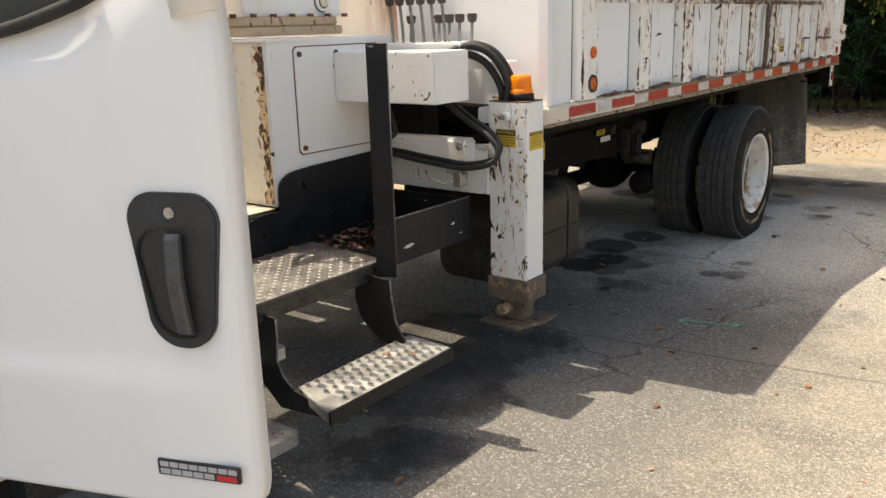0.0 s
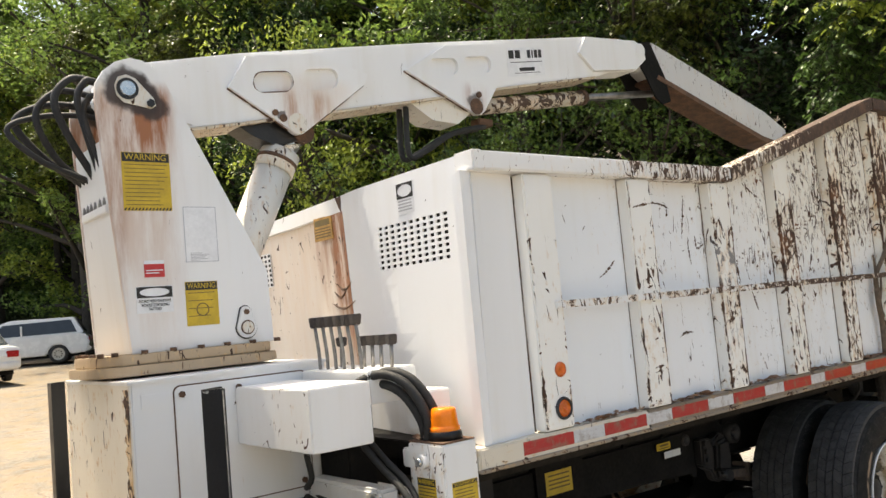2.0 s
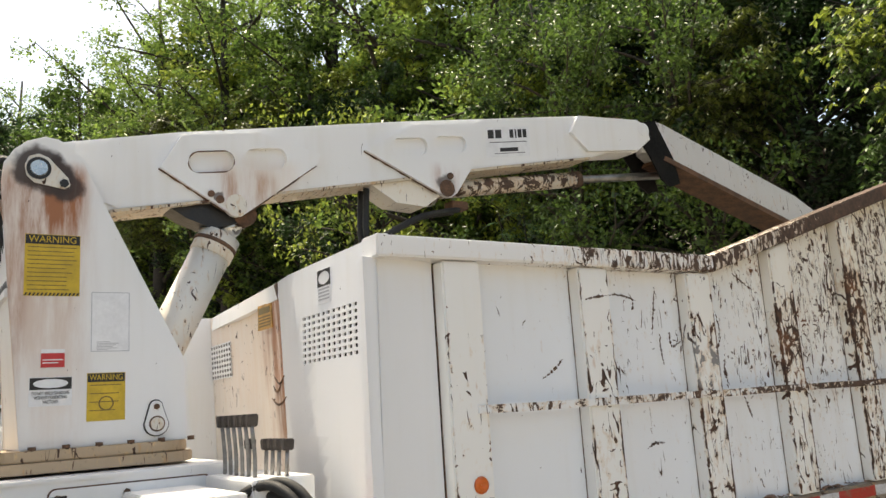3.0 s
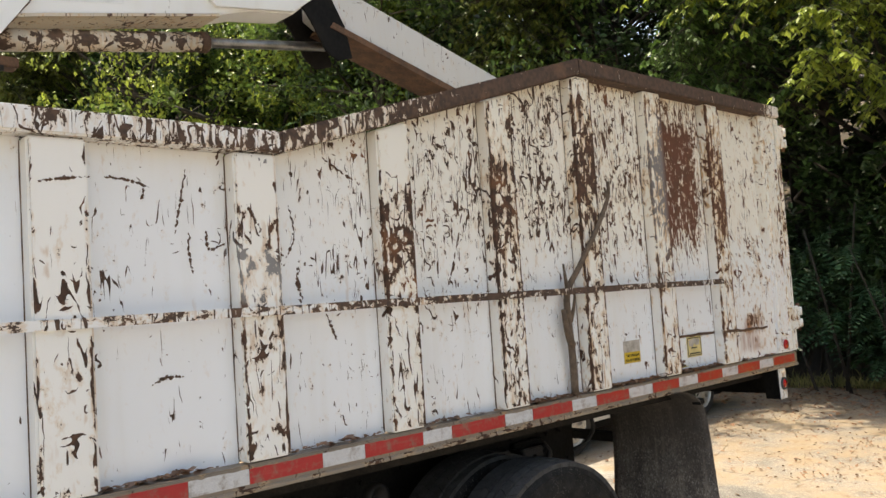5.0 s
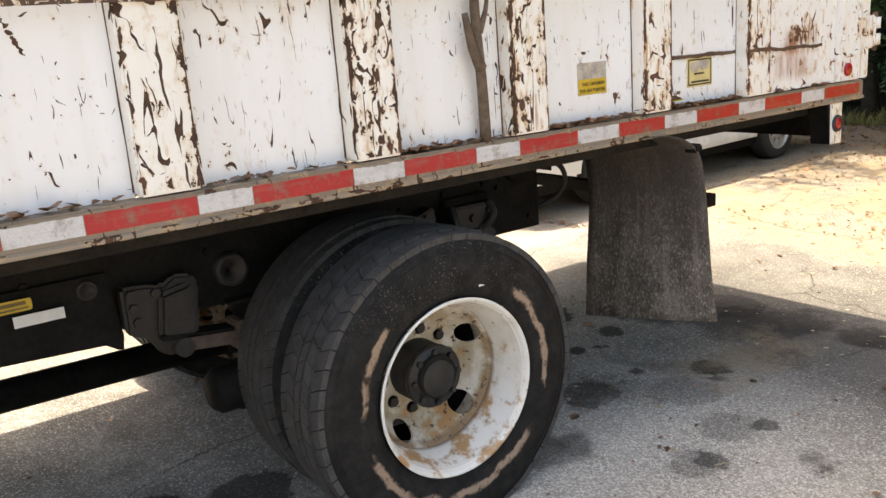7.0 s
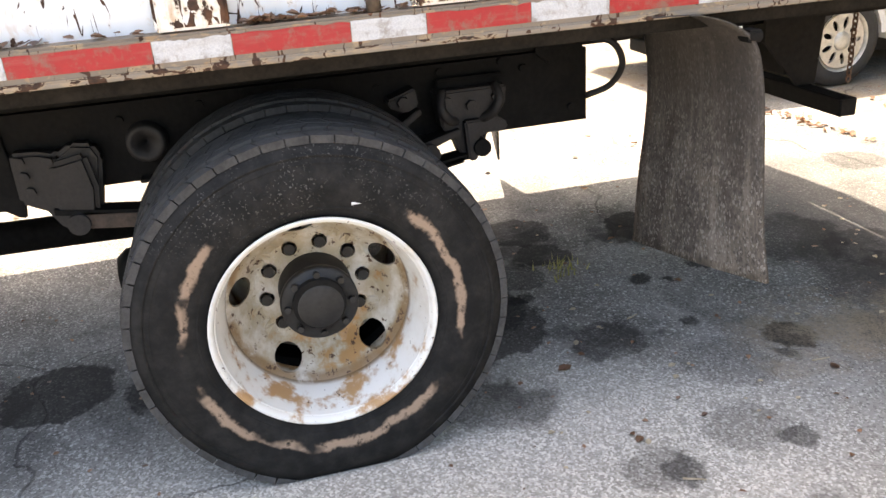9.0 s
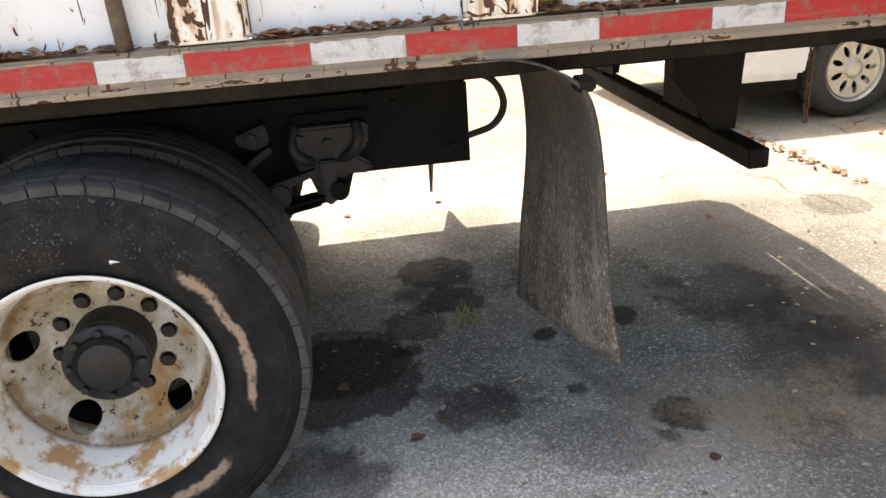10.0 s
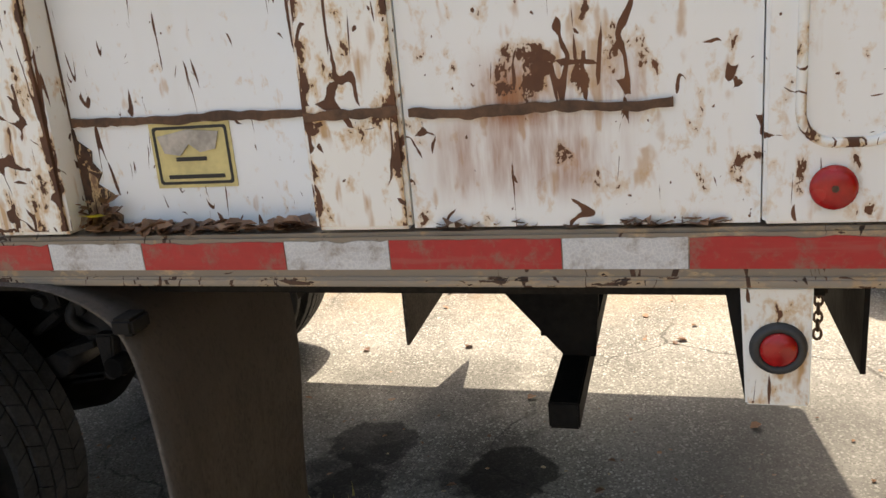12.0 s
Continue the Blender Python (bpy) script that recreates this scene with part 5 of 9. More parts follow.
part("air_line", tube(smooth_path([(-2.68, 7.50, 1.02), (-2.62, 7.60, 1.00), (-2.62, 7.645, 0.92), (-2.66, 7.62, 0.84), (-2.70, 7.54, 0.80)], 6), 0.012, 8), hose_rubber, chassis)
front_cast = part("spring_bracket", sheet([(5.622, 0.872), (5.70, 0.868), (5.754, 0.852), (5.80, 0.882), (5.865, 0.872), (5.885, 0.829), (5.872, 0.760), (5.862, 0.700), (5.848, 0.640), (5.815, 0.600), (5.765, 0.594), (5.722, 0.620), (5.690, 0.676), (5.619, 0.712)], "x", -2.69, -2.625, bev=0.012), cast_black, chassis, "greasy cast spring bracket")
part("bracket_web", sheet([(5.735, 0.835), (5.845, 0.855), (5.862, 0.74), (5.845, 0.645), (5.80, 0.607), (5.745, 0.625), (5.715, 0.70)], "x", -2.626, -2.585, bev=0.016), cast_black, front_cast)
part("spring_eye", cylinder((-2.70, 5.785, 0.640), (-2.560, 5.785, 0.640), 0.034, seg=18), cast_black, front_cast)
bolts([(-2.625, y, z) for y, z in ((5.650, 0.845), (5.653, 0.798), (5.660, 0.748), (5.73, 0.835))], (1, 0, 0), cast_black, front_cast, 0.017, 0.016)
part("spring_end", sheet([(5.80, 0.672), (5.95, 0.655), (6.14, 0.628), (6.14, 0.566), (5.95, 0.600), (5.80, 0.618)], "x", -2.66, -2.575, bev=0.006), spring_brown, chassis, "rusty stack of spring leaves")
part("spring_clip", box(-2.67, -2.560, 5.972, 6.008, 0.568, 0.680, 0.006), spring_brown, chassis)
part("frame_plate", sheet([(3.30, 0.725), (4.60, 0.715), (5.16, 0.702), (5.560, 0.680), (5.595, 0.655), (5.615, 0.650), (5.622, 0.70), (5.60, 0.926), (3.30, 0.926)], "x", -2.700, -2.676, bev=0.003), frame_black, chassis)
part("frame_plug", lathe([(0.0, 0.001), (0.004, 0.020), (0.014, 0.026), (0.014, 0.032), (0.0, 0.036)], 20, centre=(-2.676, 5.53, 0.882)), cast_black, chassis)
part("bump_stop", lathe([(0.0, 0.001), (0.03, 0.02), (0.05, 0.045), (0.05, 0.060), (0.0, 0.066)], 20, centre=(-2.70, 6.02, 0.845)), cast_black, chassis)
part("frame_ledge", box(-2.70, -2.64, 5.98, 6.16, 0.722, 0.732, 0.002), runner_dark, chassis)
pot = part("brake_chamber", lathe([(0.0, 0.001), (0.0, 0.06), (0.03, 0.085), (0.09, 0.085), (0.10, 0.092), (0.12, 0.092), (0.13, 0.085), (0.20, 0.08), (0.23, 0.05), (0.23, 0.001)], 24, centre=(-2.62, 5.86, 0.43), axis="y"), frame_black, chassis)
part("drive_shaft", cylinder((-3.165, 1.5, 0.50), (-3.165, 6.12, 0.42), 0.062, seg=20), frame_black, chassis)
part("axle_tube", cylinder((-4.3, 6.45, 0.485), (-2.03, 6.45, 0.485), 0.075, seg=18), frame_black, chassis)
part("differential", lathe([(-0.28, 0.06), (-0.22, 0.14), (-0.12, 0.21), (0.0, 0.235), (0.12, 0.21), (0.2, 0.12), (0.24, 0.07)], 24, centre=(-3.165, 6.45, 0.485), axis="y"), frame_black, chassis, soft=True)
lab = part("frame_label", box(-2.655, -2.653, 4.34, 4.53, 0.80, 0.915, 0), label_yellow, chassis, "yellow label on the black frame")
part("label_bracket", sheet([(4.28, 0.98), (4.62, 0.98), (4.62, 0.78), (4.28, 0.78)], "x", -2.70, -2.656), frame_black, chassis)
bars = bmesh.new()
for z in (0.895, 0.872, 0.852, 0.832):
    box(-2.653, -2.652, 4.36, 4.51, z - 0.004, z + 0.004, 0, bars)
part("print_bar", bars, ink_faded, lab)
lab = part("frame_label", sheet(rounded(5.235, 5.362, 0.866, 0.905, 0.008), "x", -2.655, -2.653), label_yellow, chassis, "small yellow label with dark print")
bars = bmesh.new()
box(-2.653, -2.652, 5.265, 5.345, 0.886, 0.898, 0, bars)
box(-2.653, -2.652, 5.26, 5.35, 0.873, 0.879, 0, bars)
part("print_bar", bars, ink_faded, lab)
part("frame_label", box(-2.655, -2.653, 5.30, 5.45, 0.815, 0.852, 0), label_white, chassis, "blank pale label")


hub_black = plain("hub_grease_black", (0.018, 0.017, 0.016), 0.50, 0.2, 0.5, 20, 90, 0.3)
def make_wheel(o, label):
    """A dished steel truck wheel with a worn tyre, its outer face at x = 0 and looking to +x, its centre at the thing's origin."""
    o = Vector(o)
    R = 0.520
    prof = [(-0.265, 0.300), (-0.280, 0.320), (-0.294, 0.385), (-0.288, 0.450), (-0.270, 0.494), (-0.245, 0.506), (-0.145, 0.510), (-0.045, 0.506), (-0.024, 0.496), (-0.006, 0.452), (0.005, 0.400), (0.001, 0.350), (-0.010, 0.318), (-0.022, 0.300)]

    def loaded(bm):
        """The tyre stands flat on the ground and bulges a little above it."""
        for v in bm.verts:
            deep = o.z - 0.4765 - v.co.z
            if deep > 0:
                v.co.z += deep
            near = max(0.0, 1 - abs(v.co.z - o.z + 0.4765) / 0.12)
            v.co.x += 0.014 * near * (1 if v.co.x - o.x > -0.14 else -1)
        return bm

    w = part("wheel", loaded(lathe(prof, 72, centre=o)), tyre_rubber, chassis, label, at=o)
    for r in (0.330, 0.446, 0.465):
        part("sidewall_ring", lathe([(0.0008 - abs(r - 0.39) * 0.12, r - 0.004), (0.004 - abs(r - 0.39) * 0.12, r), (0.0008 - abs(r - 0.39) * 0.12, r + 0.004)], 64, centre=o), tyre_rubber, w, at=o)
    tread = bmesh.new()
    n = 52
    ribs = [(-0.268, -0.220), (-0.212, -0.170), (-0.162, -0.128), (-0.120, -0.078), (-0.070, -0.020)]
    for i, (x0, x1) in enumerate(ribs):
        for k in range(n):
            a0 = math.tau * (k + 0.5 * (i % 2)) / n
            a1 = a0 + math.tau / n * 0.93
            skew = math.tau / n * (0.35 if i % 2 else -0.35)
            vs = []
            for r0, r1 in ((0.492, 0.492), (R if abs(i - 2) < 2 else R - 0.006, R if abs(i - 2) < 2 else R - 0.008 * (i == 4) - 0.006 * (i == 0))):
                for a, x, s, r in ((a0, x0, 0, r0), (a1, x0, 0, r0), (a1, x1, skew, r1), (a0, x1, skew, r1)):
                    vs.append(tread.verts.new(o + Vector((x, r * math.cos(a + s), r * math.sin(a + s)))))
            for f in ((4, 5, 6, 7), (0, 1, 5, 4), (1, 2, 6, 5), (2, 3, 7, 6), (3, 0, 4, 7)):
                tread.faces.new([vs[q] for q in f])
    bmesh.ops.recalc_face_normals(tread, faces=tread.faces)
    tagged(part("tread", loaded(tread), tread_rubber, w), kind="stuff")
    rim = part("rim", lathe([(-0.020, 0.285), (-0.012, 0.302), (-0.002, 0.305), (0.001, 0.300), (-0.006, 0.292), (-0.020, 0.287), (-0.045, 0.284), (-0.075, 0.276), (-0.115, 0.264), (-0.150, 0.258), (-0.175, 0.256), (-0.25, 0.262)], 64, centre=o), rim_paint, w)
    # dished disc with five hand holes and ten stud holes
    outer = circle(0, 0, 0.2565, 64)
    holes = [circle(0.217 * math.cos(a), 0.217 * math.sin(a), 0.043, 18, 0.031, a + math.pi / 2) for a in (radians(24 + 72 * k) for k in range(5))]
    holes += [circle(0.143 * math.cos(a), 0.143 * math.sin(a), 0.023, 14) for a in (radians(6 + 36 * k) for k in range(10))]
    holes.append(circle(0, 0, 0.088, 32))
    disc = sheet(outer, "x", -0.012, 0.0, holes)
    for _ in range(2):
        bmesh.ops.subdivide_edges(disc, edges=[e for e in disc.edges if e.calc_length() > 0.035], cuts=2)
        bmesh.ops.triangulate(disc, faces=[f for f in disc.faces if len(f.verts) > 4])
    for v in disc.verts:
        r = math.hypot(v.co.y, v.co.z)
        k = max(0.0, min(1.0, (r - 0.172) / 0.083))
        v.co.x += -0.262 + 0.104 * k ** 1.3
        v.co += o
    part("disc", disc, rim_paint, w)
    for k in range(10):
        a = radians(6 + 36 * k)
        c = o + Vector((-0.268, 0.143 * math.cos(a), 0.143 * math.sin(a)))
        part("stud", cylinder(c, c + Vector((0.020, 0, 0)), 0.0165, seg=8), hub_black, w)
    part("hub", lathe([(-0.28, 0.108), (-0.185, 0.106), (-0.180, 0.098), (-0.168, 0.097), (-0.165, 0.110), (-0.146, 0.110), (-0.142, 0.104), (-0.138, 0.074), (-0.122, 0.069), (-0.118, 0.060), (-0.116, 0.001)], 40, centre=o), hub_black, w, "black greasy hub")
    bolts([o + Vector((-0.143, 0.091 * math.cos(math.tau * k / 8), 0.091 * math.sin(math.tau * k / 8))) for k in range(8)], (1, 0, 0), hub_black, w, 0.010, 0.016, "hub_bolt")
    return w


WHEEL_Y, WHEEL_Z = 6.452, 0.477
outer_wheel = make_wheel((-1.910, WHEEL_Y, WHEEL_Z), "black worn tyre on a dished white rusty rim")
part("valve_weight", box(-1.916, -1.909, WHEEL_Y + 0.100, WHEEL_Y + 0.165, WHEEL_Z + 0.322, WHEEL_Z + 0.336, 0.004), label_white, outer_wheel)
TURN_ROUND = Matrix.Rotation(math.pi, 4, "Z")
home = Matrix.Translation(-world_at(chassis))
for x, y, flip in ((-2.55, WHEEL_Y, True), (-3.165 * 2 + 1.918, WHEEL_Y, True), (-3.165 * 2 + 2.55, WHEEL_Y, False), (-2.05, -0.9, False), (-4.28, -0.9, True)):
    copy_thing(outer_wheel, home @ Matrix.Translation((x, y, WHEEL_Z)) @ (TURN_ROUND if flip else Matrix.Identity(4)))
part("front_axle", box(-4.1, -2.25, -0.97, -0.83, 0.40, 0.52, 0.01), frame_black, chassis)

# ---- mud flaps ----
def flap(name, x0, x1, profile, low, label):
    """A rubber sheet that bends back from its top edge. profile: (y, z) from the top down at the outer edge x1; low: how much the inner side is shifted (dy, dz)."""
    th = thing(name, (x1, profile[0][0], profile[0][1]), label, "mud flap", "mud flaps")
    path = smooth_path([(0, y, z) for y, z in profile], 4)
    bm = bmesh.new()
    cols = 14
    grid = []
    n = len(path) - 1
    for i, p in enumerate(path):
        s = i / n
        row = []
        for c in range(cols + 1):
            u = c / cols
            bow = 0.012 * math.sin(math.pi * u) * s
            row.append(bm.verts.new((x1 + (x0 - x1) * u + 0.04 * (s - 0.3) * (1 - u), p.y + low[0] * u * s ** 3 - bow + 0.006 * noise.noise((u * 3, s * 4, x0)), p.z + low[1] * u * s)))
        grid.append(row)
    for a, b in zip(grid, grid[1:]):
        for c in range(cols):
            bm.faces.new((a[c], a[c + 1], b[c + 1], b[c])).smooth = True
    thicken(bm, (0, -0.012, 0))
    part("rubber_sheet", bm, flap_rubber, th)
    return th


near_flap = flap("mud_flap", -2.515, -1.905, [(7.40, 1.176), (7.520, 1.170), (7.612, 1.138), (7.676, 1.085), (7.706, 0.990), (7.722, 0.868), (7.728, 0.741), (7.735, 0.635), (7.748, 0.508), (7.770, 0.368)], (-0.115, -0.085), "muddy grey rubber mud flap hanging bent behind the wheels")
clip = part("clip", box(-1.96, -1.90, 7.655, 7.70, 1.085, 1.118, 0.006), frame_black, near_flap, "black bolt clip")
far = thing("mud_flap", (-3.8, 7.55, 1.16), "dark rubber mud flap torn off slantwise", "mud flap", "mud flaps")
far_bm = sheet([(-3.78, 1.168), (-4.38, 1.168), (-4.38, 0.45), (-3.78, 0.255)], "y", 7.545, 7.557)
for v in far_bm.verts:
    v.co.y += (-3.80 - v.co.x) * 0.20
part("rubber_sheet", far_bm, flap_rubber, far)

# ---- rear step bar, tail lamp, chain ----
bar = thing("rear_bumper_bar", (-3.165, 8.36, 0.69), "black square steel bar on hanging plates under the body", "bumper")
part("bar", box(-3.97, -2.36, 8.352, 8.420, 0.690, 0.753, 0.004), frame_black, bar)
for x, y in ((-2.62, 8.31), (-3.70, 8.31)):
    part("hanger_plate", sheet([(8.205, 1.166), (8.465, 1.166), (8.435, 0.752), (8.36, 0.752), (8.205, 0.93)], "x", x - 0.008, x + 0.008), frame_black, bar)
    part("hanger_web", box(x - 0.28 if x > -3 else x, x if x > -3 else x + 0.28, 8.302, 8.313, 0.80, 1.166, 0), frame_black, bar)
tail = thing("tail_lamp_box", (-1.95, 8.76, 1.17), "chipped white lamp box with a round red tail lamp", "tail lamp")
part("bracket", sheet([(8.712, 1.166), (8.812, 1.166), (8.812, 0.976), (8.722, 0.976)], "x", -2.05, -1.950, bev=0.003), paint_post, tail)
part("side_plate", sheet([(8.690, 1.166), (8.716, 1.166), (8.722, 0.976)], "x", -2.05, -1.955), frame_black, tail)
lamp = part("lens", lathe([(0.015, 0.0005), (0.014, 0.020), (0.009, 0.0265), (0.003, 0.027)], 28, centre=(-1.949, 8.766, 1.071)), lens_red, tail, "red lamp lens")
part("grommet", lathe([(0.003, 0.026), (0.010, 0.028), (0.010, 0.038), (0.0, 0.041)], 28, centre=(-1.9495, 8.766, 1.071)), black_plastic, lamp)
sides = thing("rear_corner_plate", (-2.2, 8.8, 1.16), "dark steel skirt plate at the rear corner", "skirt plate")
part("plate", sheet([(-2.052, 1.166), (-4.28, 1.166), (-4.28, 0.985), (-2.052, 0.985)], "y", 8.900, 8.908), frame_black, sides)


def chain(top, bottom, link=0.034, r=0.0042):
    th = thing("safety_chain", top, "rusty steel link chain hanging under the tail", "chain")
    a, b = Vector(top), Vector(bottom)
    n = int((a - b).length / (link * 0.74))
    for k in range(n):
        c = a.lerp(b, (k + 0.5) / n)
        pts = []
        for q in range(13):
            ang = math.tau * q / 12
            u, v = 0.011 * math.cos(ang), link / 2 * math.sin(ang)
            pts.append(c + (Vector((0, u, v)) if k % 2 else Vector((u, 0, v))))
        part("link", tube(pts, r, 6, caps=False), rust_steel, th)
    return th


chain((-3.117, 9.012, 1.262), (-3.117, 9.012, 0.60))

# ---- leaves caught on the ledge ----
def litter(name, count, place, label, size=(0.02, 0.05), material=None, seed=1):
    """Loose curled leaves as one heap; place(rnd) gives where each one lies and how it is turned."""
    rnd = random.Random(seed)
    vs, fs = [], []
    for _ in range(count):
        p, tilt = place(rnd)
        s = rnd.uniform(*size)
        m = Matrix.Translation(p) @ Euler((rnd.uniform(-tilt, tilt), rnd.uniform(-tilt, tilt), rnd.uniform(0, 6.28))).to_matrix().to_4x4()
        curl = rnd.uniform(0.1, 0.5) * s
        outline = [(-1, 0, 0), (-0.45, 0.42, curl), (0.25, 0.46, curl * 0.9), (1, 0, 0.1 * s), (0.25, -0.46, curl), (-0.45, -0.42, curl * 0.7)]
        k = len(vs)
        vs += [tuple(m @ Vector((u * s / 2 * 1.0, v * s / 2 * 1.5, w * 0.5))) for u, v, w in outline]
        vs.append(tuple(m @ Vector((0, 0, 0))))
        fs += [(k + i, k + (i + 1) % 6, k + 6) for i in range(6)]
    me = bpy.data.meshes.new(name)
    me.from_pydata(vs, [], fs)
    me.materials.append(material or dead_leaf)
    tagged(new(name, me), label, "leaf litter", kind="stuff")


def ledge(rnd):
    while True:
        y = rnd.uniform(3.8, 8.7)
        d = noise.noise((y * 2.1, 0, 5)) + 0.25 + (0.4 if y > 6.9 else 0) + (0.5 if 7.6 < y < 8.05 else 0)
        if rnd.random() < d and not any(p - 0.02 < y < p + POST_W + 0.02 for p in POSTS):
            return (rnd.uniform(-1.998, -1.952), y, 1.262 + rnd.random() ** 2 * 0.008), 0.28


litter("ledge_leaves", 640, ledge, "brown dead leaves and twigs lying on the ledge of the body", (0.016, 0.046), seed=3)
leaf_bright = leaf_material("fallen_yellow_leaf", (0.50, 0.40, 0.02), (0.70, 0.58, 0.03), 0.2)
litter("yellow_leaf", 1, lambda r: ((-1.960, 7.615, 1.290), 0.25), "yellow fallen leaf on the ledge", (0.07, 0.075), leaf_bright, seed=4)
litter("pale_leaf", 3, lambda r: ((-1.965, r.choice((6.99, 5.35, 4.75)), 1.270), 0.3), "pale curled leaf on the ledge", (0.05, 0.08), seed=6)
# rust eaten through the foot of one panel
rust_hole = white_paint("paint_eaten_rust", base=(0.20, 0.105, 0.058), chips=1.3, stain=1.0)
rg = random.Random(77)
left = [(7.570 + rg.uniform(-0.003, 0.006), 1.262 + 0.02 * k) for k in range(10)]
right = [(7.650 - 0.0065 * k + rg.uniform(-0.018, 0.012), 1.262 + 0.02 * k) for k in range(10)]
part("rust_patch", sheet(left[::-1] + right, "x", X_PANEL - 0.001, X_PANEL + 0.004), rust_hole, body, "flaking brown rust at the panel's foot")
litter("rust_flakes", 40, lambda r: ((-1.992 + r.random() * 0.02, r.uniform(7.57, 7.66), 1.268 + r.random() ** 2 * 0.05), 0.9), "flakes of rust and bark in the corner", (0.012, 0.03), seed=8)

# ---- loader crane ----
crane = thing("loader_crane", (-3.165, 2.75, 0.88), "white knuckle-boom loader crane with rust runs and warning labels", "loader crane")
base = part("base_box", box(-3.58, -2.75, 2.385, 3.20, 0.885, 1.598, 0.006), paint_base, crane)
part("end_sheet", box(-3.575, -2.755, 2.379, 2.387, 0.89, 1.59, 0.002), paint_base_rusty, base, "rust-eaten cream end of the box")
corner_rust = white_paint("paint_corner_rust", base=(0.70, 0.53, 0.34), chips=0.95, stain=1.0, turns=(70, 35, -60))
rr = random.Random(41)
edge_l = [(-2.800 + rr.uniform(-0.022, 0.018), 0.90 + 0.0225 * k) for k in range(31)]
part("rust_column", sheet(edge_l[::-1] + [(-2.756, 0.90), (-2.756, 1.575)], "y", 2.3765, 2.3795), corner_rust, base, "orange rust eaten into the box's corner")
part("lid_flange", box(-3.585, -2.742, 2.374, 3.21, 1.590, 1.604, 0.003), paint_base, base)
door = part("access_door", sheet(rounded(2.545, 3.10, 1.10, 1.565, 0.025), "x", -2.752, -2.744, bev=0.002), paint_base, base)
part("door_shadow_gap", sheet(rounded(2.540, 3.105, 1.095, 1.570, 0.027), "x", -2.752, -2.7475), rust_steel, door)
bolts([(-2.744, y, z) for y, z in ((2.572, 1.535), (2.80, 1.535), (2.572, 1.125), (3.06, 1.125))], (1, 0, 0), rust_steel, door, 0.013, 0.008)
part("data_plate", box(-2.751, -2.746, 2.42, 2.525, 1.50, 1.55, 0.001), paint_base, base)
plate = part("turntable", sheet(rounded(-3.42, -2.915, 2.315, 3.125, 0.16, 8), "z", 1.615, 1.655, bev=0.004), paint_turntable, crane)
part("turntable_top", sheet(rounded(-3.40, -2.935, 2.335, 3.105, 0.15, 8), "z", 1.657, 1.698, bev=0.004), paint_turntable, plate)
bolts([(x, 2.40 + 0.115 * k, 1.697) for k in range(7) for x in (-2.952, -3.38)] + [(x, 2.36, 1.697) for x in (-3.3, -3.2, -3.1, -3.0)], (0, 0, 1), rust_steel, plate, 0.015, 0.014)
cheek = [(2.475, 1.698), (3.087, 1.698), (3.078, 2.01), (2.705, 2.75), (2.678, 2.81), (2.635, 2.862), (2.585, 2.893), (2.535, 2.898), (2.475, 2.875), (2.428, 2.835), (2.395, 2.78), (2.388, 2.70)]
for x0, x1 in ((-3.000, -2.975), (-3.355, -3.330)):
    cheek_bm = sheet(cheek, "x", x0, x1, bev=0.003)
    for v in cheek_bm.verts:
        if x1 < -3.1:
            v.co.x -= max(0.0, 2.55 - v.co.z) * 0.135
    ch = part("column_cheek", cheek_bm, paint_crane, crane)
back = bmesh.new()
vs = [back.verts.new(p) for p in ((-2.985, 2.478, 1.70), (-3.465, 2.478, 1.70), (-3.352, 2.405, 2.55), (-2.985, 2.405, 2.55))]
back.faces.new(vs)
thicken(back, (0, 0.012, 0))
part("column_back", back, paint_boom, crane)
part("column_front", sheet([(-3.33, 1.70), (-3.0, 1.70), (-3.0, 1.95), (-3.33, 1.95)], "y", 3.05, 3.062), paint_crane, crane)
# pin with its keeper plate
pin = part("boom_pin", cylinder((-3.375, 2.515, 2.765), (-2.955, 2.515, 2.765), 0.030, seg=24), bright_steel, crane)
part("keeper", sheet(circle(2.515, 2.765, 0.044, 24), "x", -2.968, -2.962, [circle(2.515, 2.765, 0.032, 20)]), grease_black, pin, "greasy black collar")
part("keeper_arm", sheet([(2.465, 2.775), (2.480, 2.812), (2.515, 2.825), (2.550, 2.812), (2.622, 2.735), (2.630, 2.705), (2.608, 2.690), (2.50, 2.708), (2.472, 2.735)], "x", -2.975, -2.968, bev=0.002), paint_lift, pin)
bolts([(-2.968, 2.606, 2.712)], (1, 0, 0), grease_black, pin, 0.017, 0.012)


def pear(y0, z0, r0, y1, z1, r1, n=9):
    """The outline round a large circle below and a small one above."""
    return [(y0 + r0 * math.cos(a), z0 + r0 * math.sin(a)) for a in (math.pi * (1.0 + k / n) for k in range(n + 1))] + [(y1 + r1 * math.cos(a), z1 + r1 * math.sin(a)) for a in (math.pi * k / n for k in range(n + 1))]


part("grease_ring", sheet(pear(2.960, 1.766, 0.050, 2.958, 1.832, 0.029), "x", -2.9748, -2.9715), grease_black, crane, "dark grease squeezed out round the pin plate")
eye = part("cylinder_pin", sheet(pear(2.960, 1.766, 0.045, 2.958, 1.832, 0.024), "x", -2.9745, -2.960, bev=0.002), paint_crane, crane, "pear-shaped pin plate")
part("pin_ring", sheet(circle(2.960, 1.766, 0.031, 20), "x", -2.961, -2.9575), rust_steel, eye)
part("pin_head", cylinder((-2.962, 2.960, 1.766), (-2.952, 2.960, 1.766), 0.025, seg=20), paint_lift, eye)
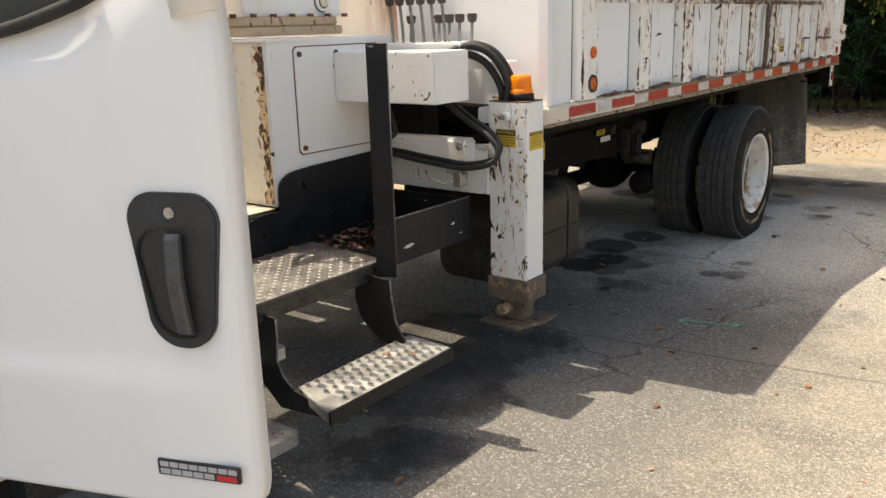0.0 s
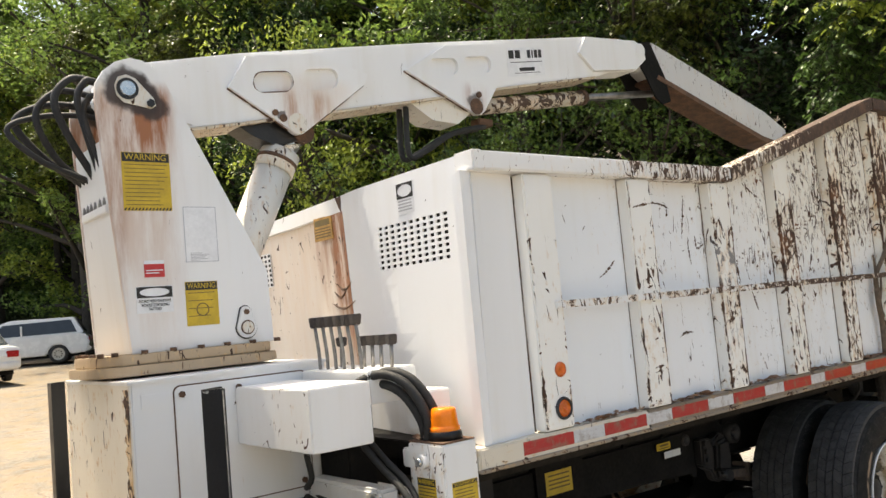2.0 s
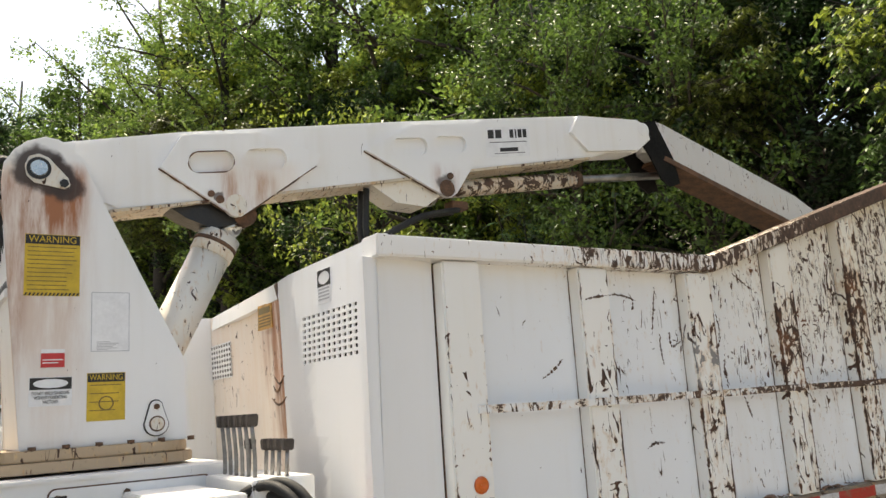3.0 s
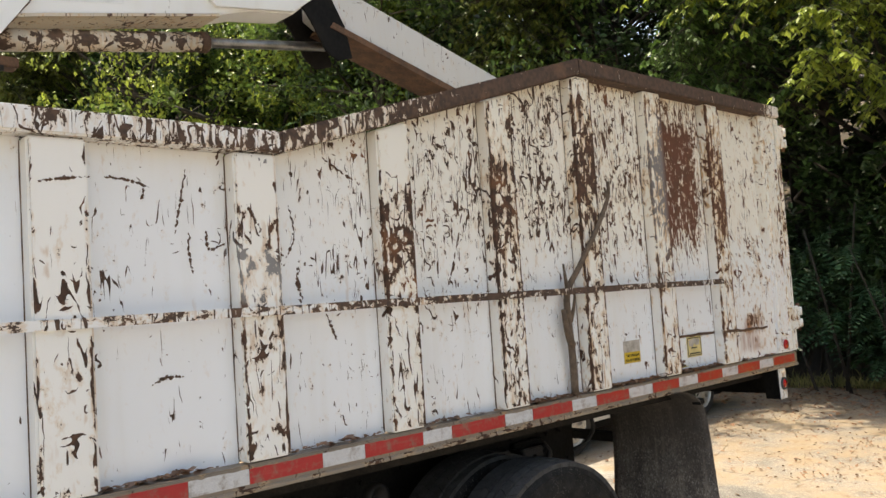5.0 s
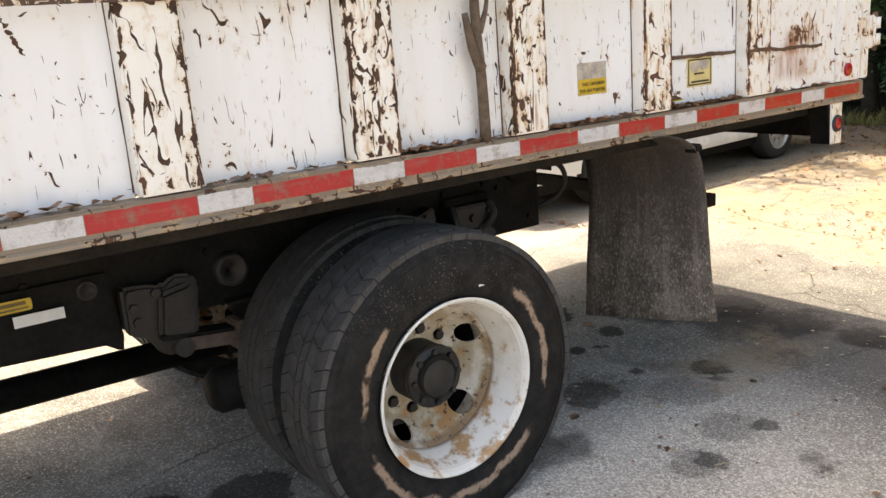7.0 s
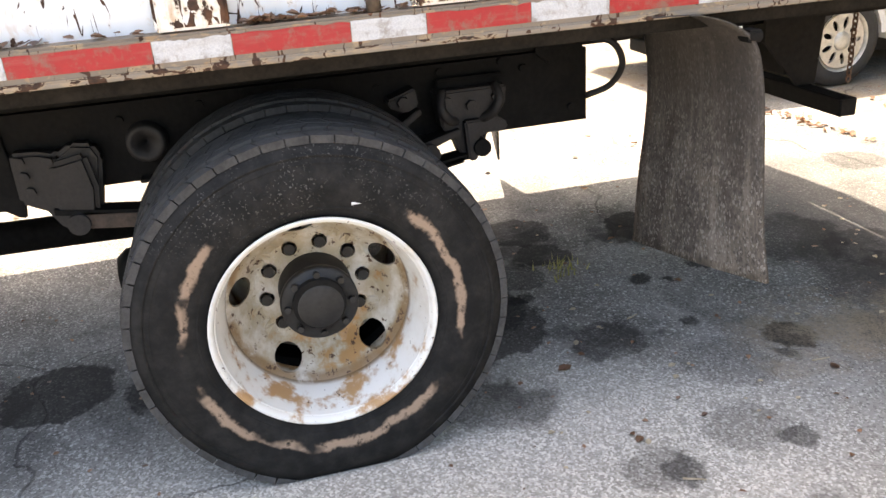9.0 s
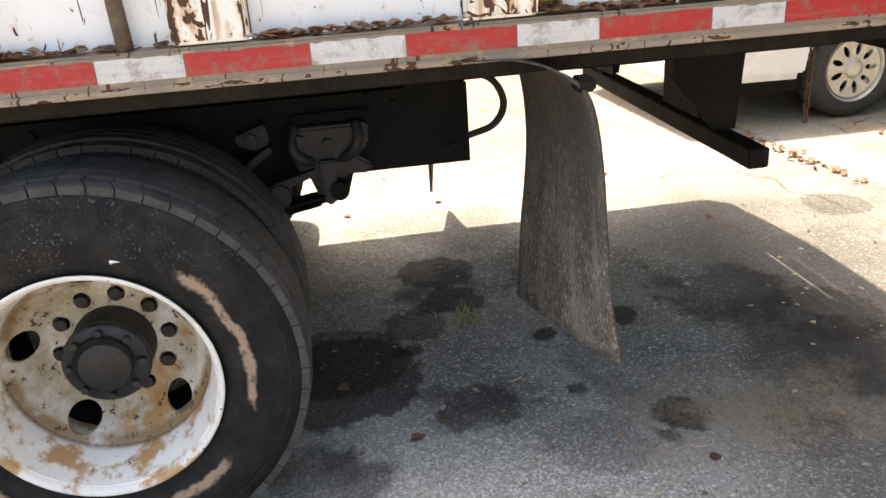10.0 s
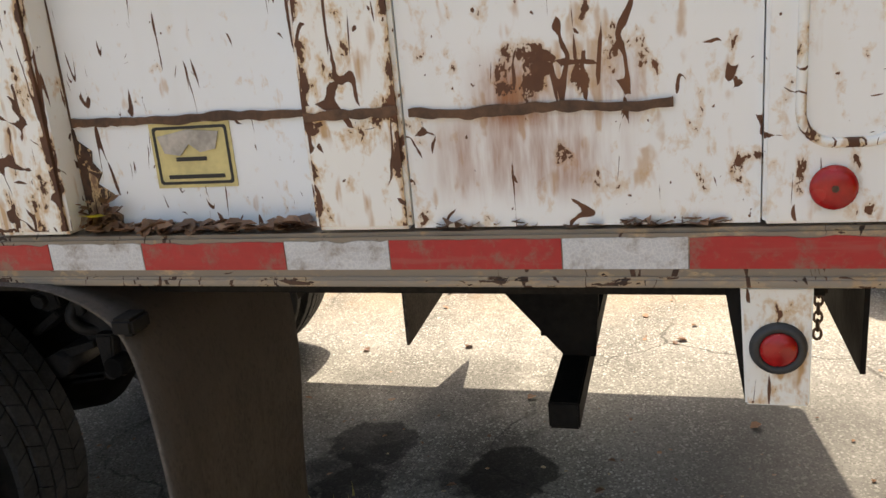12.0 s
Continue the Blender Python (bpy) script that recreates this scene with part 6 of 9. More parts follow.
part("pin_bolt", bolt((-2.960, 2.958, 1.832), (1, 0, 0), 0.012, 0.01), rust_steel, eye)


def warning_label(parent, y0, y1, z0, z1, x, lines, hatch=False, disc=False):
    lab = part("warning_label", box(x, x + 0.0015, y0, y1, z0, z1, 0), label_yellow, parent, "yellow warning label with black header and small print")
    h = (z1 - z0) * (0.16 if hatch else 0.19)
    part("header", box(x + 0.0015, x + 0.0022, y0 + 0.002, y1 - 0.002, z1 - h, z1 - 0.002, 0), ink, lab)
    lettering("WARNING", h * 0.95, label_yellow, lab, side_text((y0 + y1) / 2, z1 - h / 2 - 0.001, x + 0.0028), width=(y1 - y0) * 0.86)
    bars = bmesh.new()
    z = z1 - h - 0.012
    rnd = random.Random(int(y0 * 1000))
    for k in range(lines):
        dz = (z1 - h - z0 - 0.02) / lines
        box(x + 0.0015, x + 0.0021, y0 + 0.01, y1 - 0.01 - rnd.random() * (y1 - y0) * 0.2, z - 0.0016, z + 0.0016, 0, bars)
        z -= dz
    part("print_bar", bars, ink_faded, lab)
    if hatch:
        hb = bmesh.new()
        n = 14
        for k in range(n):
            a = y0 + (y1 - y0) * k / n
            w = (y1 - y0) / n
            sheet([(a, z0 + 0.001), (a + w * 0.5, z0 + 0.001), (a + w * 0.95, z0 + 0.012), (a + w * 0.45, z0 + 0.012)], "x", x + 0.0015, x + 0.0022, bm=hb)
        part("hatching", hb, ink, lab)
    if disc:
        part("emblem", sheet(circle((y0 + y1) / 2, z0 + (z1 - z0) * 0.36, 0.028, 20), "x", x + 0.0015, x + 0.002, [circle((y0 + y1) / 2, z0 + (z1 - z0) * 0.36, 0.023, 20)]), ink_faded, lab)
    return lab


XC = -2.9745
warning_label(crane, 2.475, 2.670, 2.268, 2.506, XC, 11, hatch=True)
warning_label(crane, 2.702, 2.842, 1.790, 1.972, XC, 4, disc=True)
lab = part("notice", box(XC, XC + 0.0012, 2.712, 2.858, 2.052, 2.288, 0), label_white, crane, "faded white notice sheet")
part("border", sheet(rounded(2.714, 2.856, 2.054, 2.286, 0.003), "x", XC + 0.0012, XC + 0.0017, [rounded(2.7165, 2.8535, 2.0565, 2.2835, 0.002)]), ink_grey, lab)
bars = bmesh.new()
for k, w in enumerate((0.5, 0.8, 0.7, 0.6, 0.75, 0.4)):
    box(XC + 0.0012, XC + 0.0018, 2.735, 2.735 + 0.10 * w, 2.09 - 0.006 * k, 2.0925 - 0.006 * k, 0, bars)
part("print_bar", bars, ink_grey, lab)
lab = part("notice", box(XC, XC + 0.0012, 2.540, 2.622, 1.998, 2.066, 0), label_red, crane, "small red and white notice")
bars = bmesh.new()
box(XC + 0.0012, XC + 0.0018, 2.54, 2.622, 2.051, 2.066, 0, bars)
box(XC + 0.0012, XC + 0.0018, 2.546, 2.616, 2.024, 2.028, 0, bars)
box(XC + 0.0012, XC + 0.0018, 2.546, 2.60, 2.013, 2.017, 0, bars)
part("print_bar", bars, label_white, lab)
lab = part("notice", box(XC, XC + 0.0012, 2.502, 2.650, 1.855, 1.962, 0), label_white, crane, "white notice with a black header and bold lines of print")
part("header", sheet(rounded(2.504, 2.648, 1.916, 1.960, 0.002), "x", XC + 0.0012, XC + 0.002, [circle(2.576, 1.938, 0.060, 28, 0.017)]), ink, lab)
for k, words in enumerate(("DO NOT WELD ON BOOMS", "WITHOUT CONTACTING", "FACTORY")):
    lettering(words, 0.017, ink, lab, side_text(2.576, 1.902 - 0.016 * k, XC + 0.0022), width=(0.128, 0.112, 0.052)[k])
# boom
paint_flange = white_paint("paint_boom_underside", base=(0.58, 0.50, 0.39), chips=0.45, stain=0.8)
boom_out = [(2.50, 2.70), (2.60, 2.62), (2.78, 2.640), (3.06, 2.690), (4.06, 2.885), (4.77, 3.035), (5.56, 3.185), (5.72, 3.235), (5.98, 3.27), (6.09, 3.36), (6.07, 3.45), (5.99, 3.480), (5.47, 3.438), (4.26, 3.236), (3.087, 3.022), (2.56, 2.905), (2.46, 2.84), (2.45, 2.76)]
boom = part("main_boom", sheet(boom_out, "x", -3.258, -3.075, bev=0.006), paint_boom, crane)
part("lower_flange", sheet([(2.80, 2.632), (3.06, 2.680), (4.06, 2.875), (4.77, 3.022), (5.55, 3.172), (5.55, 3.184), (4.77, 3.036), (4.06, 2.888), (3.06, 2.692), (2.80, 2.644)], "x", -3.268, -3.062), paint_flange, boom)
part("end_plate", sheet([(2.66, 2.70), (2.82, 2.66), (2.90, 2.80), (2.78, 2.93), (2.66, 2.92)], "x", -3.076, -3.066, bev=0.002), paint_boom, boom)
for side, xo in ((1, -3.075), (-1, -3.258)):
    x0, x1 = (xo - 0.001, xo + 0.024) if side > 0 else (xo - 0.024, xo + 0.001)
    slot = lambda cu, cv, w, h, sl: [(u, v + (u - cu) * sl) for u, v in rounded(cu - w, cu + w, cv - h, cv + h, h * 0.98, 6)]
    for outline, slots, pin_at, pin_r, bolt_at, edge in (
            ([(3.09, 3.000), (2.996, 2.845), (3.285, 2.674), (3.305, 2.656), (3.33, 2.650), (3.358, 2.656), (3.736, 2.936), (3.753, 2.990), (3.45, 3.060)], [(3.221, 2.893, 0.104, 0.049), (3.474, 2.934, 0.104, 0.052)], (3.331, 2.702), 0.050, (3.255, 2.722), ((2.996, 2.845), (3.285, 2.674), (3.375, 2.668), (3.736, 2.936))),
            ([(4.002, 3.040), (4.288, 3.212), (4.75, 3.285), (4.707, 3.097), (4.541, 2.866), (4.51, 2.842), (4.47, 2.838), (4.424, 2.859)], [(4.263, 3.090, 0.107, 0.048), (4.515, 3.132, 0.106, 0.048)], (4.477, 2.886), 0.046, (4.50, 2.955), ((4.002, 3.040), (4.424, 2.859), (4.541, 2.866), (4.707, 3.097)))):
        g = part("boom_gusset", sheet(outline, "x", x0, x1, [slot(*sl, 0.14) for sl in slots], bev=0.0), paint_boom, boom)
        worn_pin = pin_at[0] > 4
        part("gusset_pin", cylinder((x0 - 0.006, *pin_at), (x1 + 0.005, *pin_at), pin_r, seg=22), rust_steel if worn_pin else paint_lift, g)
        part("keeper_bolt", cylinder((x0 - 0.006, *bolt_at), (x1 + 0.010, *bolt_at), 0.018, seg=12), rust_steel, g)
        if not worn_pin:
            part("keeper_bolt", cylinder((x0 - 0.006, 3.215, 2.745), (x1 + 0.010, 3.215, 2.745), 0.015, seg=12), rust_steel, g)
        for cu, cv, w, h in slots[:0 if worn_pin else 1]:
            ring = [Vector((xo + 0.024 * side, u, v)) for u, v in slot(cu, cv, w, h, 0.14)]
            part("slot_rust", tube(ring + [ring[0]], [max(0.0006, 0.0018 + 0.0045 * noise.noise((k * 0.35, cu, 2))) for k in range(len(ring) + 1)], 5), rust_steel, g)
        for pts in (edge[:2], edge[2:]):
            a, b = Vector((xo + 0.003 * side, *pts[0])), Vector((xo + 0.003 * side, *pts[1]))
            part("weld_seam", tube([a.lerp(b, k / 14) for k in range(15)], [max(0.002, 0.006 + 0.006 * noise.noise((k * 0.9, pts[0][0], 1))) for k in range(15)], 5), rust_steel, g)
    part("boom_tip_plate", sheet([(5.40, 3.32), (5.47, 3.432), (5.98, 3.476), (6.065, 3.445), (6.085, 3.36), (5.97, 3.275), (5.72, 3.24), (5.53, 3.215)], "x", x0, x1, bev=0.002), paint_boom, boom)
ul = bmesh.new()
sheet([(4.033, 2.880), (4.30, 2.95), (4.47, 2.86), (4.36, 2.785), (4.186, 2.794), (4.10, 2.842)], "x", -3.245, -3.088, bm=ul)
part("under_lug", ul, paint_base_rusty, boom, "rust-stained lug under the boom")
part("boom_lug", sheet([(3.02, 2.70), (3.50, 2.78), (3.38, 2.64), (3.24, 2.60), (3.12, 2.64)], "x", -3.235, -3.10), grease_black, boom)
lab = part("maker_label", sheet([(4.770, 3.095), (5.085, 3.143), (5.095, 3.320), (4.780, 3.272)], "x", -3.0755, -3.0735), label_white, boom, "white maker's label with dark bars")
bars = bmesh.new()
# a worn name: six upright blocks, then a line and a small bar code
for y0, y1 in ((4.790, 4.832), (4.843, 4.886), (4.946, 4.974), (4.985, 4.996), (5.006, 5.034), (5.043, 5.070)):
    z0 = 3.207 + (y0 - 4.79) * 0.155
    sheet([(y0, z0), (y1, z0 + (y1 - y0) * 0.155), (y1, z0 + 0.050 + (y1 - y0) * 0.155), (y0, z0 + 0.050)], "x", -3.0735, -3.0728, bm=bars)
for y0, y1, z0, h in ((4.80, 5.07, 3.183, 0.004), (4.87, 5.00, 3.140, 0.022), (4.83, 5.05, 3.122, 0.003)):
    sheet([(y0, z0), (y1, z0 + (y1 - y0) * 0.155), (y1, z0 + h + (y1 - y0) * 0.155), (y0, z0 + h)], "x", -3.0735, -3.0728, bm=bars)
part("print_bar", bars, ink, lab)
# elbow and outer boom
elbow = part("elbow_pin", cylinder((-3.285, 6.03, 3.415), (-3.045, 6.03, 3.415), 0.045, seg=24), paint_boom, crane)
paint_outer = white_paint("paint_outer_boom", base=(0.60, 0.59, 0.57), chips=0.12, stain=0.3)
stick = part("outer_boom", sheet([(6.15, 3.31), (6.34, 3.20), (7.46, 2.925), (7.84, 2.870), (7.92, 2.93), (7.90, 3.005), (7.62, 3.125), (6.26, 3.495), (6.16, 3.505)], "x", -3.25, -3.08, bev=0.006), paint_outer, crane)
part("stick_flange", sheet([(6.20, 3.235), (7.50, 2.875), (7.86, 2.845), (7.86, 2.865), (7.50, 2.915), (6.22, 3.265)], "x", -3.275, -3.055), rust_steel, stick, "rusty underside flange")
for x0, x1 in ((-3.075, -3.062), (-3.268, -3.255)):
    part("knuckle_plate", sheet([(5.97, 3.46), (6.16, 3.50), (6.30, 3.26), (6.34, 3.09), (6.24, 3.06), (6.17, 3.10), (6.08, 3.25), (5.99, 3.36)], "x", x0, x1, bev=0.002), frame_black, stick, "dark greasy knuckle plate")
part("tip_pin", cylinder((-3.29, 7.87, 2.93), (-3.04, 7.87, 2.93), 0.03, seg=16), rust_steel, stick)
part("tip_link", box(-3.20, -3.13, 7.84, 7.90, 2.35, 2.93, 0.01), rust_steel, stick)
# cylinders
lift = part("lift_cylinder", tube([(-3.165, 2.88, 1.76), (-3.165, 3.245, 2.49)], 0.088, 28), paint_lift, crane)
part("gland", tube([(-3.165, 3.243, 2.486), (-3.165, 3.290, 2.580)], [0.095, 0.095], 28), paint_lift, lift)
part("gland_ring", tube([(-3.165, 3.262, 2.526), (-3.165, 3.270, 2.542)], 0.0985, 28), rust_steel, lift)
part("rod", tube([(-3.165, 3.285, 2.57), (-3.165, 3.39, 2.68)], 0.052, 24), bright_steel, lift)
part("rod_eye", cylinder((-3.24, 3.385, 2.675), (-3.09, 3.385, 2.675), 0.055, seg=20), rust_steel, lift)
second = part("stick_cylinder", tube([(-3.165, 4.48, 2.902), (-3.165, 5.49, 3.062)], 0.047, 24), paint_cylinder, crane, "cylinder with most of its paint rusted off")
part("gland", tube([(-3.165, 5.485, 3.061), (-3.165, 5.525, 3.067)], 0.051, 24), rust_steel, second)
part("rod", tube([(-3.165, 5.50, 3.063), (-3.165, 6.26, 3.165)], 0.025, 18), rod_steel, second)
part("port_block", box(-3.20, -3.12, 4.55, 4.66, 2.80, 2.845, 0.006), rust_steel, second)
for dx in (-0.03, 0.03):
    part("boom_hose", tube(smooth_path([(-3.165 + dx, 4.60, 2.80), (-3.15 + dx, 4.35, 2.74), (-3.13 + dx, 4.12, 2.62), (-3.14 + dx, 4.02, 2.60), (-3.15 + dx, 4.03, 2.86)], 6), 0.016, 8), hose_rubber, crane)
part("top_hose", tube(smooth_path([(-3.22, 5.85, 3.48), (-3.22, 5.95, 3.53), (-3.22, 6.08, 3.52), (-3.20, 6.14, 3.42)], 6), 0.012, 8), rust_steel, crane)
# bunch of hoses behind the column, each bent its own way
BENDS = ((-3.325, 0.26, 2.60, 2.76), (-3.275, 0.20, 2.58, 2.80), (-3.225, 0.30, 2.57, 2.70), (-3.170, 0.15, 2.64, 2.83), (-3.105, 0.075, 2.66, 2.81), (-3.050, 0.055, 2.62, 2.74))
for k, (x, reach, low, high) in enumerate(BENDS):
    side = 0.05 * math.sin(k * 2.3)
    pts = smooth_path([(x, 2.447, 2.335), (x - 0.005, 2.435, 2.42), (x + side * 0.5, 2.43 - reach * 0.60, low - 0.06), (x + side, 2.43 - reach, (low + high) / 2), (x + side, 2.43 - reach * 0.62, high), (x + side * 0.4, 2.42, high + 0.012), (x, 2.53, high - 0.02)], 7)
    part("hose", tube(pts, 0.0155 - 0.0015 * (k % 3), 10), hose_rubber, crane)
    fit_ob = part("fitting", cylinder((x, 2.436, 2.275), (x, 2.446, 2.385), 0.019, seg=8), bright_steel, crane)
    part("fitting_nut", cylinder((x, 2.438, 2.300), (x, 2.441, 2.328), 0.024, seg=6), lever_steel, fit_ob)
part("hose_block", box(-3.345, -3.01, 2.415, 2.45, 2.265, 2.30, 0.004), paint_base, crane)
# valve bank with its levers
bank = thing("valve_bank", (-2.5, 3.16, 1.3), "white control valve cover with a row of worn steel levers", "control levers")
part("cover", box(-2.74, -2.24, 3.08, 3.30, 1.44, 1.565, 0.006), paint_base, bank)
part("side_box", box(-2.238, -2.10, 3.235, 3.345, 1.33, 1.475, 0.006), paint_base, bank)
part("side_shelf", box(-2.238, -2.06, 3.20, 3.345, 1.195, 1.265, 0.006), paint_base, bank)
part("mount", box(-2.745, -2.52, 3.14, 3.27, 1.08, 1.42, 0.006), frame_black, bank)
for k in range(6):
    x = -2.69 + 0.0625 * k
    lv = part("lever", tube(smooth_path([(x + 0.012, 3.135, 1.56), (x + 0.006, 3.137, 1.64), (x, 3.13, 1.745)], 3), 0.0075, 8), lever_steel, bank)
    part("knob", sheet([(x - 0.010, 1.735), (x + 0.010, 1.735), (x + 0.019, 1.770), (x + 0.019, 1.779), (x - 0.019, 1.779), (x - 0.019, 1.770)], "y", 3.112, 3.150, bev=0.004), knob_black, lv)
for k, x in enumerate((-2.63, -2.46, -2.40, -2.34, -2.27)):
    lv = part("lever", tube([(x, 3.21, 1.56), (x, 3.215, 1.66)], 0.0075, 8), lever_steel, bank)
    part("knob", sheet([(x - 0.012, 1.65), (x + 0.012, 1.65), (x + 0.018, 1.680), (x + 0.018, 1.689), (x - 0.018, 1.689), (x - 0.018, 1.680)], "y", 3.197, 3.235, bev=0.004), knob_black, lv)
for k, (dx, dy, dz) in enumerate(((0.0, 0.0, 0.0), (-0.005, 0.042, 0.006), (-0.050, 0.01, -0.036))):
    pts = [(-2.36, 3.050, 1.45), (-2.30, 3.062, 1.515), (-2.222, 3.12, 1.547), (-2.140, 3.165, 1.512), (-2.085, 3.20, 1.42), (-2.075, 3.21, 1.34), (-2.11, 3.20, 1.22)]
    part("hose", tube(smooth_path([(x + dx * (1 - k * 0.1), y + dy, z + dz) for x, y, z in pts], 6), 0.0175, 10), hose_rubber, bank)

# ---- outrigger ----
rig = thing("outrigger", (-2.1, 3.2, 0.27), "white chipped outrigger leg with a rusty foot, raised off the ground", "outrigger")
part("upper_box", box(-2.745, -2.165, 2.785, 3.035, 1.315, 1.535, 0.005), paint_base, rig)
part("cross_beam", box(-2.78, -2.155, 3.16, 3.34, 0.865, 1.075, 0.006), paint_leg, rig)
part("far_beam", box(-4.20, -3.55, 3.16, 3.34, 0.865, 1.075, 0.006), paint_leg, rig)
ocy = part("beam_arm", box(-2.74, -2.215, 3.072, 3.158, 1.020, 1.132, 0.012), paint_leg, rig)
part("arm_cap", box(-2.30, -2.222, 3.064, 3.073, 1.035, 1.118, 0.004), paint_base_rusty, ocy, "pale scuffed end plate")
part("pin", cylinder((-2.245, 3.06, 1.100), (-2.245, 3.17, 1.100), 0.020, seg=14), bright_steel, ocy)
leg = part("leg", box(-2.158, -1.955, 3.172, 3.328, 0.465, 1.296, 0.006), paint_leg, rig)
sleeve = part("sleeve", box(-2.168, -1.945, 3.162, 3.338, 0.36, 0.468, 0.004), foot_steel, leg, "rusty scraped lower sleeve")
part("foot_stem", box(-2.12, -1.99, 3.195, 3.305, 0.2565, 0.359, 0.006), foot_steel, leg)
part("foot_pin", cylinder((-2.07, 3.12, 0.318), (-2.07, 3.36, 0.318), 0.028, seg=14), foot_steel, leg)
part("foot_plate", sheet([(-2.184, 3.11), (-1.96, 3.10), (-1.90, 3.26), (-1.905, 3.38), (-2.184, 3.39)], "z", 0.244, 0.256, bev=0.003), foot_steel, leg)
part("top_cap", box(-2.155, -1.958, 3.175, 3.325, 1.296, 1.302, 0.001), rust_steel, leg)
lug = part("leg_lug", cylinder((-2.06, 3.150, 1.235), (-2.06, 3.173, 1.235), 0.026, seg=6), paint_leg, leg)
part("lug_bolt", bolt((-2.06, 3.150, 1.235), (0, -1, 0), 0.016, 0.014), bright_steel, lug)


def small_warning_front(parent, x0, x1, z0, z1, y):
    lab = part("warning_label", box(x0, x1, y - 0.0015, y, z0, z1, 0), label_yellow, parent, "small yellow warning label")
    h = (z1 - z0) * 0.34
    part("header", box(x0 + 0.001, x1 - 0.001, y - 0.0022, y - 0.0015, z1 - h, z1 - 0.001, 0), ink, lab)
    lettering("WARNING", h * 0.9, label_yellow, lab, front_text((x0 + x1) / 2, z1 - h / 2, y - 0.0027), width=(x1 - x0) * 0.86)
    bars = bmesh.new()
    for k in range(4):
        z = z1 - h - 0.009 - 0.012 * k
        box(x0 + 0.006, x1 - 0.006 - 0.02 * (k == 3), y - 0.0021, y - 0.0015, z - 0.0022, z + 0.0022, 0, bars)
    part("print_bar", bars, ink_faded, lab)


small_warning_front(leg, -2.115, -2.01, 1.095, 1.175, 3.172)
warning_label(leg, 3.20, 3.315, 1.080, 1.162, -1.955, 4)
beacon = thing("amber_beacon", (-2.03, 3.25, 1.30), "orange warning beacon on a dark base, on the outrigger leg", "beacon")
part("base", lathe([(0.0, 0.001), (0.0, 0.062), (0.028, 0.060), (0.032, 0.055)], 32, centre=(-2.03, 3.25, 1.302), axis="z"), step_black, beacon)
part("lens", lathe([(0.028, 0.053), (0.045, 0.056), (0.047, 0.050), (0.052, 0.050), (0.090, 0.047), (0.108, 0.044), (0.113, 0.036), (0.114, 0.001)], 32, centre=(-2.03, 3.25, 1.302), axis="z"), beacon_amber, beacon)
litter("cap_leaves", 9, lambda r: ((r.uniform(-2.14, -2.08), r.uniform(3.19, 3.31), 1.308), 0.4), "curled dry leaves on the leg's top", (0.03, 0.05), seed=9)
loop = [(-2.345, 3.05, 1.335), (-2.328, 3.08, 1.296), (-2.221, 3.09, 1.217), (-2.105, 3.09, 1.153), (-2.052, 3.09, 1.087), (-2.085, 3.07, 1.030), (-2.205, 3.04, 1.006), (-2.34, 3.03, 1.016), (-2.511, 3.04, 1.030), (-2.735, 3.06, 1.056)]
for dx, dy, dz, r in ((0.0, 0.0, 0.0, 0.0135), (-0.004, 0.028, 0.016, 0.0115)):
    part("hose", tube(smooth_path([(x + dx, y + dy, z + dz) for x, y, z in loop], 6), r, 9), hose_rubber, rig)
part("hose", tube(smooth_path([(-2.70, 3.05, 1.10), (-2.62, 3.0, 1.12), (-2.575, 3.0, 1.16), (-2.60, 3.0, 1.24), (-2.64, 3.02, 1.31)], 6), 0.012, 8), hose_rubber, rig)
ties = bmesh.new()
tube([(-2.40, 3.00, 0.985), (-2.37, 2.99, 0.95), (-2.29, 3.0, 0.93), (-2.26, 3.04, 0.95), (-2.30, 3.03, 0.985)], 0.005, 6, ties)
box(-2.27, -2.215, 3.03, 3.09, 0.915, 0.985, 0.008, ties)
part("hose_clamp", ties, bright_steel, rig)

# ---- side platform, steps, tray ----
plat = thing("side_platform", (-2.5, 2.1, 0.62), "black steel step platform with chequer plate and a grab post", "steps")
part("deck_plate", sheet([(-2.735, 1.90), (-2.245, 1.785), (-2.245, 2.505), (-2.735, 2.56)], "z", 0.688, 0.696), tread_steel, plat, "worn chequer plate")
part("front_skirt", box(-2.253, -2.243, 1.785, 2.505, 0.620, 0.694, 0.006), skirt_steel, plat)
dm = bmesh.new()
for i in range(23):
    for j in range(17):
        y, x = 1.80 + 0.031 * i, -2.26 - 0.029 * j
        if not (x > -2.735 and y > 1.79 - (x + 2.245) * 0.235 + 0.01 and y < 2.50):
            continue
        a = 0.62 if (i + j) % 2 else -0.62
        u, v = Vector((math.cos(a), math.sin(a), 0)) * 0.012, Vector((-math.sin(a), math.cos(a), 0)) * 0.0040
        c = Vector((x, y, 0.696))
        ring = [dm.verts.new(c + p) for p in (u, v, -u, -v)]
        top = dm.verts.new(c + Vector((0, 0, 0.0028)))
        for k in range(4):
            dm.faces.new((ring[k], ring[(k + 1) % 4], top))
tagged(part("tread_pattern", dm, tread_steel, plat), kind="stuff")
sk = bmesh.new()
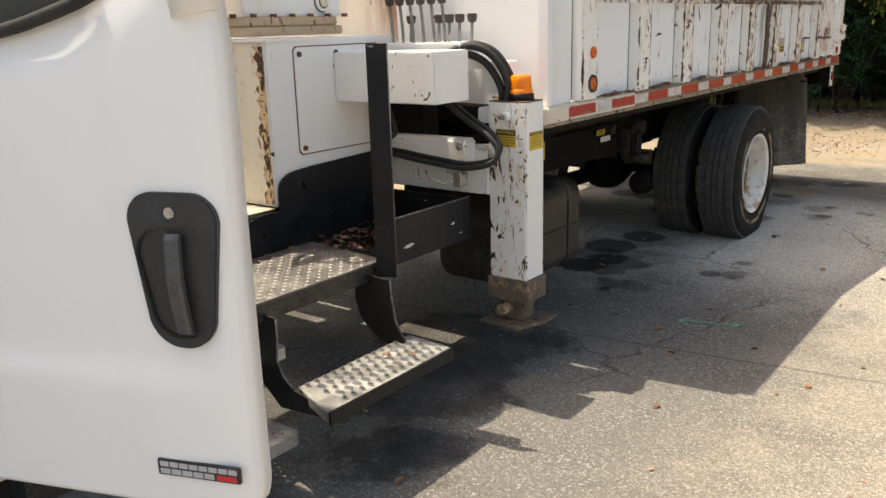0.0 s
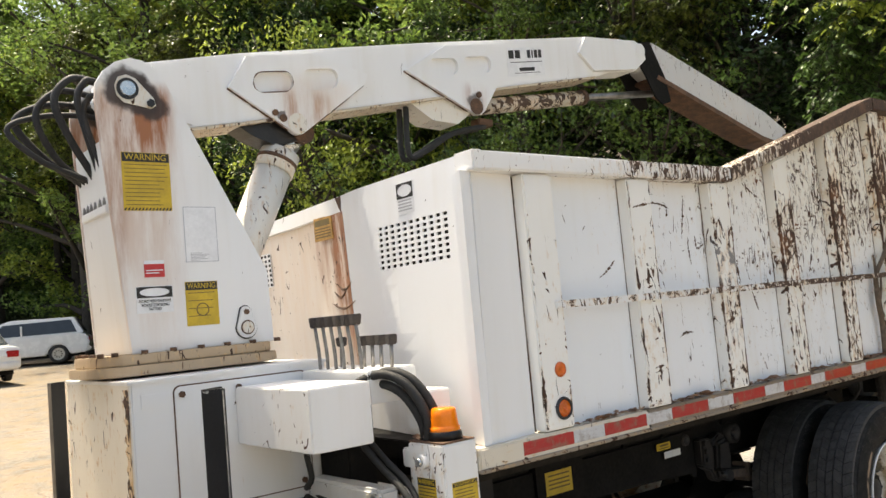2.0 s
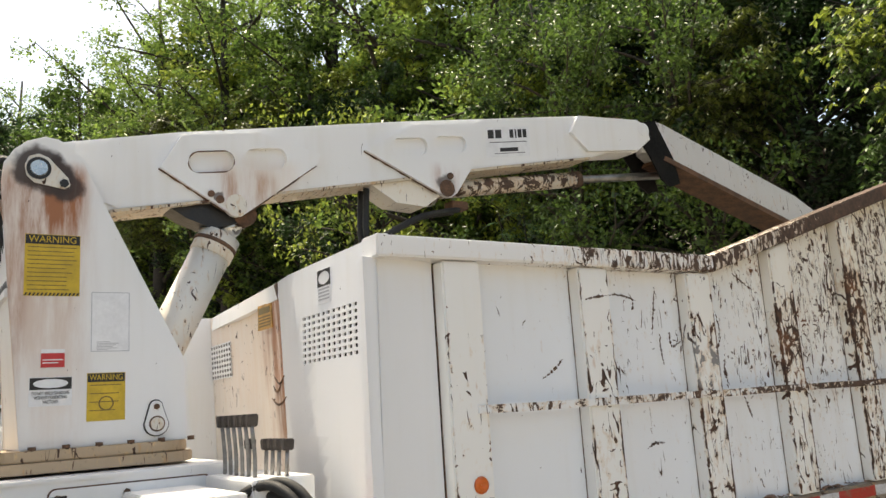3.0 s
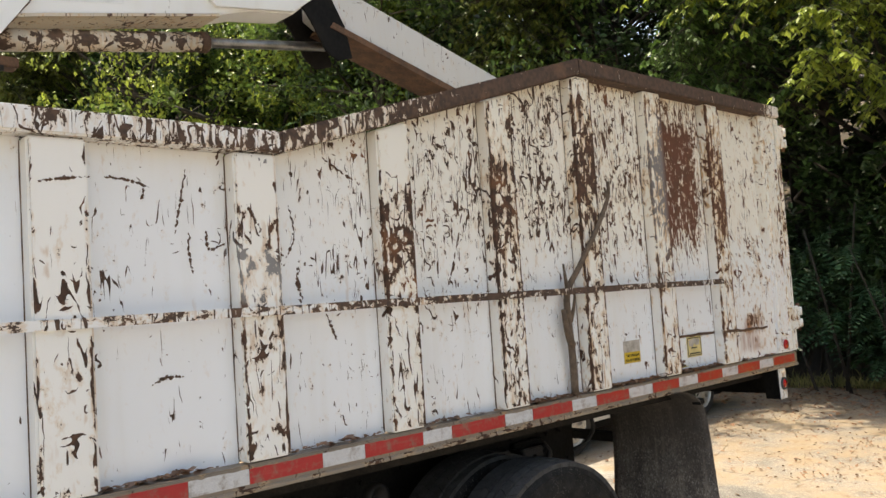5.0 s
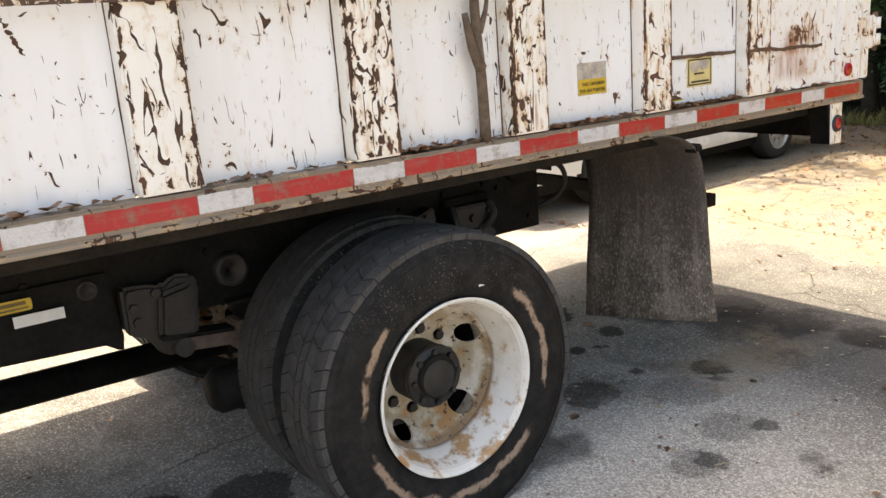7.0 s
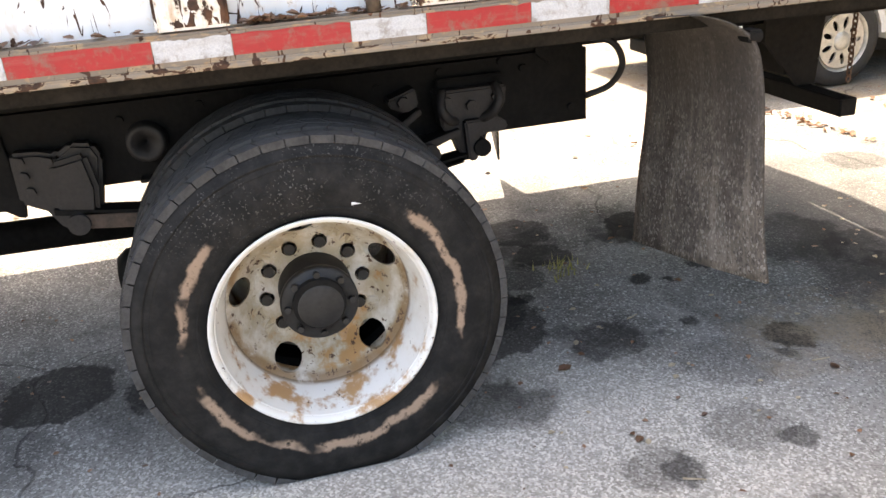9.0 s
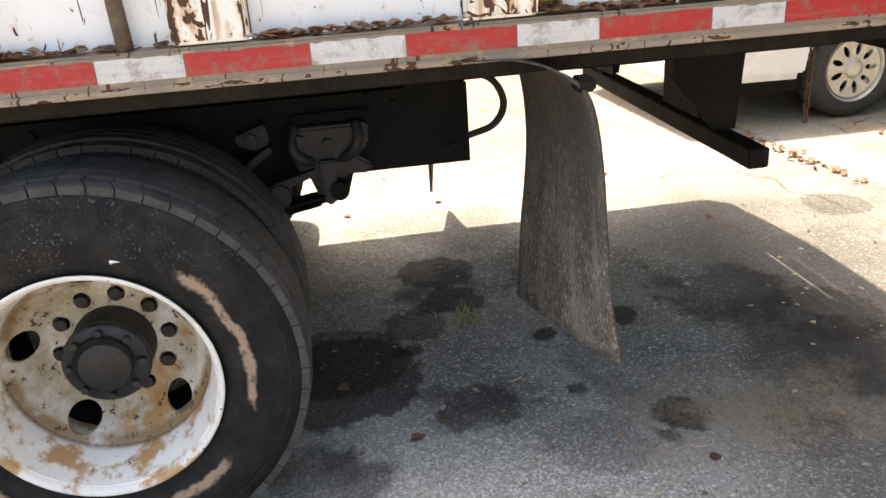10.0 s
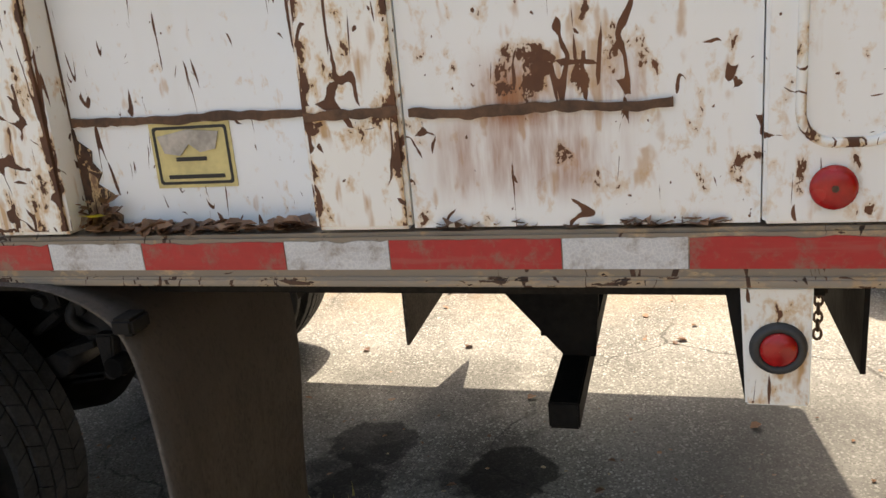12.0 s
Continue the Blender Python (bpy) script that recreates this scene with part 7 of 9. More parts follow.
for i in range(23):
    for j in range(3):
        a = 0.62 if (i + j) % 2 else -0.62
        y, z = 1.80 + 0.031 * i, 0.632 + 0.022 * j
        u, v = Vector((0, math.cos(a), math.sin(a))) * 0.011, Vector((0, -math.sin(a), math.cos(a))) * 0.004
        c = Vector((-2.2430, y, z))
        ring = [sk.verts.new(c + p) for p in (u, v, -u, -v)]
        top = sk.verts.new(c + Vector((0.0026, 0, 0)))
        for k in range(4):
            sk.faces.new((ring[k], ring[(k + 1) % 4], top))
tagged(part("skirt_pattern", sk, skirt_steel, plat), kind="stuff")
part("inner_floor", box(-2.735, -2.25, 2.506, 3.12, 0.66, 0.672, 0), step_black, plat)
back_sheet = sheet([(3.15, 0.66), (3.15, 1.06), (2.60, 1.042), (2.50, 1.035), (2.455, 1.028), (2.42, 1.012), (2.398, 0.99), (2.387, 0.955), (2.385, 0.872), (1.05, 0.872), (1.05, 0.66)], "x", -2.742, -2.732, bev=0.0)
part("back_sheet", back_sheet, step_black, plat)
bolts([(-2.732, y, z) for y, z in ((1.98, 0.80), (2.16, 0.81), (2.50, 0.79), (2.70, 0.80), (2.82, 0.81), (2.92, 0.82), (2.55, 0.97), (2.30, 0.79), (3.0, 0.81))], (1, 0, 0), step_black, plat, 0.020, 0.014)
post = part("grab_post", sheet([(-2.225, 2.435), (-2.150, 2.475), (-2.156, 2.487), (-2.222, 2.452), (-2.262, 2.525), (-2.274, 2.518)], "z", 0.640, 1.578, bev=0.0015), step_black, plat, "black angle-iron post")
tray = part("tray_front", box(-2.243, -2.233, 2.50, 3.125, 0.655, 0.856, 0.003), step_black, plat)
part("tray_end", box(-2.735, -2.235, 3.113, 3.123, 0.66, 0.850, 0.002), step_black, plat)
part("far_post", sheet([(-4.18, 2.44), (-4.11, 2.44), (-4.11, 2.452), (-4.168, 2.452), (-4.168, 2.52), (-4.18, 2.52)], "z", 0.64, 1.578, bev=0.0015), step_black, plat, "black angle-iron post on the far side")
part("far_deck", box(-4.10, -3.595, 1.80, 3.1, 0.66, 0.696, 0.003), step_black, plat)
for y, outline in ((2.415, [(-2.60, 0.66), (-2.137, 0.645), (-2.135, 0.58), (-2.116, 0.47), (-2.074, 0.404), (-2.06, 0.372), (-2.184, 0.369), (-2.245, 0.405), (-2.305, 0.458), (-2.328, 0.53), (-2.330, 0.62), (-2.60, 0.62)]),
                   (1.845, [(-2.60, 0.66), (-2.186, 0.645), (-2.186, 0.567), (-2.196, 0.477), (-2.165, 0.42), (-2.117, 0.386), (-1.897, 0.345), (-1.897, 0.325), (-2.187, 0.30), (-2.27, 0.37), (-2.296, 0.46), (-2.300, 0.62), (-2.60, 0.62)])):
    part("hanging_bracket", sheet(outline, "y", y - 0.006, y + 0.006, bev=0.0), step_black, plat)
    edge = [(-2.137, y, 0.64), (-2.134, y, 0.58), (-2.115, y, 0.47), (-2.074, y, 0.406)] if y > 2 else [(-2.186, y, 0.64), (-2.185, y, 0.567), (-2.195, y, 0.477), (-2.163, y, 0.42), (-2.117, y, 0.388)]
    part("worn_edge", tube(edge, 0.0055, 5), worn_edge_grey, plat, "pale worn edge")
part("worn_edge", tube([(-2.238, 2.51, 0.8565), (-2.238, 3.12, 0.8565)], 0.0042, 5), worn_edge_grey, plat, "pale worn edge")
part("worn_edge", tube([(-2.150, 2.4765, 0.645), (-2.150, 2.4765, 1.572)], 0.0028, 4), worn_edge_grey, plat, "pale worn edge")
for y, z, ly, h in ((2.66, 0.722, 0.075, 0.010), (2.98, 0.755, 0.030, 0.007), (2.56, 0.690, 0.03, 0.004), (3.04, 0.700, 0.02, 0.004)):
    n = 12
    yy = [y - ly / 2 + ly * k / n for k in range(n + 1)]
    hi = [z + 0.10 * (q - y) + h * math.sin(math.pi * k / n) * (0.6 + 0.6 * abs(noise.noise((q * 80, 1, z)))) for k, q in enumerate(yy)]
    lo = [z + 0.10 * (q - y) - h * math.sin(math.pi * k / n) * (0.6 + 0.6 * abs(noise.noise((q * 80, 5, z)))) - 0.0006 for k, q in enumerate(yy)]
    part("scuff", sheet(list(zip(yy, lo)) + list(zip(yy[::-1], hi[::-1])), "x", -2.2332, -2.2322), scuff_white, tray, "white scrape mark")
low = part("lower_step", sheet([(-2.125, 1.872), (-1.885, 1.78), (-1.880, 2.14), (-1.893, 2.49), (-2.125, 2.505)], "z", 0.345, 0.384, bev=0.002), grip_steel, plat, "galvanised grip-strut step")
gp, pits = bmesh.new(), bmesh.new()
for i in range(13):
    for j in range(5):
        y, x = 1.90 + 0.045 * i + (0.022 if j % 2 else 0), -2.10 + 0.046 * j
        if y > 2.47:
            continue
        c = Vector((x, y, 0.3835))
        n = 10
        turn = 0.35 if j % 2 else -0.35
        ring = lambda a, b, up: [c + Vector((a * math.cos(math.tau * k / n) * math.cos(turn) - b * math.sin(math.tau * k / n) * math.sin(turn), a * math.cos(math.tau * k / n) * math.sin(turn) + b * math.sin(math.tau * k / n) * math.cos(turn), up)) for k in range(n)]
        r0, r1 = [gp.verts.new(p) for p in ring(0.021, 0.011, 0)], [gp.verts.new(p) for p in ring(0.017, 0.0075, 0.008)]
        r2 = [gp.verts.new(p) for p in ring(0.0145, 0.0055, 0.003)]
        for a, b in ((r0, r1), (r1, r2)):
            for k in range(n):
                gp.faces.new((a[k], a[(k + 1) % n], b[(k + 1) % n], b[k]))
        pits.faces.new([pits.verts.new(p) for p in ring(0.0145, 0.0055, 0.003)])
part("grip_hole", pits, frame_black, low)
part("grip_teeth", gp, grip_steel, low)
part("step_edge", box(-1.884, -1.874, 1.785, 2.49, 0.335, 0.386, 0.002), step_black, low)
gr = bmesh.new()
for k in range(26):
    y = 1.90 + 0.0185 * k
    for s in (1, -1):
        pts = [(-2.745 - 0.03 * q, y + (0.0045 if (q % 2) * s > 0 or (q % 2 == 0 and s < 0) else -0.0045) * 1.0, 0.884) for q in range(28)]
        tube(pts, 0.0034, 4, gr, caps=False)
part("walk_grating", gr, beige_steel, plat, "expanded metal walkway")
part("walk_frame", box(-3.585, -2.744, 1.86, 1.90, 0.84, 0.884, 0.003), step_black, plat)
litter("tray_leaves", 170, lambda r: ((-2.72 + 0.36 * r.random() ** 2.0, r.uniform(2.50, 3.09), 0.677 + r.random() ** 2 * 0.035), 0.5), "dry brown leaves gathered in the tray", (0.018, 0.042), seed=11)
litter("deck_leaves", 10, lambda r: ((r.choice((-2.72, -2.70, -2.66)), r.uniform(2.1, 2.55), 0.701), 0.4), "dry leaves along the back of the step platform", (0.02, 0.042), seed=12)
litter("step_leaves", 4, lambda r: ((r.uniform(-2.08, -1.92), r.uniform(1.95, 2.4), 0.397), 0.2), "single dry leaves on the steps", (0.018, 0.035), seed=13)

# ---- fuel tank ----
tank = thing("side_tank", (-2.4, 3.8, 0.35), "black painted side tank with a strap under the body", "tank")
tk = sheet(rounded(-2.66, -2.13, 0.335, 0.815, 0.09, 6), "y", 3.42, 4.02, bev=0.008)
part("shell", tk, tank_black, tank)
for y in (3.55, 3.88):
    ring = rounded(-2.666, -2.124, 0.329, 0.821, 0.095, 6)
    part("strap", sheet(ring, "y", y, y + 0.04, [rounded(-2.658, -2.132, 0.337, 0.813, 0.088, 6)]), tank_black, tank)
part("crease", box(-2.131, -2.124, 3.43, 4.01, 0.568, 0.578, 0.002), step_black, tank)
part("tank_bracket", box(-2.70, -2.60, 3.50, 3.95, 0.78, 0.98, 0.004), step_black, tank)

# ---- cab with its door open ----
cab = thing("truck_cab", (-3.165, 0.6, 0.95), "white truck cab, seen at its rear corner with the door open", "truck cab")
part("rear_wall", box(-4.22, -2.12, 1.55, 1.70, 1.02, 2.75, 0.04), paint_cab, cab)
pil = part("door_pillar", sheet([(-2.14, 1.02), (-2.10, 1.02), (-2.10, 2.10), (-2.18, 2.70), (-2.30, 2.70), (-2.22, 2.10)], "y", 1.36, 1.685, bev=0.012), paint_cab, cab)
part("pillar_base", sheet(rounded(1.36, 1.688, 1.005, 1.20, 0.06, 6), "x", -2.16, -2.092, bev=0.008), paint_cab, cab)
part("floor_pan", box(-4.22, -2.14, -1.2, 1.56, 1.00, 1.05, 0.01), paint_cab, cab)
part("roof", box(-4.20, -2.14, -0.3, 1.70, 2.70, 2.80, 0.04), paint_cab, cab)
part("far_side", box(-4.25, -4.20, -1.2, 1.70, 1.00, 2.75, 0.02), paint_cab, cab)
wind = bmesh.new()
wind.faces.new([wind.verts.new(p) for p in ((-4.15, -0.62, 1.70), (-2.18, -0.62, 1.70), (-2.24, -0.26, 2.72), (-4.10, -0.26, 2.72))])
thicken(wind, (0, 0.01, 0))
part("windscreen", wind, car_glass, cab)
part("cowl", box(-4.20, -2.14, -0.70, -0.28, 1.66, 1.705, 0.01), paint_cab, cab)
part("dash", box(-4.20, -2.2, -1.05, -0.55, 1.05, 1.75, 0.06), black_plastic, cab)
part("nose", sheet([(-1.2, 0.75), (-0.5, 0.75), (-0.45, 1.02), (0.10, 1.02), (0.05, 1.72), (-0.6, 1.70), (-2.1, 1.45), (-2.3, 1.2), (-2.3, 0.55), (-1.6, 0.55), (-1.45, 0.95), (-1.25, 1.02)], "x", -4.20, -2.13, bev=0.03), paint_cab, cab)
part("seat", box(-2.95, -2.40, 0.55, 1.15, 1.30, 1.48, 0.05), black_plastic, cab)
part("seat_back", box(-2.95, -2.40, 1.15, 1.30, 1.40, 2.15, 0.05), black_plastic, cab)
striker = part("striker", box(-2.110, -2.078, 1.40, 1.425, 1.545, 1.60, 0.004), bright_steel, cab, "steel door striker")
lab = part("pillar_label", box(-2.0918, -2.0905, 1.452, 1.522, 1.158, 1.205, 0), label_red, cab, "small red and white label")
bars = bmesh.new()
for z in (1.162, 1.168, 1.196):
    box(-2.0905, -2.0898, 1.455, 1.519, z - 0.0012, z + 0.0012, 0, bars)
part("print_bar", bars, label_white, lab)
part("drain_plug", lathe([(0.0, 0.001), (0.003, 0.006), (0.0, 0.008)], 14, centre=(-2.0918, 1.63, 1.045)), ink_grey, cab)
seal = tube(smooth_path([(-2.20, 1.40, 2.6), (-2.12, 1.375, 2.1), (-2.098, 1.368, 1.6), (-2.10, 1.375, 1.15), (-2.12, 1.33, 1.06)], 6), 0.012, 8)
part("door_seal", seal, hose_rubber, cab)
part("seam", tube([(-2.0905, 1.575, 1.06), (-2.094, 1.575, 1.6), (-2.094, 1.575, 2.05)], 0.004, 6), paint_cab, cab)

# the open door: its own frame of reference has u along the door towards its rear edge, w up, n out of its outer skin
DOOR_EDGE, DOOR_U = Vector((-0.961, 0.759, 0.0)), Vector((0.935, 0.355, 0.0)).normalized()
DOOR_N = Vector((DOOR_U.y, -DOOR_U.x, 0.0))


def door_point(u, w, n):
    """u: metres back from the rear edge."""
    return DOOR_EDGE - DOOR_U * u + DOOR_N * n + Vector((0, 0, w))


def door_skin_n(u, w):
    """The crown and crease of the outer skin."""
    n = -0.010 * math.exp(-((u / 0.012) ** 2)) - 0.02 * (w - 1.25) ** 2
    crease = 1.108 + 0.05 * math.exp(-((u / 0.06) ** 2))
    n += 0.010 / (1 + math.exp((w - crease) * 120)) * (1 - math.exp(-((u / 0.05) ** 2)))
    # the skin rolls in towards the window opening
    sill = 1.60 + 0.10 * math.exp(-(((u - 0.10) / 0.10) ** 2)) if u > 0.10 else 1.75
    n -= 0.016 / (1 + math.exp((sill - w) * 70))
    return n


def door_edge_u(w):
    """The rear edge leans a little and rounds off below."""
    low = max(0.0, 0.92 - w)
    return 0.020 + max(0.0, (w - 1.60) * 0.10) + low ** 2 * 4


dbm = bmesh.new()
us = [0, 0.006, 0.015, 0.03] + [0.06 + 0.05 * k for k in range(23)]
ws = [0.874, 0.880] + [0.89 + 0.015 * k for k in range(55)]
grid = [[dbm.verts.new(door_point(u + door_edge_u(w), w, door_skin_n(u, w))) for u in us] for w in ws]
for a, b in zip(grid, grid[1:]):
    for k in range(len(us) - 1):
        dbm.faces.new((a[k], b[k], b[k + 1], a[k + 1])).smooth = True
bmesh.ops.recalc_face_normals(dbm, faces=dbm.faces)
thicken(dbm, -DOOR_N * 0.05)
cab_door = part("door", dbm, paint_cab, cab, "white open cab door")
# window frame above the skin
frame_bm = bmesh.new()
for (u0, w0), (u1, w1) in (((0.05, 1.66), (0.18, 2.45)), ((0.18, 2.45), (0.95, 2.45)), ((0.95, 2.45), (1.14, 1.66))):
    tube([door_point(u0, w0, -0.02), door_point(u1, w1, -0.02)], 0.035, 10, frame_bm)
part("window_frame", frame_bm, paint_cab, cab_door)
gasket_pts = [door_point(u, w, -0.004) for u, w in ((1.16, 1.60), (0.80, 1.605), (0.55, 1.62), (0.374, 1.647), (0.30, 1.664), (0.235, 1.683), (0.205, 1.695))]
part("window_gasket", tube(smooth_path(gasket_pts, 4), 0.011, 8), hose_rubber, cab_door)
glass = bmesh.new()
gv = [glass.verts.new(door_point(u, w, -0.010)) for u, w in ((1.16, 1.60), (0.80, 1.605), (0.55, 1.62), (0.374, 1.647), (0.235, 1.683), (0.235, 1.76), (1.16, 1.76))]
glass.faces.new(gv)
thicken(glass, -DOOR_N * 0.004)
part("window_glass", glass, car_glass, cab_door)


def door_sheet(outline, n0, n1, holes=(), bev=0.0):
    bm = sheet(outline, "y", 0.0, 1.0, holes)
    for v in bm.verts:
        v.co = door_point(v.co.x, v.co.z, (n0 if v.co.y < 0.5 else n1))
    bmesh.ops.recalc_face_normals(bm, faces=bm.faces)
    if bev:
        sharp = [e for e in bm.edges if len(e.link_faces) == 2 and e.calc_face_angle(0) > 0.6]
        bmesh.ops.bevel(bm, geom=sharp, offset=bev, segments=2, affect="EDGES", clamp_overlap=True)
    return bm


def egg(cu, cw, w_top, w_low, h, r, n=7):
    """Rounded plate, broad above and narrow below."""
    pts = []
    for su, sw, a0 in ((1, 1, 0), (-1, 1, 90), (-1, -1, 180), (1, -1, 270)):
        half = w_top if sw > 0 else w_low
        rr = r if sw > 0 else min(half * 0.95, r * 2.2)
        for k in range(n + 1):
            a = radians(a0 + 90 * k / n)
            pts.append((cu + su * (half - rr) + rr * math.cos(a), cw + sw * (h - rr) + rr * math.sin(a)))
    return pts


HU, HW = 0.111, 1.2825
handle = part("door_handle", door_sheet(egg(HU, HW, 0.078, 0.060, 0.1235, 0.045), -0.004, 0.009, [egg(HU, HW - 0.018, 0.066, 0.050, 0.088, 0.045)], bev=0.002), black_plastic, cab_door, "black plastic door handle")
part("recess", door_sheet(egg(HU, HW - 0.018, 0.0655, 0.0495, 0.0875, 0.045), 0.0005, 0.0025), black_plastic, handle)
bar_bm = bmesh.new()
prof = [(HW + 0.062, 0.009), (HW + 0.054, 0.017), (HW, 0.024), (HW - 0.05, 0.022), (HW - 0.094, 0.016), (HW - 0.099, 0.008)]
rows_ = []
for i, (w, n) in enumerate(prof):
    du = 0.002 * i * -1
    rows_.append([bar_bm.verts.new(door_point(HU + du + s * 0.0130, w, n + d)) for s, d in ((-1, -0.009), (-1, 0), (-0.6, 0.004), (0.6, 0.004), (1, 0), (1, -0.009))])
for a, b in zip(rows_, rows_[1:]):
    for k in range(6):
        bar_bm.faces.new((a[k], a[(k + 1) % 6], b[(k + 1) % 6], b[k]))
bar_bm.faces.new(rows_[0])
bar_bm.faces.new(rows_[-1])
bmesh.ops.recalc_face_normals(bar_bm, faces=bar_bm.faces)
part("grip", bar_bm, weathered_plastic, handle, "weathered grey pull grip")
part("lock", tube([door_point(HU, HW + 0.0935, 0.008), door_point(HU, HW + 0.0935, 0.0115)], 0.0085, 16), bright_steel, handle, "steel key lock")
badge = part("badge", door_sheet(rounded(0.034, 0.186, 0.933, 0.961, 0.002), 0.006, 0.013, bev=0.0008), black_plastic, cab_door, "dark maker's badge with pale bars and a red mark")
for u0, u1, w0, w1, n in ((0.038, 0.182, 0.9490, 0.9580, 8), (0.080, 0.182, 0.9360, 0.9455, 5)):
    for k in range(n):
        a, c = u0 + (u1 - u0) * k / n + 0.001, u0 + (u1 - u0) * (k + 1) / n - 0.0015
        part("print_bar", door_sheet([(a, w0), (c, w0), (c, w1), (a, w1)], 0.013, 0.0138), ink_grey, badge)
part("red_mark", door_sheet([(0.040, 0.936), (0.076, 0.936), (0.076, 0.9455), (0.040, 0.9455)], 0.013, 0.0138), label_red, badge)

# ---- cab steps ----
cstep = thing("cab_steps", (-2.4, 1.2, 0.2), "beige perforated cab steps beside a black tool box", "steps")


def pierced_step(name, x0, x1, y0, y1, z, mat, parent):
    holes = []
    ny, nx = int((y1 - y0) / 0.030), int((x1 - x0) / 0.034)
    for i in range(ny):
        for j in range(nx):
            holes.append(circle(x0 + 0.028 + 0.034 * j, y0 + 0.022 + 0.030 * i + (0.015 if j % 2 else 0), 0.0055, 6))
    holes = [h for h in holes if max(v for _, v in h) < y1 - 0.01 and max(u for u, _ in h) < x1 - 0.01]
    s = part(name, sheet(rounded(x0, x1, y0, y1, 0.02, 4), "z", z - 0.003, z, holes), mat, parent)
    part("rim", sheet(rounded(x0 - 0.004, x1 + 0.006, y0 - 0.004, y1 + 0.006, 0.024, 4), "z", z - 0.045, z + 0.001, [rounded(x0 + 0.002, x1 - 0.002, y0 + 0.002, y1 - 0.002, 0.019, 4)]), mat, s)


pierced_step("upper_step", -2.70, -2.330, 0.85, 2.005, 0.452, beige_steel, cstep)
pierced_step("lower_step", -2.36, -2.06, 0.85, 1.80, 0.255, grip_steel, cstep)
part("step_bracket", box(-2.66, -2.40, 0.95, 1.0, 0.22, 0.41, 0.005), step_black, cstep)
part("step_bracket", box(-2.66, -2.40, 1.70, 1.75, 0.22, 0.41, 0.005), step_black, cstep)
mat_box = thing("battery_box", (-2.75, 1.2, 0.5), "black ribbed tread step over a battery box beside the cab", "battery box")
part("shell", box(-2.98, -2.62, 0.6, 1.70, 0.52, 0.634, 0.02), step_black, mat_box)
TREAD = [(-2.728, 0.66), (-2.32, 0.66), (-2.295, 0.70), (-2.295, 1.665), (-2.315, 1.710), (-2.365, 1.742), (-2.56, 1.815), (-2.728, 1.878)]
tread = part("tread_plate", sheet(TREAD, "z", 0.636, 0.672, bev=0.004), black_plastic, mat_box)
inner = [(-2.51 + (u + 2.51) * 0.93, 1.25 + (v - 1.25) * 0.965) for u, v in TREAD]
part("raised_rim", sheet(TREAD, "z", 0.6725, 0.688, [inner]), black_plastic, tread)
for k in range(22):
    y = 0.69 + 0.050 * k
    part("tread_rib", tube([(-2.705, y + 0.035, 0.674), (-2.33, y - 0.045, 0.674)], 0.0045, 5), black_plastic, tread)

# ---- trees ----
def leaf_cloud(rnd, centres, per, size, droop, vs, fs, shape=((-1, 0, 0), (0.05, 0.42, 0.06), (1, 0, -0.08), (0.05, -0.42, 0.06))):
    """Adds small folded leaves round each centre (x, y, z, radius)."""
    for cx, cy, cz, cr in centres:
        for _ in range(per):
            d = Vector((rnd.gauss(0, 1), rnd.gauss(0, 1), rnd.gauss(0, 0.7)))
            d = d.normalized() * cr * rnd.random() ** 0.45
            p = Vector((cx, cy, cz)) + d
            e = Euler((rnd.gauss(0, 0.6), rnd.gauss(droop, 0.5), rnd.uniform(0, 6.283)))
            s = size * rnd.uniform(0.6, 1.25)
            m = e.to_matrix()
            k = len(vs)
            for u, v, w in shape:
                q = p + m @ Vector((u * s / 2, v * s / 2 * 1.3, w * s))
                vs.append((q.x, q.y, q.z))
            fs.append((k, k + 1, k + 2))
            fs.append((k, k + 2, k + 3))


def mesh_of(name, vs, fs, material):
    me = bpy.data.meshes.new(name)
    me.from_pydata(vs, [], fs)
    me.materials.append(material)
    return me


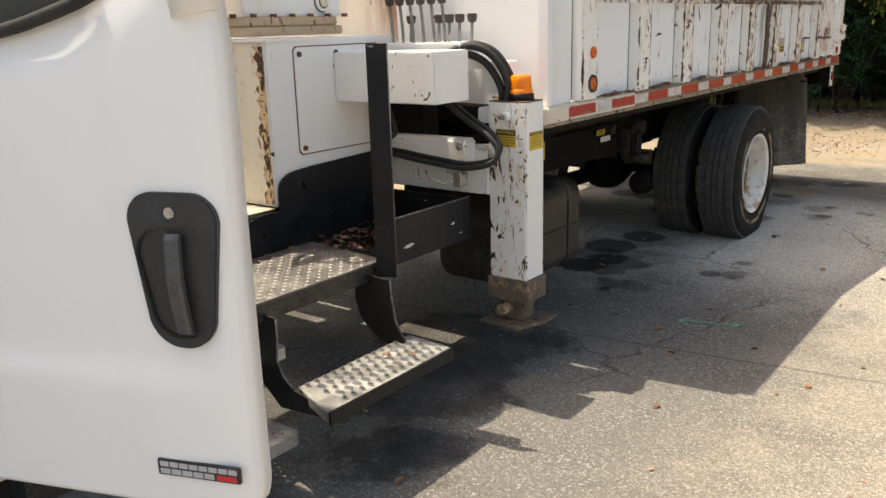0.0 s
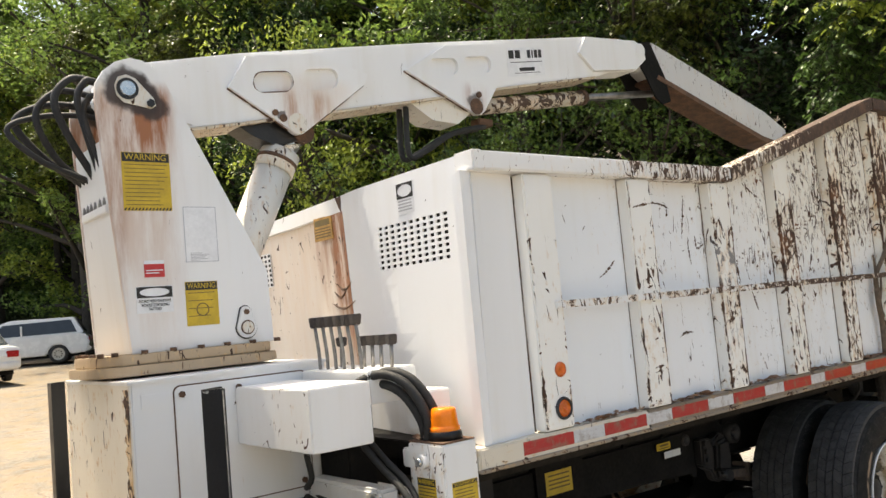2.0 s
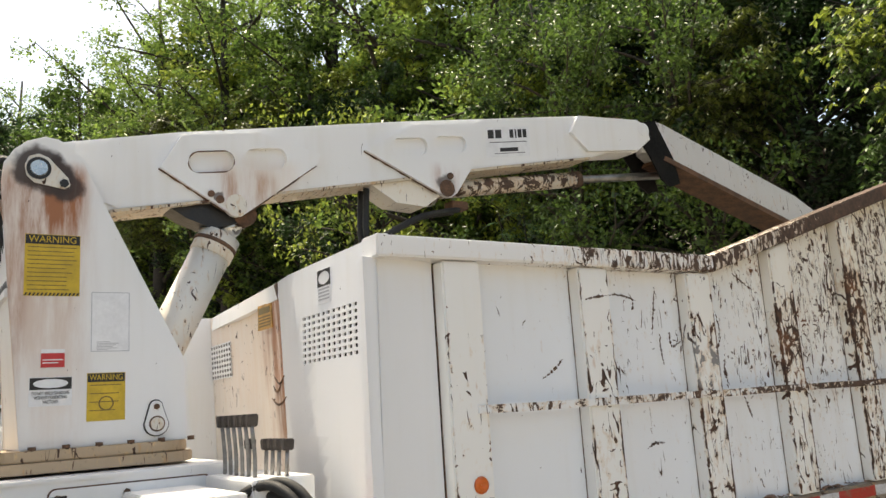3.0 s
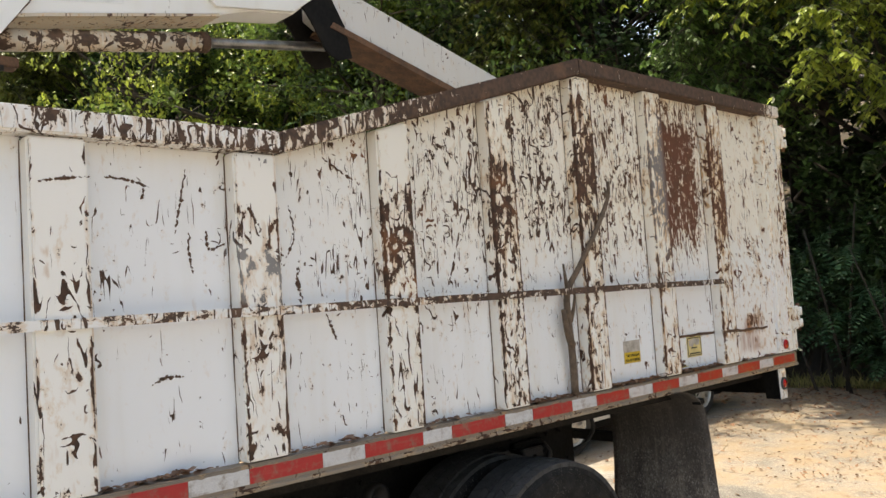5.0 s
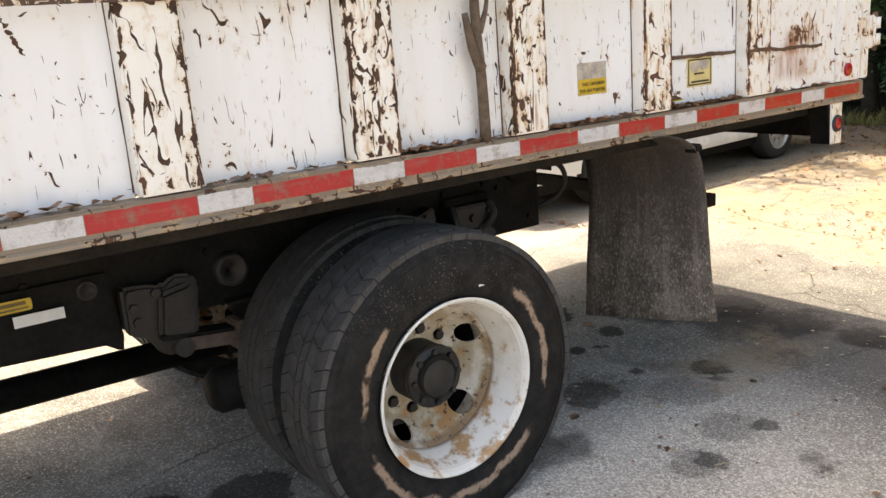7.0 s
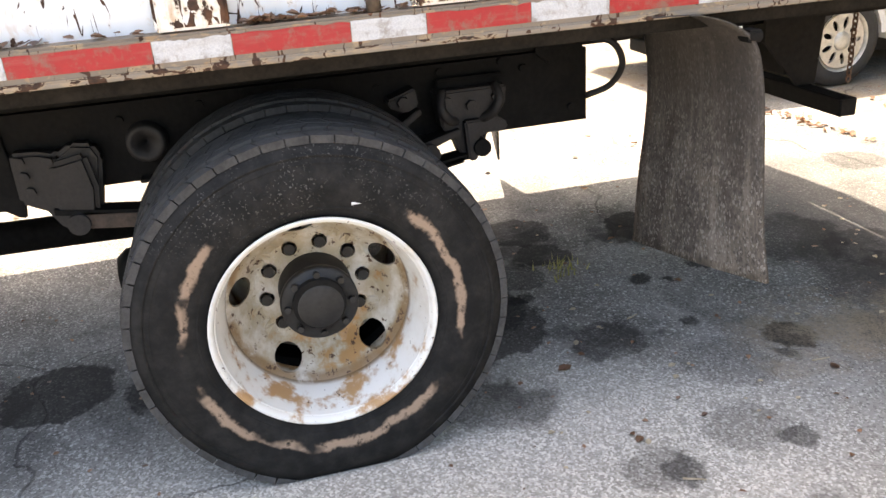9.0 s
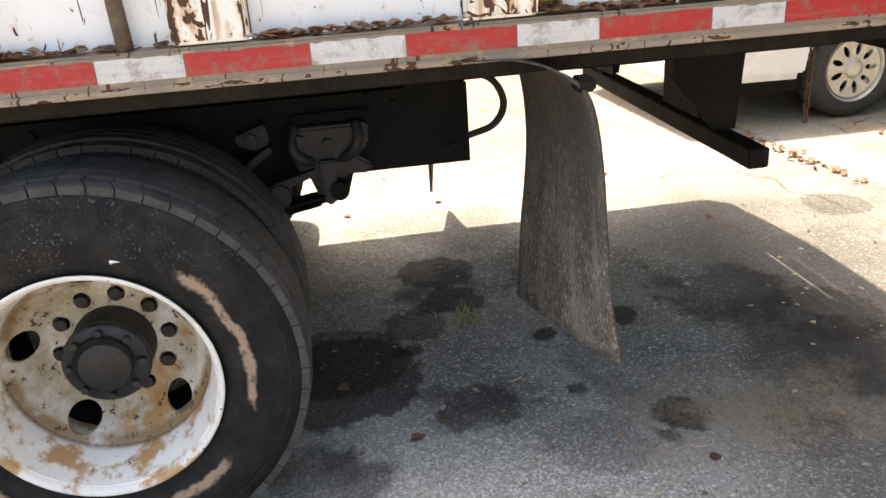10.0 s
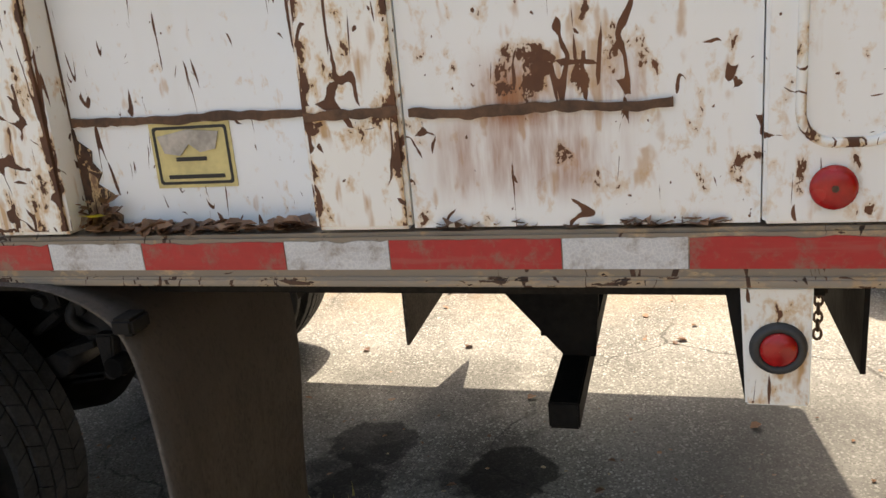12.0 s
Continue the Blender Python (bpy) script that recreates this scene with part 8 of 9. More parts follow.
def make_tree(seed, height, spread, base_z, leaf, per, size, label, lean=(0, 0), sparse=1.0, droop=0.2, name="tree"):
    """A tree at the origin: a tapered trunk with limbs, and a crown of leaf clumps at the limbs' ends."""
    rnd = random.Random(seed)
    th = thing(name, (0, 0, 0), label, "tree", "trees behind the yard")
    wood = bmesh.new()
    top = Vector((lean[0], lean[1], height * 0.86))
    trunk = [Vector((0, 0, -0.4)).lerp(top, k / 7) + Vector((0.18 * noise.noise((seed, k * 0.6, 0)), 0.18 * noise.noise((seed, 0, k * 0.6)), 0)) * (k > 0) for k in range(8)]
    r0 = height * 0.017
    tube(trunk, [r0 * (1 - 0.86 * k / 7) for k in range(8)], 9, wood)
    centres = []
    n = int(34 * sparse)
    for i in range(n):
        f = 0.10 + 0.90 * (i + rnd.random()) / n
        root = trunk[0].lerp(trunk[-1], min(0.97, f * 0.92))
        j = min(6, int(f * 0.92 * 7))
        root = trunk[j].lerp(trunk[j + 1], f * 0.92 * 7 - j)
        ang = i * 2.4 + rnd.uniform(-0.5, 0.5)
        reach = spread * (0.35 + 0.65 * max(0.0, math.sin(math.pi * min(1.0, max(0.05, f - 0.04) / 0.96))) ** 0.7) * rnd.uniform(0.55, 1.1)
        rise = reach * rnd.uniform(0.12, 0.75)
        end = root + Vector((math.cos(ang) * reach, math.sin(ang) * reach, rise))
        mid = root.lerp(end, 0.5) + Vector((rnd.uniform(-0.2, 0.2), rnd.uniform(-0.2, 0.2), rnd.uniform(0.0, 0.3)))
        rr = r0 * (0.42 - 0.28 * f)
        tube(smooth_path([root, mid, end], 3), [rr * (1 - 0.8 * k / 6) for k in range(7)], 6, wood)
        for q in range(5):
            a = root.lerp(end, 0.42 + 0.145 * q) if q < 4 else end
            off = Vector((rnd.gauss(0, 0.4), rnd.gauss(0, 0.4), rnd.gauss(0.1, 0.3))) * (0.35 + reach * 0.16)
            tip = a + off
            tube([a, tip], [rr * 0.3, rr * 0.08], 4, wood)
            centres.append((tip.x, tip.y, tip.z, rnd.uniform(0.26, 0.62) * (0.6 + spread * 0.13)))
    part("trunk", wood, bark, th)
    vs, fs = [], []
    leaf_cloud(rnd, centres, per, size, droop, vs, fs)
    crown = new("crown", mesh_of("crown", vs, fs, leaf))
    crown.parent = th
    return th


def make_bough_tree(seed, height, boughs, leaf, label, size=0.12, twigs=34):
    """A tree whose boughs, given by their tips, reach out and hang with three-fingered leaves along drooping twigs."""
    rnd = random.Random(seed)
    th = thing("tree", (0, 0, 0), label, "tree", "trees behind the yard")
    wood = bmesh.new()
    trunk = [Vector((0.25 * noise.noise((seed, k * 0.7, 3)), 0.25 * noise.noise((seed, 4, k * 0.7)) - 0.05 * k, -0.4 + (height + 0.4) * k / 7)) for k in range(8)]
    tube(trunk, [height * 0.014 * (1 - 0.8 * k / 7) for k in range(8)], 9, wood)
    vs, fs = [], []
    for tip in boughs:
        tip = Vector(tip)
        root = trunk[0].lerp(trunk[-1], min(0.95, max(0.2, (tip.z * 0.86) / height)))
        mid = root.lerp(tip, 0.55) + Vector((rnd.uniform(-0.2, 0.2), rnd.uniform(-0.2, 0.2), 0.55))
        limb = [Vector(p) for p in smooth_path([root, mid, tip], 8)]
        tube(limb, [0.045 * (1 - 0.85 * k / (len(limb) - 1)) for k in range(len(limb))], 6, wood)
        out = (tip - root).normalized()
        for q in range(twigs):
            f = 0.40 + 0.60 * ((q + rnd.random()) / twigs) ** 0.8
            a = limb[min(len(limb) - 1, int(f * (len(limb) - 1)))]
            way = (out * rnd.uniform(0.2, 0.8) + Vector((rnd.gauss(0, 0.6), rnd.gauss(0, 0.6), rnd.uniform(-0.5, 0.45)))).normalized()
            L = rnd.uniform(0.35, 0.95)
            path = [a + way * L * t + Vector((0, 0, -0.55 * L * t * t)) for t in (0, 0.33, 0.66, 1.0)]
            tube(path, [0.007, 0.006, 0.004, 0.002], 4, wood)
            for k in range(9):
                t = 0.2 + 0.8 * (k + rnd.random()) / 9
                p = a + way * L * t + Vector((0, 0, -0.55 * L * t * t))
                ang = rnd.uniform(0, 6.283)
                for fan in (-0.75, 0.0, 0.75):
                    drop = rnd.uniform(0.25, 1.1)
                    d = Vector((math.cos(ang + fan), math.sin(ang + fan), -drop)).normalized()
                    stalk = Vector((math.cos(ang), math.sin(ang), -0.4)) * 0.05
                    side = d.cross(Vector((0, 0, 1))).normalized()
                    up = side.cross(d)
                    s = size * rnd.uniform(0.6, 1.2)
                    w = s * rnd.uniform(0.19, 0.26)
                    c = p + stalk
                    j = len(vs)
                    for v in (c, c + d * s * 0.38 + side * w - up * w * 0.25, c + d * s - up * s * 0.12, c + d * s * 0.38 - side * w - up * w * 0.25):
                        vs.append((v.x, v.y, v.z))
                    fs.append((j, j + 1, j + 2))
                    fs.append((j, j + 2, j + 3))
    part("trunk", wood, bark, th)
    crown = new("crown", mesh_of("crown", vs, fs, leaf))
    crown.parent = th
    return th


def make_shrub(seed, height, spread, leaf, count, size, label):
    rnd = random.Random(seed)
    th = thing("shrub", (0, 0, 0), label, "shrub", "undergrowth")
    wood = bmesh.new()
    centres = []
    for i in range(13):
        ang, reach = i * 2.4, spread * rnd.uniform(0.3, 1.0)
        end = Vector((math.cos(ang) * reach, math.sin(ang) * reach, height * rnd.uniform(0.35, 1.0)))
        tube(smooth_path([(0, 0, -0.1), end * 0.45 + Vector((0, 0, 0.15)), end], 3), [0.022 - 0.0028 * k for k in range(7)], 5, wood)
        for q in range(4):
            a = end * (0.35 + 0.22 * q)
            centres.append((a.x + rnd.gauss(0, 0.15), a.y + rnd.gauss(0, 0.15), max(0.15, a.z + rnd.gauss(0, 0.12)), rnd.uniform(0.25, 0.5)))
    part("stem", wood, bark, th)
    vs, fs = [], []
    leaf_cloud(rnd, centres, count, size, 0.25, vs, fs)
    ob = new("foliage", mesh_of("foliage", vs, fs, leaf))
    ob.parent = th
    return th


def make_frond_shrub(seed, height, fronds, label, leaf=None, stems=4):
    """Upright stems with long feathered leaves."""
    rnd = random.Random(seed)
    th = thing("sumac_shrub", (0, 0, 0), label, "shrub", "undergrowth")
    wood = bmesh.new()
    vs, fs = [], []
    for s in range(stems):
        lean = Vector((rnd.gauss(0, 0.25), rnd.gauss(0, 0.25), 1.0)).normalized()
        h = height * rnd.uniform(0.6, 1.0)
        foot = Vector((rnd.gauss(0, 0.25), rnd.gauss(0, 0.25), -0.1))
        tube([foot, foot + lean * h * 0.5, foot + lean * h], [0.024, 0.018, 0.010], 6, wood)
        for i in range(fronds):
            root = foot + lean * h * (0.35 + 0.65 * i / fronds)
            ang = i * 2.4 + s
            L = rnd.uniform(0.55, 0.95)
            prev = root
            for k in range(1, 13):
                t = k / 12
                p = root + Vector((math.cos(ang), math.sin(ang), 0)) * L * t + Vector((0, 0, 0.35 * L * t - 0.75 * L * t * t))
                way = (p - prev).normalized()
                side = way.cross(Vector((0, 0, 1))).normalized()
                up = side.cross(way)
                for sg in (1, -1):
                    ll = 0.15 * math.sin(math.pi * (0.15 + 0.8 * t)) + 0.03
                    a, b = p, p + side * sg * ll + way * ll * 0.35 - up * ll * 0.25
                    w = way * 0.020
                    mid = a.lerp(b, 0.45)
                    j = len(vs)
                    vs.extend([tuple(a), tuple(mid + w), tuple(b), tuple(mid - w)])
                    fs.extend([(j, j + 1, j + 2), (j, j + 2, j + 3)])
                prev = p
    part("stem", wood, bark, th)
    ob = new("fronds", mesh_of("fronds", vs, fs, leaf or leaf_frond))
    ob.parent = th
    return th


def set_tree(ob, x, y, s=1.0, turn=0.0, z=None, first=False):
    z = verge_height(x, y) if z is None else z
    m = Matrix.Translation((x, y, z)) @ Matrix.Rotation(turn, 4, "Z")
    if first:
        ob.matrix_basis = m @ Matrix.Diagonal((s, s, s, 1))
        return ob
    c = copy_thing(ob, m)
    c.scale = (s, s, s)
    return c


KINDS = [
    make_tree(1, 17.0, 4.2, 0, leaf_mid, 140, 0.19, "tall broad-leaved tree with dense green crown"),
    make_tree(2, 15.0, 4.0, 0, leaf_deep_shade, 140, 0.19, "broad-leaved green tree with low branches, leaves coloured for shade"),
    make_tree(3, 15.0, 4.2, 0, leaf_yellow, 120, 0.18, "tree with light yellow-green leaves"),
    make_tree(4, 19.0, 4.8, 0, leaf_light, 80, 0.16, "tall airy tree with feathery light crown"),
]
SHRUBS = [
    make_shrub(11, 2.4, 1.3, leaf_shade, 110, 0.13, "dense green shrub, leaves darkened for shade"),
    make_shrub(12, 3.2, 1.6, leaf_shade, 110, 0.14, "tall leafy green shrub, leaves darkened for shade"),
    make_frond_shrub(13, 3.2, 16, "sumac shrub with long feathered leaves"),
]
rnd = random.Random(21)
used = set()
# (x, y, kind, size): the front row of the wood, then those behind
TREES = []
for k in range(22):
    x = 9.5 - 2.6 * k + rnd.uniform(-0.7, 0.7)
    # kind 1, with its shade-dark leaf colour, fills the wood's front behind the yard
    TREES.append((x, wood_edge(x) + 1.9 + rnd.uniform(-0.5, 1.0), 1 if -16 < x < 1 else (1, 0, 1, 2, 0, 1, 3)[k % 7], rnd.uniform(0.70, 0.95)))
for k in range(20):
    x = 11 - 3.1 * k + rnd.uniform(-0.9, 0.9)
    TREES.append((x, wood_edge(x) + 5.5 + rnd.uniform(-0.8, 1.5), (0, 3, 1, 0, 2)[k % 5], rnd.uniform(0.9, 1.15)))
for k in range(16):
    x = 12 - 4.6 * k + rnd.uniform(-0.9, 0.9)
    TREES.append((x, wood_edge(x) + 11 + rnd.uniform(-0.8, 2.0), (0, 1, 3)[k % 3], rnd.uniform(1.0, 1.25)))
for k in range(12):
    TREES.append((-17 - 3.0 * k + rnd.uniform(-0.8, 0.8), wood_edge(-17 - 3.0 * k) + 2.0 + rnd.uniform(0, 2.0), (3, 2, 3, 0)[k % 4], rnd.uniform(1.15, 1.4)))
for k in range(14):
    f = k / 13
    TREES.append((-50 - 32 * f + rnd.uniform(-1, 1), 15.5 - 13 * f + rnd.uniform(-1.0, 1.5), (0, 1, 0, 3)[k % 4], rnd.uniform(1.25, 1.6)))
for k in range(7):
    TREES.append((-86 - rnd.uniform(0, 6), 0.0 - 5.5 * k, (1, 0, 2)[k % 3], rnd.uniform(1.0, 1.3)))
TREES += [(-31, 12.9, 3, 1.25), (-36, 11.6, 3, 1.25), (-42, 9.2, 0, 1.2), (-46, 7.6, 1, 1.25), (-50, 6.0, 0, 1.15), (-54, 4.2, 1, 1.1), (-39, 12.0, 2, 1.2)]
for x, y, kind, s in TREES:
    z = max(yard_height(x), verge_height(x, y))
    set_tree(KINDS[kind], x, y, s, rnd.uniform(0, 6.28), z, first=kind not in used)
    used.add(kind)
# a light-leaved tree whose limbs reach out over the yard
over = make_tree(5, 10.5, 4.6, 0, leaf_yellow, 60, 0.16, "box elder with light leaves reaching over the yard", lean=(-0.8, -1.6), droop=0.5)
set_tree(over, 1.2, 17.4, 1.0, 0.3, first=True)
set_tree(over, -17.0, 16.2, 0.9, 2.1)
set_tree(over, 3.6, 16.9, 0.85, 1.9)
set_tree(over, 5.6, 17.6, 1.0, 4.0)
spray = make_tree(8, 8.4, 2.9, 0, leaf_yellow, 44, 0.12, "box elder with long leafy twigs hanging out over the yard", lean=(-0.8, -3.4), sparse=0.75, droop=0.8)
set_tree(spray, 2.4, 16.7, 0.9, 0.3, first=True)
set_tree(spray, -0.6, 17.2, 0.9, 0.5)
set_tree(spray, -19.0, 15.0, 1.2, 0.4)
shade = make_tree(6, 11.5, 4.2, 0, leaf_mid, 110, 0.12, "broad-leaved tree leaning out over the yard", lean=(0.8, -4.2), droop=0.5)
set_tree(shade, -10.4, 17.6, 1.0, 0.0, first=True)
set_tree(shade, -13.5, 16.8, 1.0, 0.2)
# trees at the edge whose boughs hang out before the dark wood
elder = make_bough_tree(41, 10.5, [(-2.6, -3.5, 6.7), (-2.0, -3.9, 6.9), (-1.4, -3.6, 5.7), (-0.9, -3.4, 6.2), (-0.5, -3.5, 5.6), (0.1, -3.6, 5.7), (0.7, -3.4, 6.1), (0.0, -3.4, 4.9), (0.15, -3.5, 4.3), (1.3, -3.3, 5.2), (0.5, -2.4, 4.0), (0.9, -2.6, 3.6), (1.4, -2.6, 3.3), (2.0, -2.4, 3.3), (1.7, -2.5, 2.7), (2.4, -2.3, 3.8), (2.8, -2.2, 3.0), (-0.4, -3.2, 7.0), (0.6, -3.2, 7.3), (-1.8, -2.8, 8.0), (0.2, -2.6, 8.4), (1.6, -2.4, 7.4)], leaf_yellow, "box elder with sunlit yellow-green boughs hanging over the yard")
set_tree(elder, -3.5, 17.1, 1.0, 0.0, 0.0, first=True)
hanging = make_bough_tree(42, 9.5, [(0.3, -3.2, 6.5), (0.6, -3.1, 5.9), (0.5, -3.2, 5.2), (0.7, -3.1, 4.6), (0.9, -3.0, 5.5), (1.0, -2.9, 4.3), (0.1, -2.9, 7.3), (0.8, -2.6, 7.6), (1.4, -2.7, 5.0), (1.8, -2.5, 5.8), (1.6, -2.6, 4.1)], leaf_hanging, "slender tree with green leaves hanging in a dense curtain", 0.12, 46)
set_tree(hanging, -6.0, 17.1, 1.0, 0.0, 0.0, first=True)
set_tree(hanging, -1.2, 18.0, 0.9, 0.3, 0.0)
olive = make_bough_tree(43, 11.0, [(-0.3, -3.0, 7.2), (0.3, -3.0, 6.9), (0.0, -3.2, 6.2), (-0.9, -3.0, 6.9), (-0.8, -2.9, 5.9), (-1.4, -2.8, 6.4), (0.8, -2.9, 7.3), (0.4, -2.6, 8.2), (-0.7, -2.6, 8.2), (-0.2, -2.3, 9.2)], leaf_olive, "broad-leaved tree with olive-green boughs hanging over the yard", 0.12, 44)
set_tree(olive, -8.5, 17.0, 1.0, 0.0, 0.0, first=True)
yellow = make_bough_tree(44, 13.0, [(-1.6, -2.2, 10.8), (-1.0, -2.3, 10.3), (-0.6, -2.0, 9.7), (0.2, -2.2, 10.2), (0.7, -2.4, 8.2), (1.1, -2.5, 7.8), (1.6, -2.4, 8.4), (0.5, -2.0, 11.2), (-1.9, -2.0, 9.6)], leaf_yellow, "tall box elder with yellow-green sunlit boughs", 0.13, 44)
set_tree(yellow, -13.0, 17.0, 1.0, 0.0, 0.0, first=True)
set_tree(yellow, -22.0, 16.5, 1.15, 0.4, 0.0)
set_tree(yellow, -27.5, 15.0, 1.2, -0.3, 0.0)
set_tree(yellow, -34.0, 13.2, 1.25, 0.2, 0.0)
set_tree(olive, -26.0, 14.6, 1.3, 0.3, 0.5)
set_tree(olive, -31.5, 13.4, 1.4, -0.2, 0.8)
set_tree(yellow, -40.0, 11.6, 1.2, 0.5, 1.0)
sumac = make_frond_shrub(15, 7.0, 26, "tall young tree with pale feathered leaves", leaf_sumac, 6)
set_tree(sumac, -13.4, 14.0, 1.0, 0.0, 0.0, first=True)
set_tree(sumac, -14.9, 14.6, 0.95, 1.3, 0.0)
for k in range(46):
    x = 8 - 1.15 * k + rnd.uniform(-0.5, 0.5)
    kind = rnd.choice((0, 0, 1, 1, 0)) if not -6.5 < x < 0 else rnd.choice((2, 0, 2, 1))
    y = wood_edge(x) + 0.7 + rnd.uniform(-0.2, 0.7)
    key = ("s", kind)
    set_tree(SHRUBS[kind], x, y, rnd.uniform(0.7, 1.15), rnd.uniform(0, 6.28), first=key not in used)
    used.add(key)
for x, y, q in ((-0.6, 16.3, 1.1), (-1.7, 16.0, 0.9), (-2.6, 16.5, 1.25), (-3.5, 16.0, 0.85), (-4.4, 16.4, 1.1), (0.6, 16.1, 0.9)):
    set_tree(SHRUBS[2], x, y, q, x * 2.0)
    set_tree(SHRUBS[1], x + 0.3, y + 1.3, q * 1.2, x * 3.0)
for k in range(30):
    set_tree(SHRUBS[k % 2], -46 - 1.3 * k, 13.6 + rnd.uniform(-0.4, 0.4), rnd.uniform(0.9, 1.3), rnd.uniform(0, 6.28))


def grass(name, count, place, h, seed, label):
    r = random.Random(seed)
    vs, fs = [], []
    for _ in range(count):
        p = Vector(place(r))
        a, hh, w = r.uniform(0, 6.28), h * r.uniform(0.5, 1.3), 0.005
        side, lean = Vector((math.cos(a), math.sin(a), 0)) * w, Vector((math.sin(a), -math.cos(a), 0)) * hh * r.uniform(-0.6, 0.6)
        k = len(vs)
        vs += [tuple(p - side), tuple(p + side), tuple(p + lean * 0.4 + Vector((0, 0, hh * 0.6))), tuple(p + lean + Vector((0, 0, hh)))]
        fs += [(k, k + 1, k + 2), (k, k + 2, k + 3)]
    tagged(new(name, mesh_of(name, vs, fs, grass_blade)), label, "grass", kind="stuff")


def verge_spot(r):
    x = r.uniform(-16, 7)
    y = wood_edge(x) - 0.1 + abs(r.gauss(0, 0.35))
    return (x, y, max(0.0, verge_height(x, y)) - 0.01)


grass("verge_grass", 9000, verge_spot, 0.16, 31, "rough grass and weeds at the foot of the wood")
def verge_leaf(r):
    x = r.uniform(-12, 3)
    return (x, wood_edge(x) + 0.3 - abs(r.gauss(0, 1.3)), 0.006 + 0.01 * r.random()), 0.4


litter("verge_leaves", 2600, verge_leaf, "dead leaves scattered along the edge of the yard", (0.04, 0.09), seed=33)

chip_pale = plain("dry_wood_chip", (0.38, 0.31, 0.21), 0.85, 0.0, 0.3, 40, 120, 0.3)
# ---- loose things on the asphalt ----
litter("yard_leaves", 420, lambda r: ((r.uniform(-6.5, 1.5), r.uniform(2.0, 15.0), 0.006), 0.25), "scattered dry leaves and wood chips on the asphalt", (0.015, 0.055), seed=35)
def seam_leaf(r):
    k = r.random()
    return (-5.8 + 1.94 * k + r.gauss(0, 0.03), 9.72 + 0.15 * k + r.gauss(0, 0.035), 0.006 + 0.008 * r.random()), 0.4


litter("seam_leaves", 130, seam_leaf, "brown leaves caught along a seam in the yard", (0.02, 0.06), seed=51)
litter("tail_chips", 90, lambda r: ((r.uniform(-3.4, -0.9), r.uniform(6.9, 9.8), 0.005), 0.2), "small pale wood chips and leaf bits behind the wheels", (0.010, 0.030), chip_pale, seed=52)
twig_rnd = random.Random(61)
for tx, ty in ((-1.95, 8.05), (-1.55, 7.35), (-2.45, 7.62), (-1.35, 8.45), (-2.7, 8.35), (-1.8, 6.2), (-1.2, 5.2), (-1.75, 8.95)):
    tw = thing("twig", (tx, ty, 0.0), "small dry twig lying on the asphalt", "twig", "twigs on the asphalt")
    ta, tl = twig_rnd.uniform(0, 3.1), twig_rnd.uniform(0.04, 0.09)
    tpts = [(tx + math.cos(ta) * tl * (k / 4 - 0.5), ty + math.sin(ta) * tl * (k / 4 - 0.5) + 0.004 * twig_rnd.uniform(-1, 1), 0.0035) for k in range(5)]
    part("stick", tube(tpts, [0.003, 0.0034, 0.003, 0.0026, 0.0016], 6), chip_pale, tw)
def drift_leaf(r):
    while True:
        x, y = r.uniform(-5.0, 5.0), 15.8 - 5.4 * r.random() ** 1.4
        if noise.noise((x * 0.55, y * 1.3, 3.0)) + 0.35 * noise.noise((x * 3, y * 3, 1.0)) > r.uniform(-0.35, 0.60):
            return (x, y, 0.006 + 0.012 * r.random()), 0.45


litter("drifted_leaves", 5200, drift_leaf, "drifts of dry brown leaves and bark bits on the sunny yard", (0.012, 0.042), seed=71)
litter("bark_bits", 700, lambda r: ((r.uniform(-3.8, 0.8), r.uniform(3.6, 10.2), 0.005), 0.3), "small dark crumbs of bark and leaf on the asphalt", (0.008, 0.024), seed=72)
tuft = lambda cx, cy, n, h, seed: grass("weed_tuft", n, lambda r: (cx + r.gauss(0, 0.05), cy + r.gauss(0, 0.05), 0.0), h, seed, "small tuft of grass in a crack of the asphalt")
tuft(-1.55, 10.3, 70, 0.09, 41)
tuft(-1.05, 10.9, 70, 0.10, 42)
tuft(-2.95, 7.55, 40, 0.05, 43)
arrow = bmesh.new()
for pts in ([(-1.636, 4.272), (-1.53, 4.31), (-1.42, 4.335), (-1.316, 4.371)], [(-1.636, 4.272), (-1.596, 4.345)], [(-1.636, 4.272), (-1.56, 4.235)], [(-1.316, 4.371), (-1.37, 4.385)], [(-1.316, 4.371), (-1.36, 4.335)]):
    for a, b in zip(pts, pts[1:]):
        d = Vector((b[0] - a[0], b[1] - a[1], 0)).normalized()
        s = Vector((-d.y, d.x, 0)) * 0.006
        q = [arrow.verts.new(Vector((*p, 0.004)) + o) for p, o in ((a, -s), (b, -s), (b, s), (a, s))]
        arrow.faces.new(q)
tagged(part("paint_mark", arrow, chalk_green, None), "small green survey arrow sprayed on the asphalt", "paint mark", kind="structure")

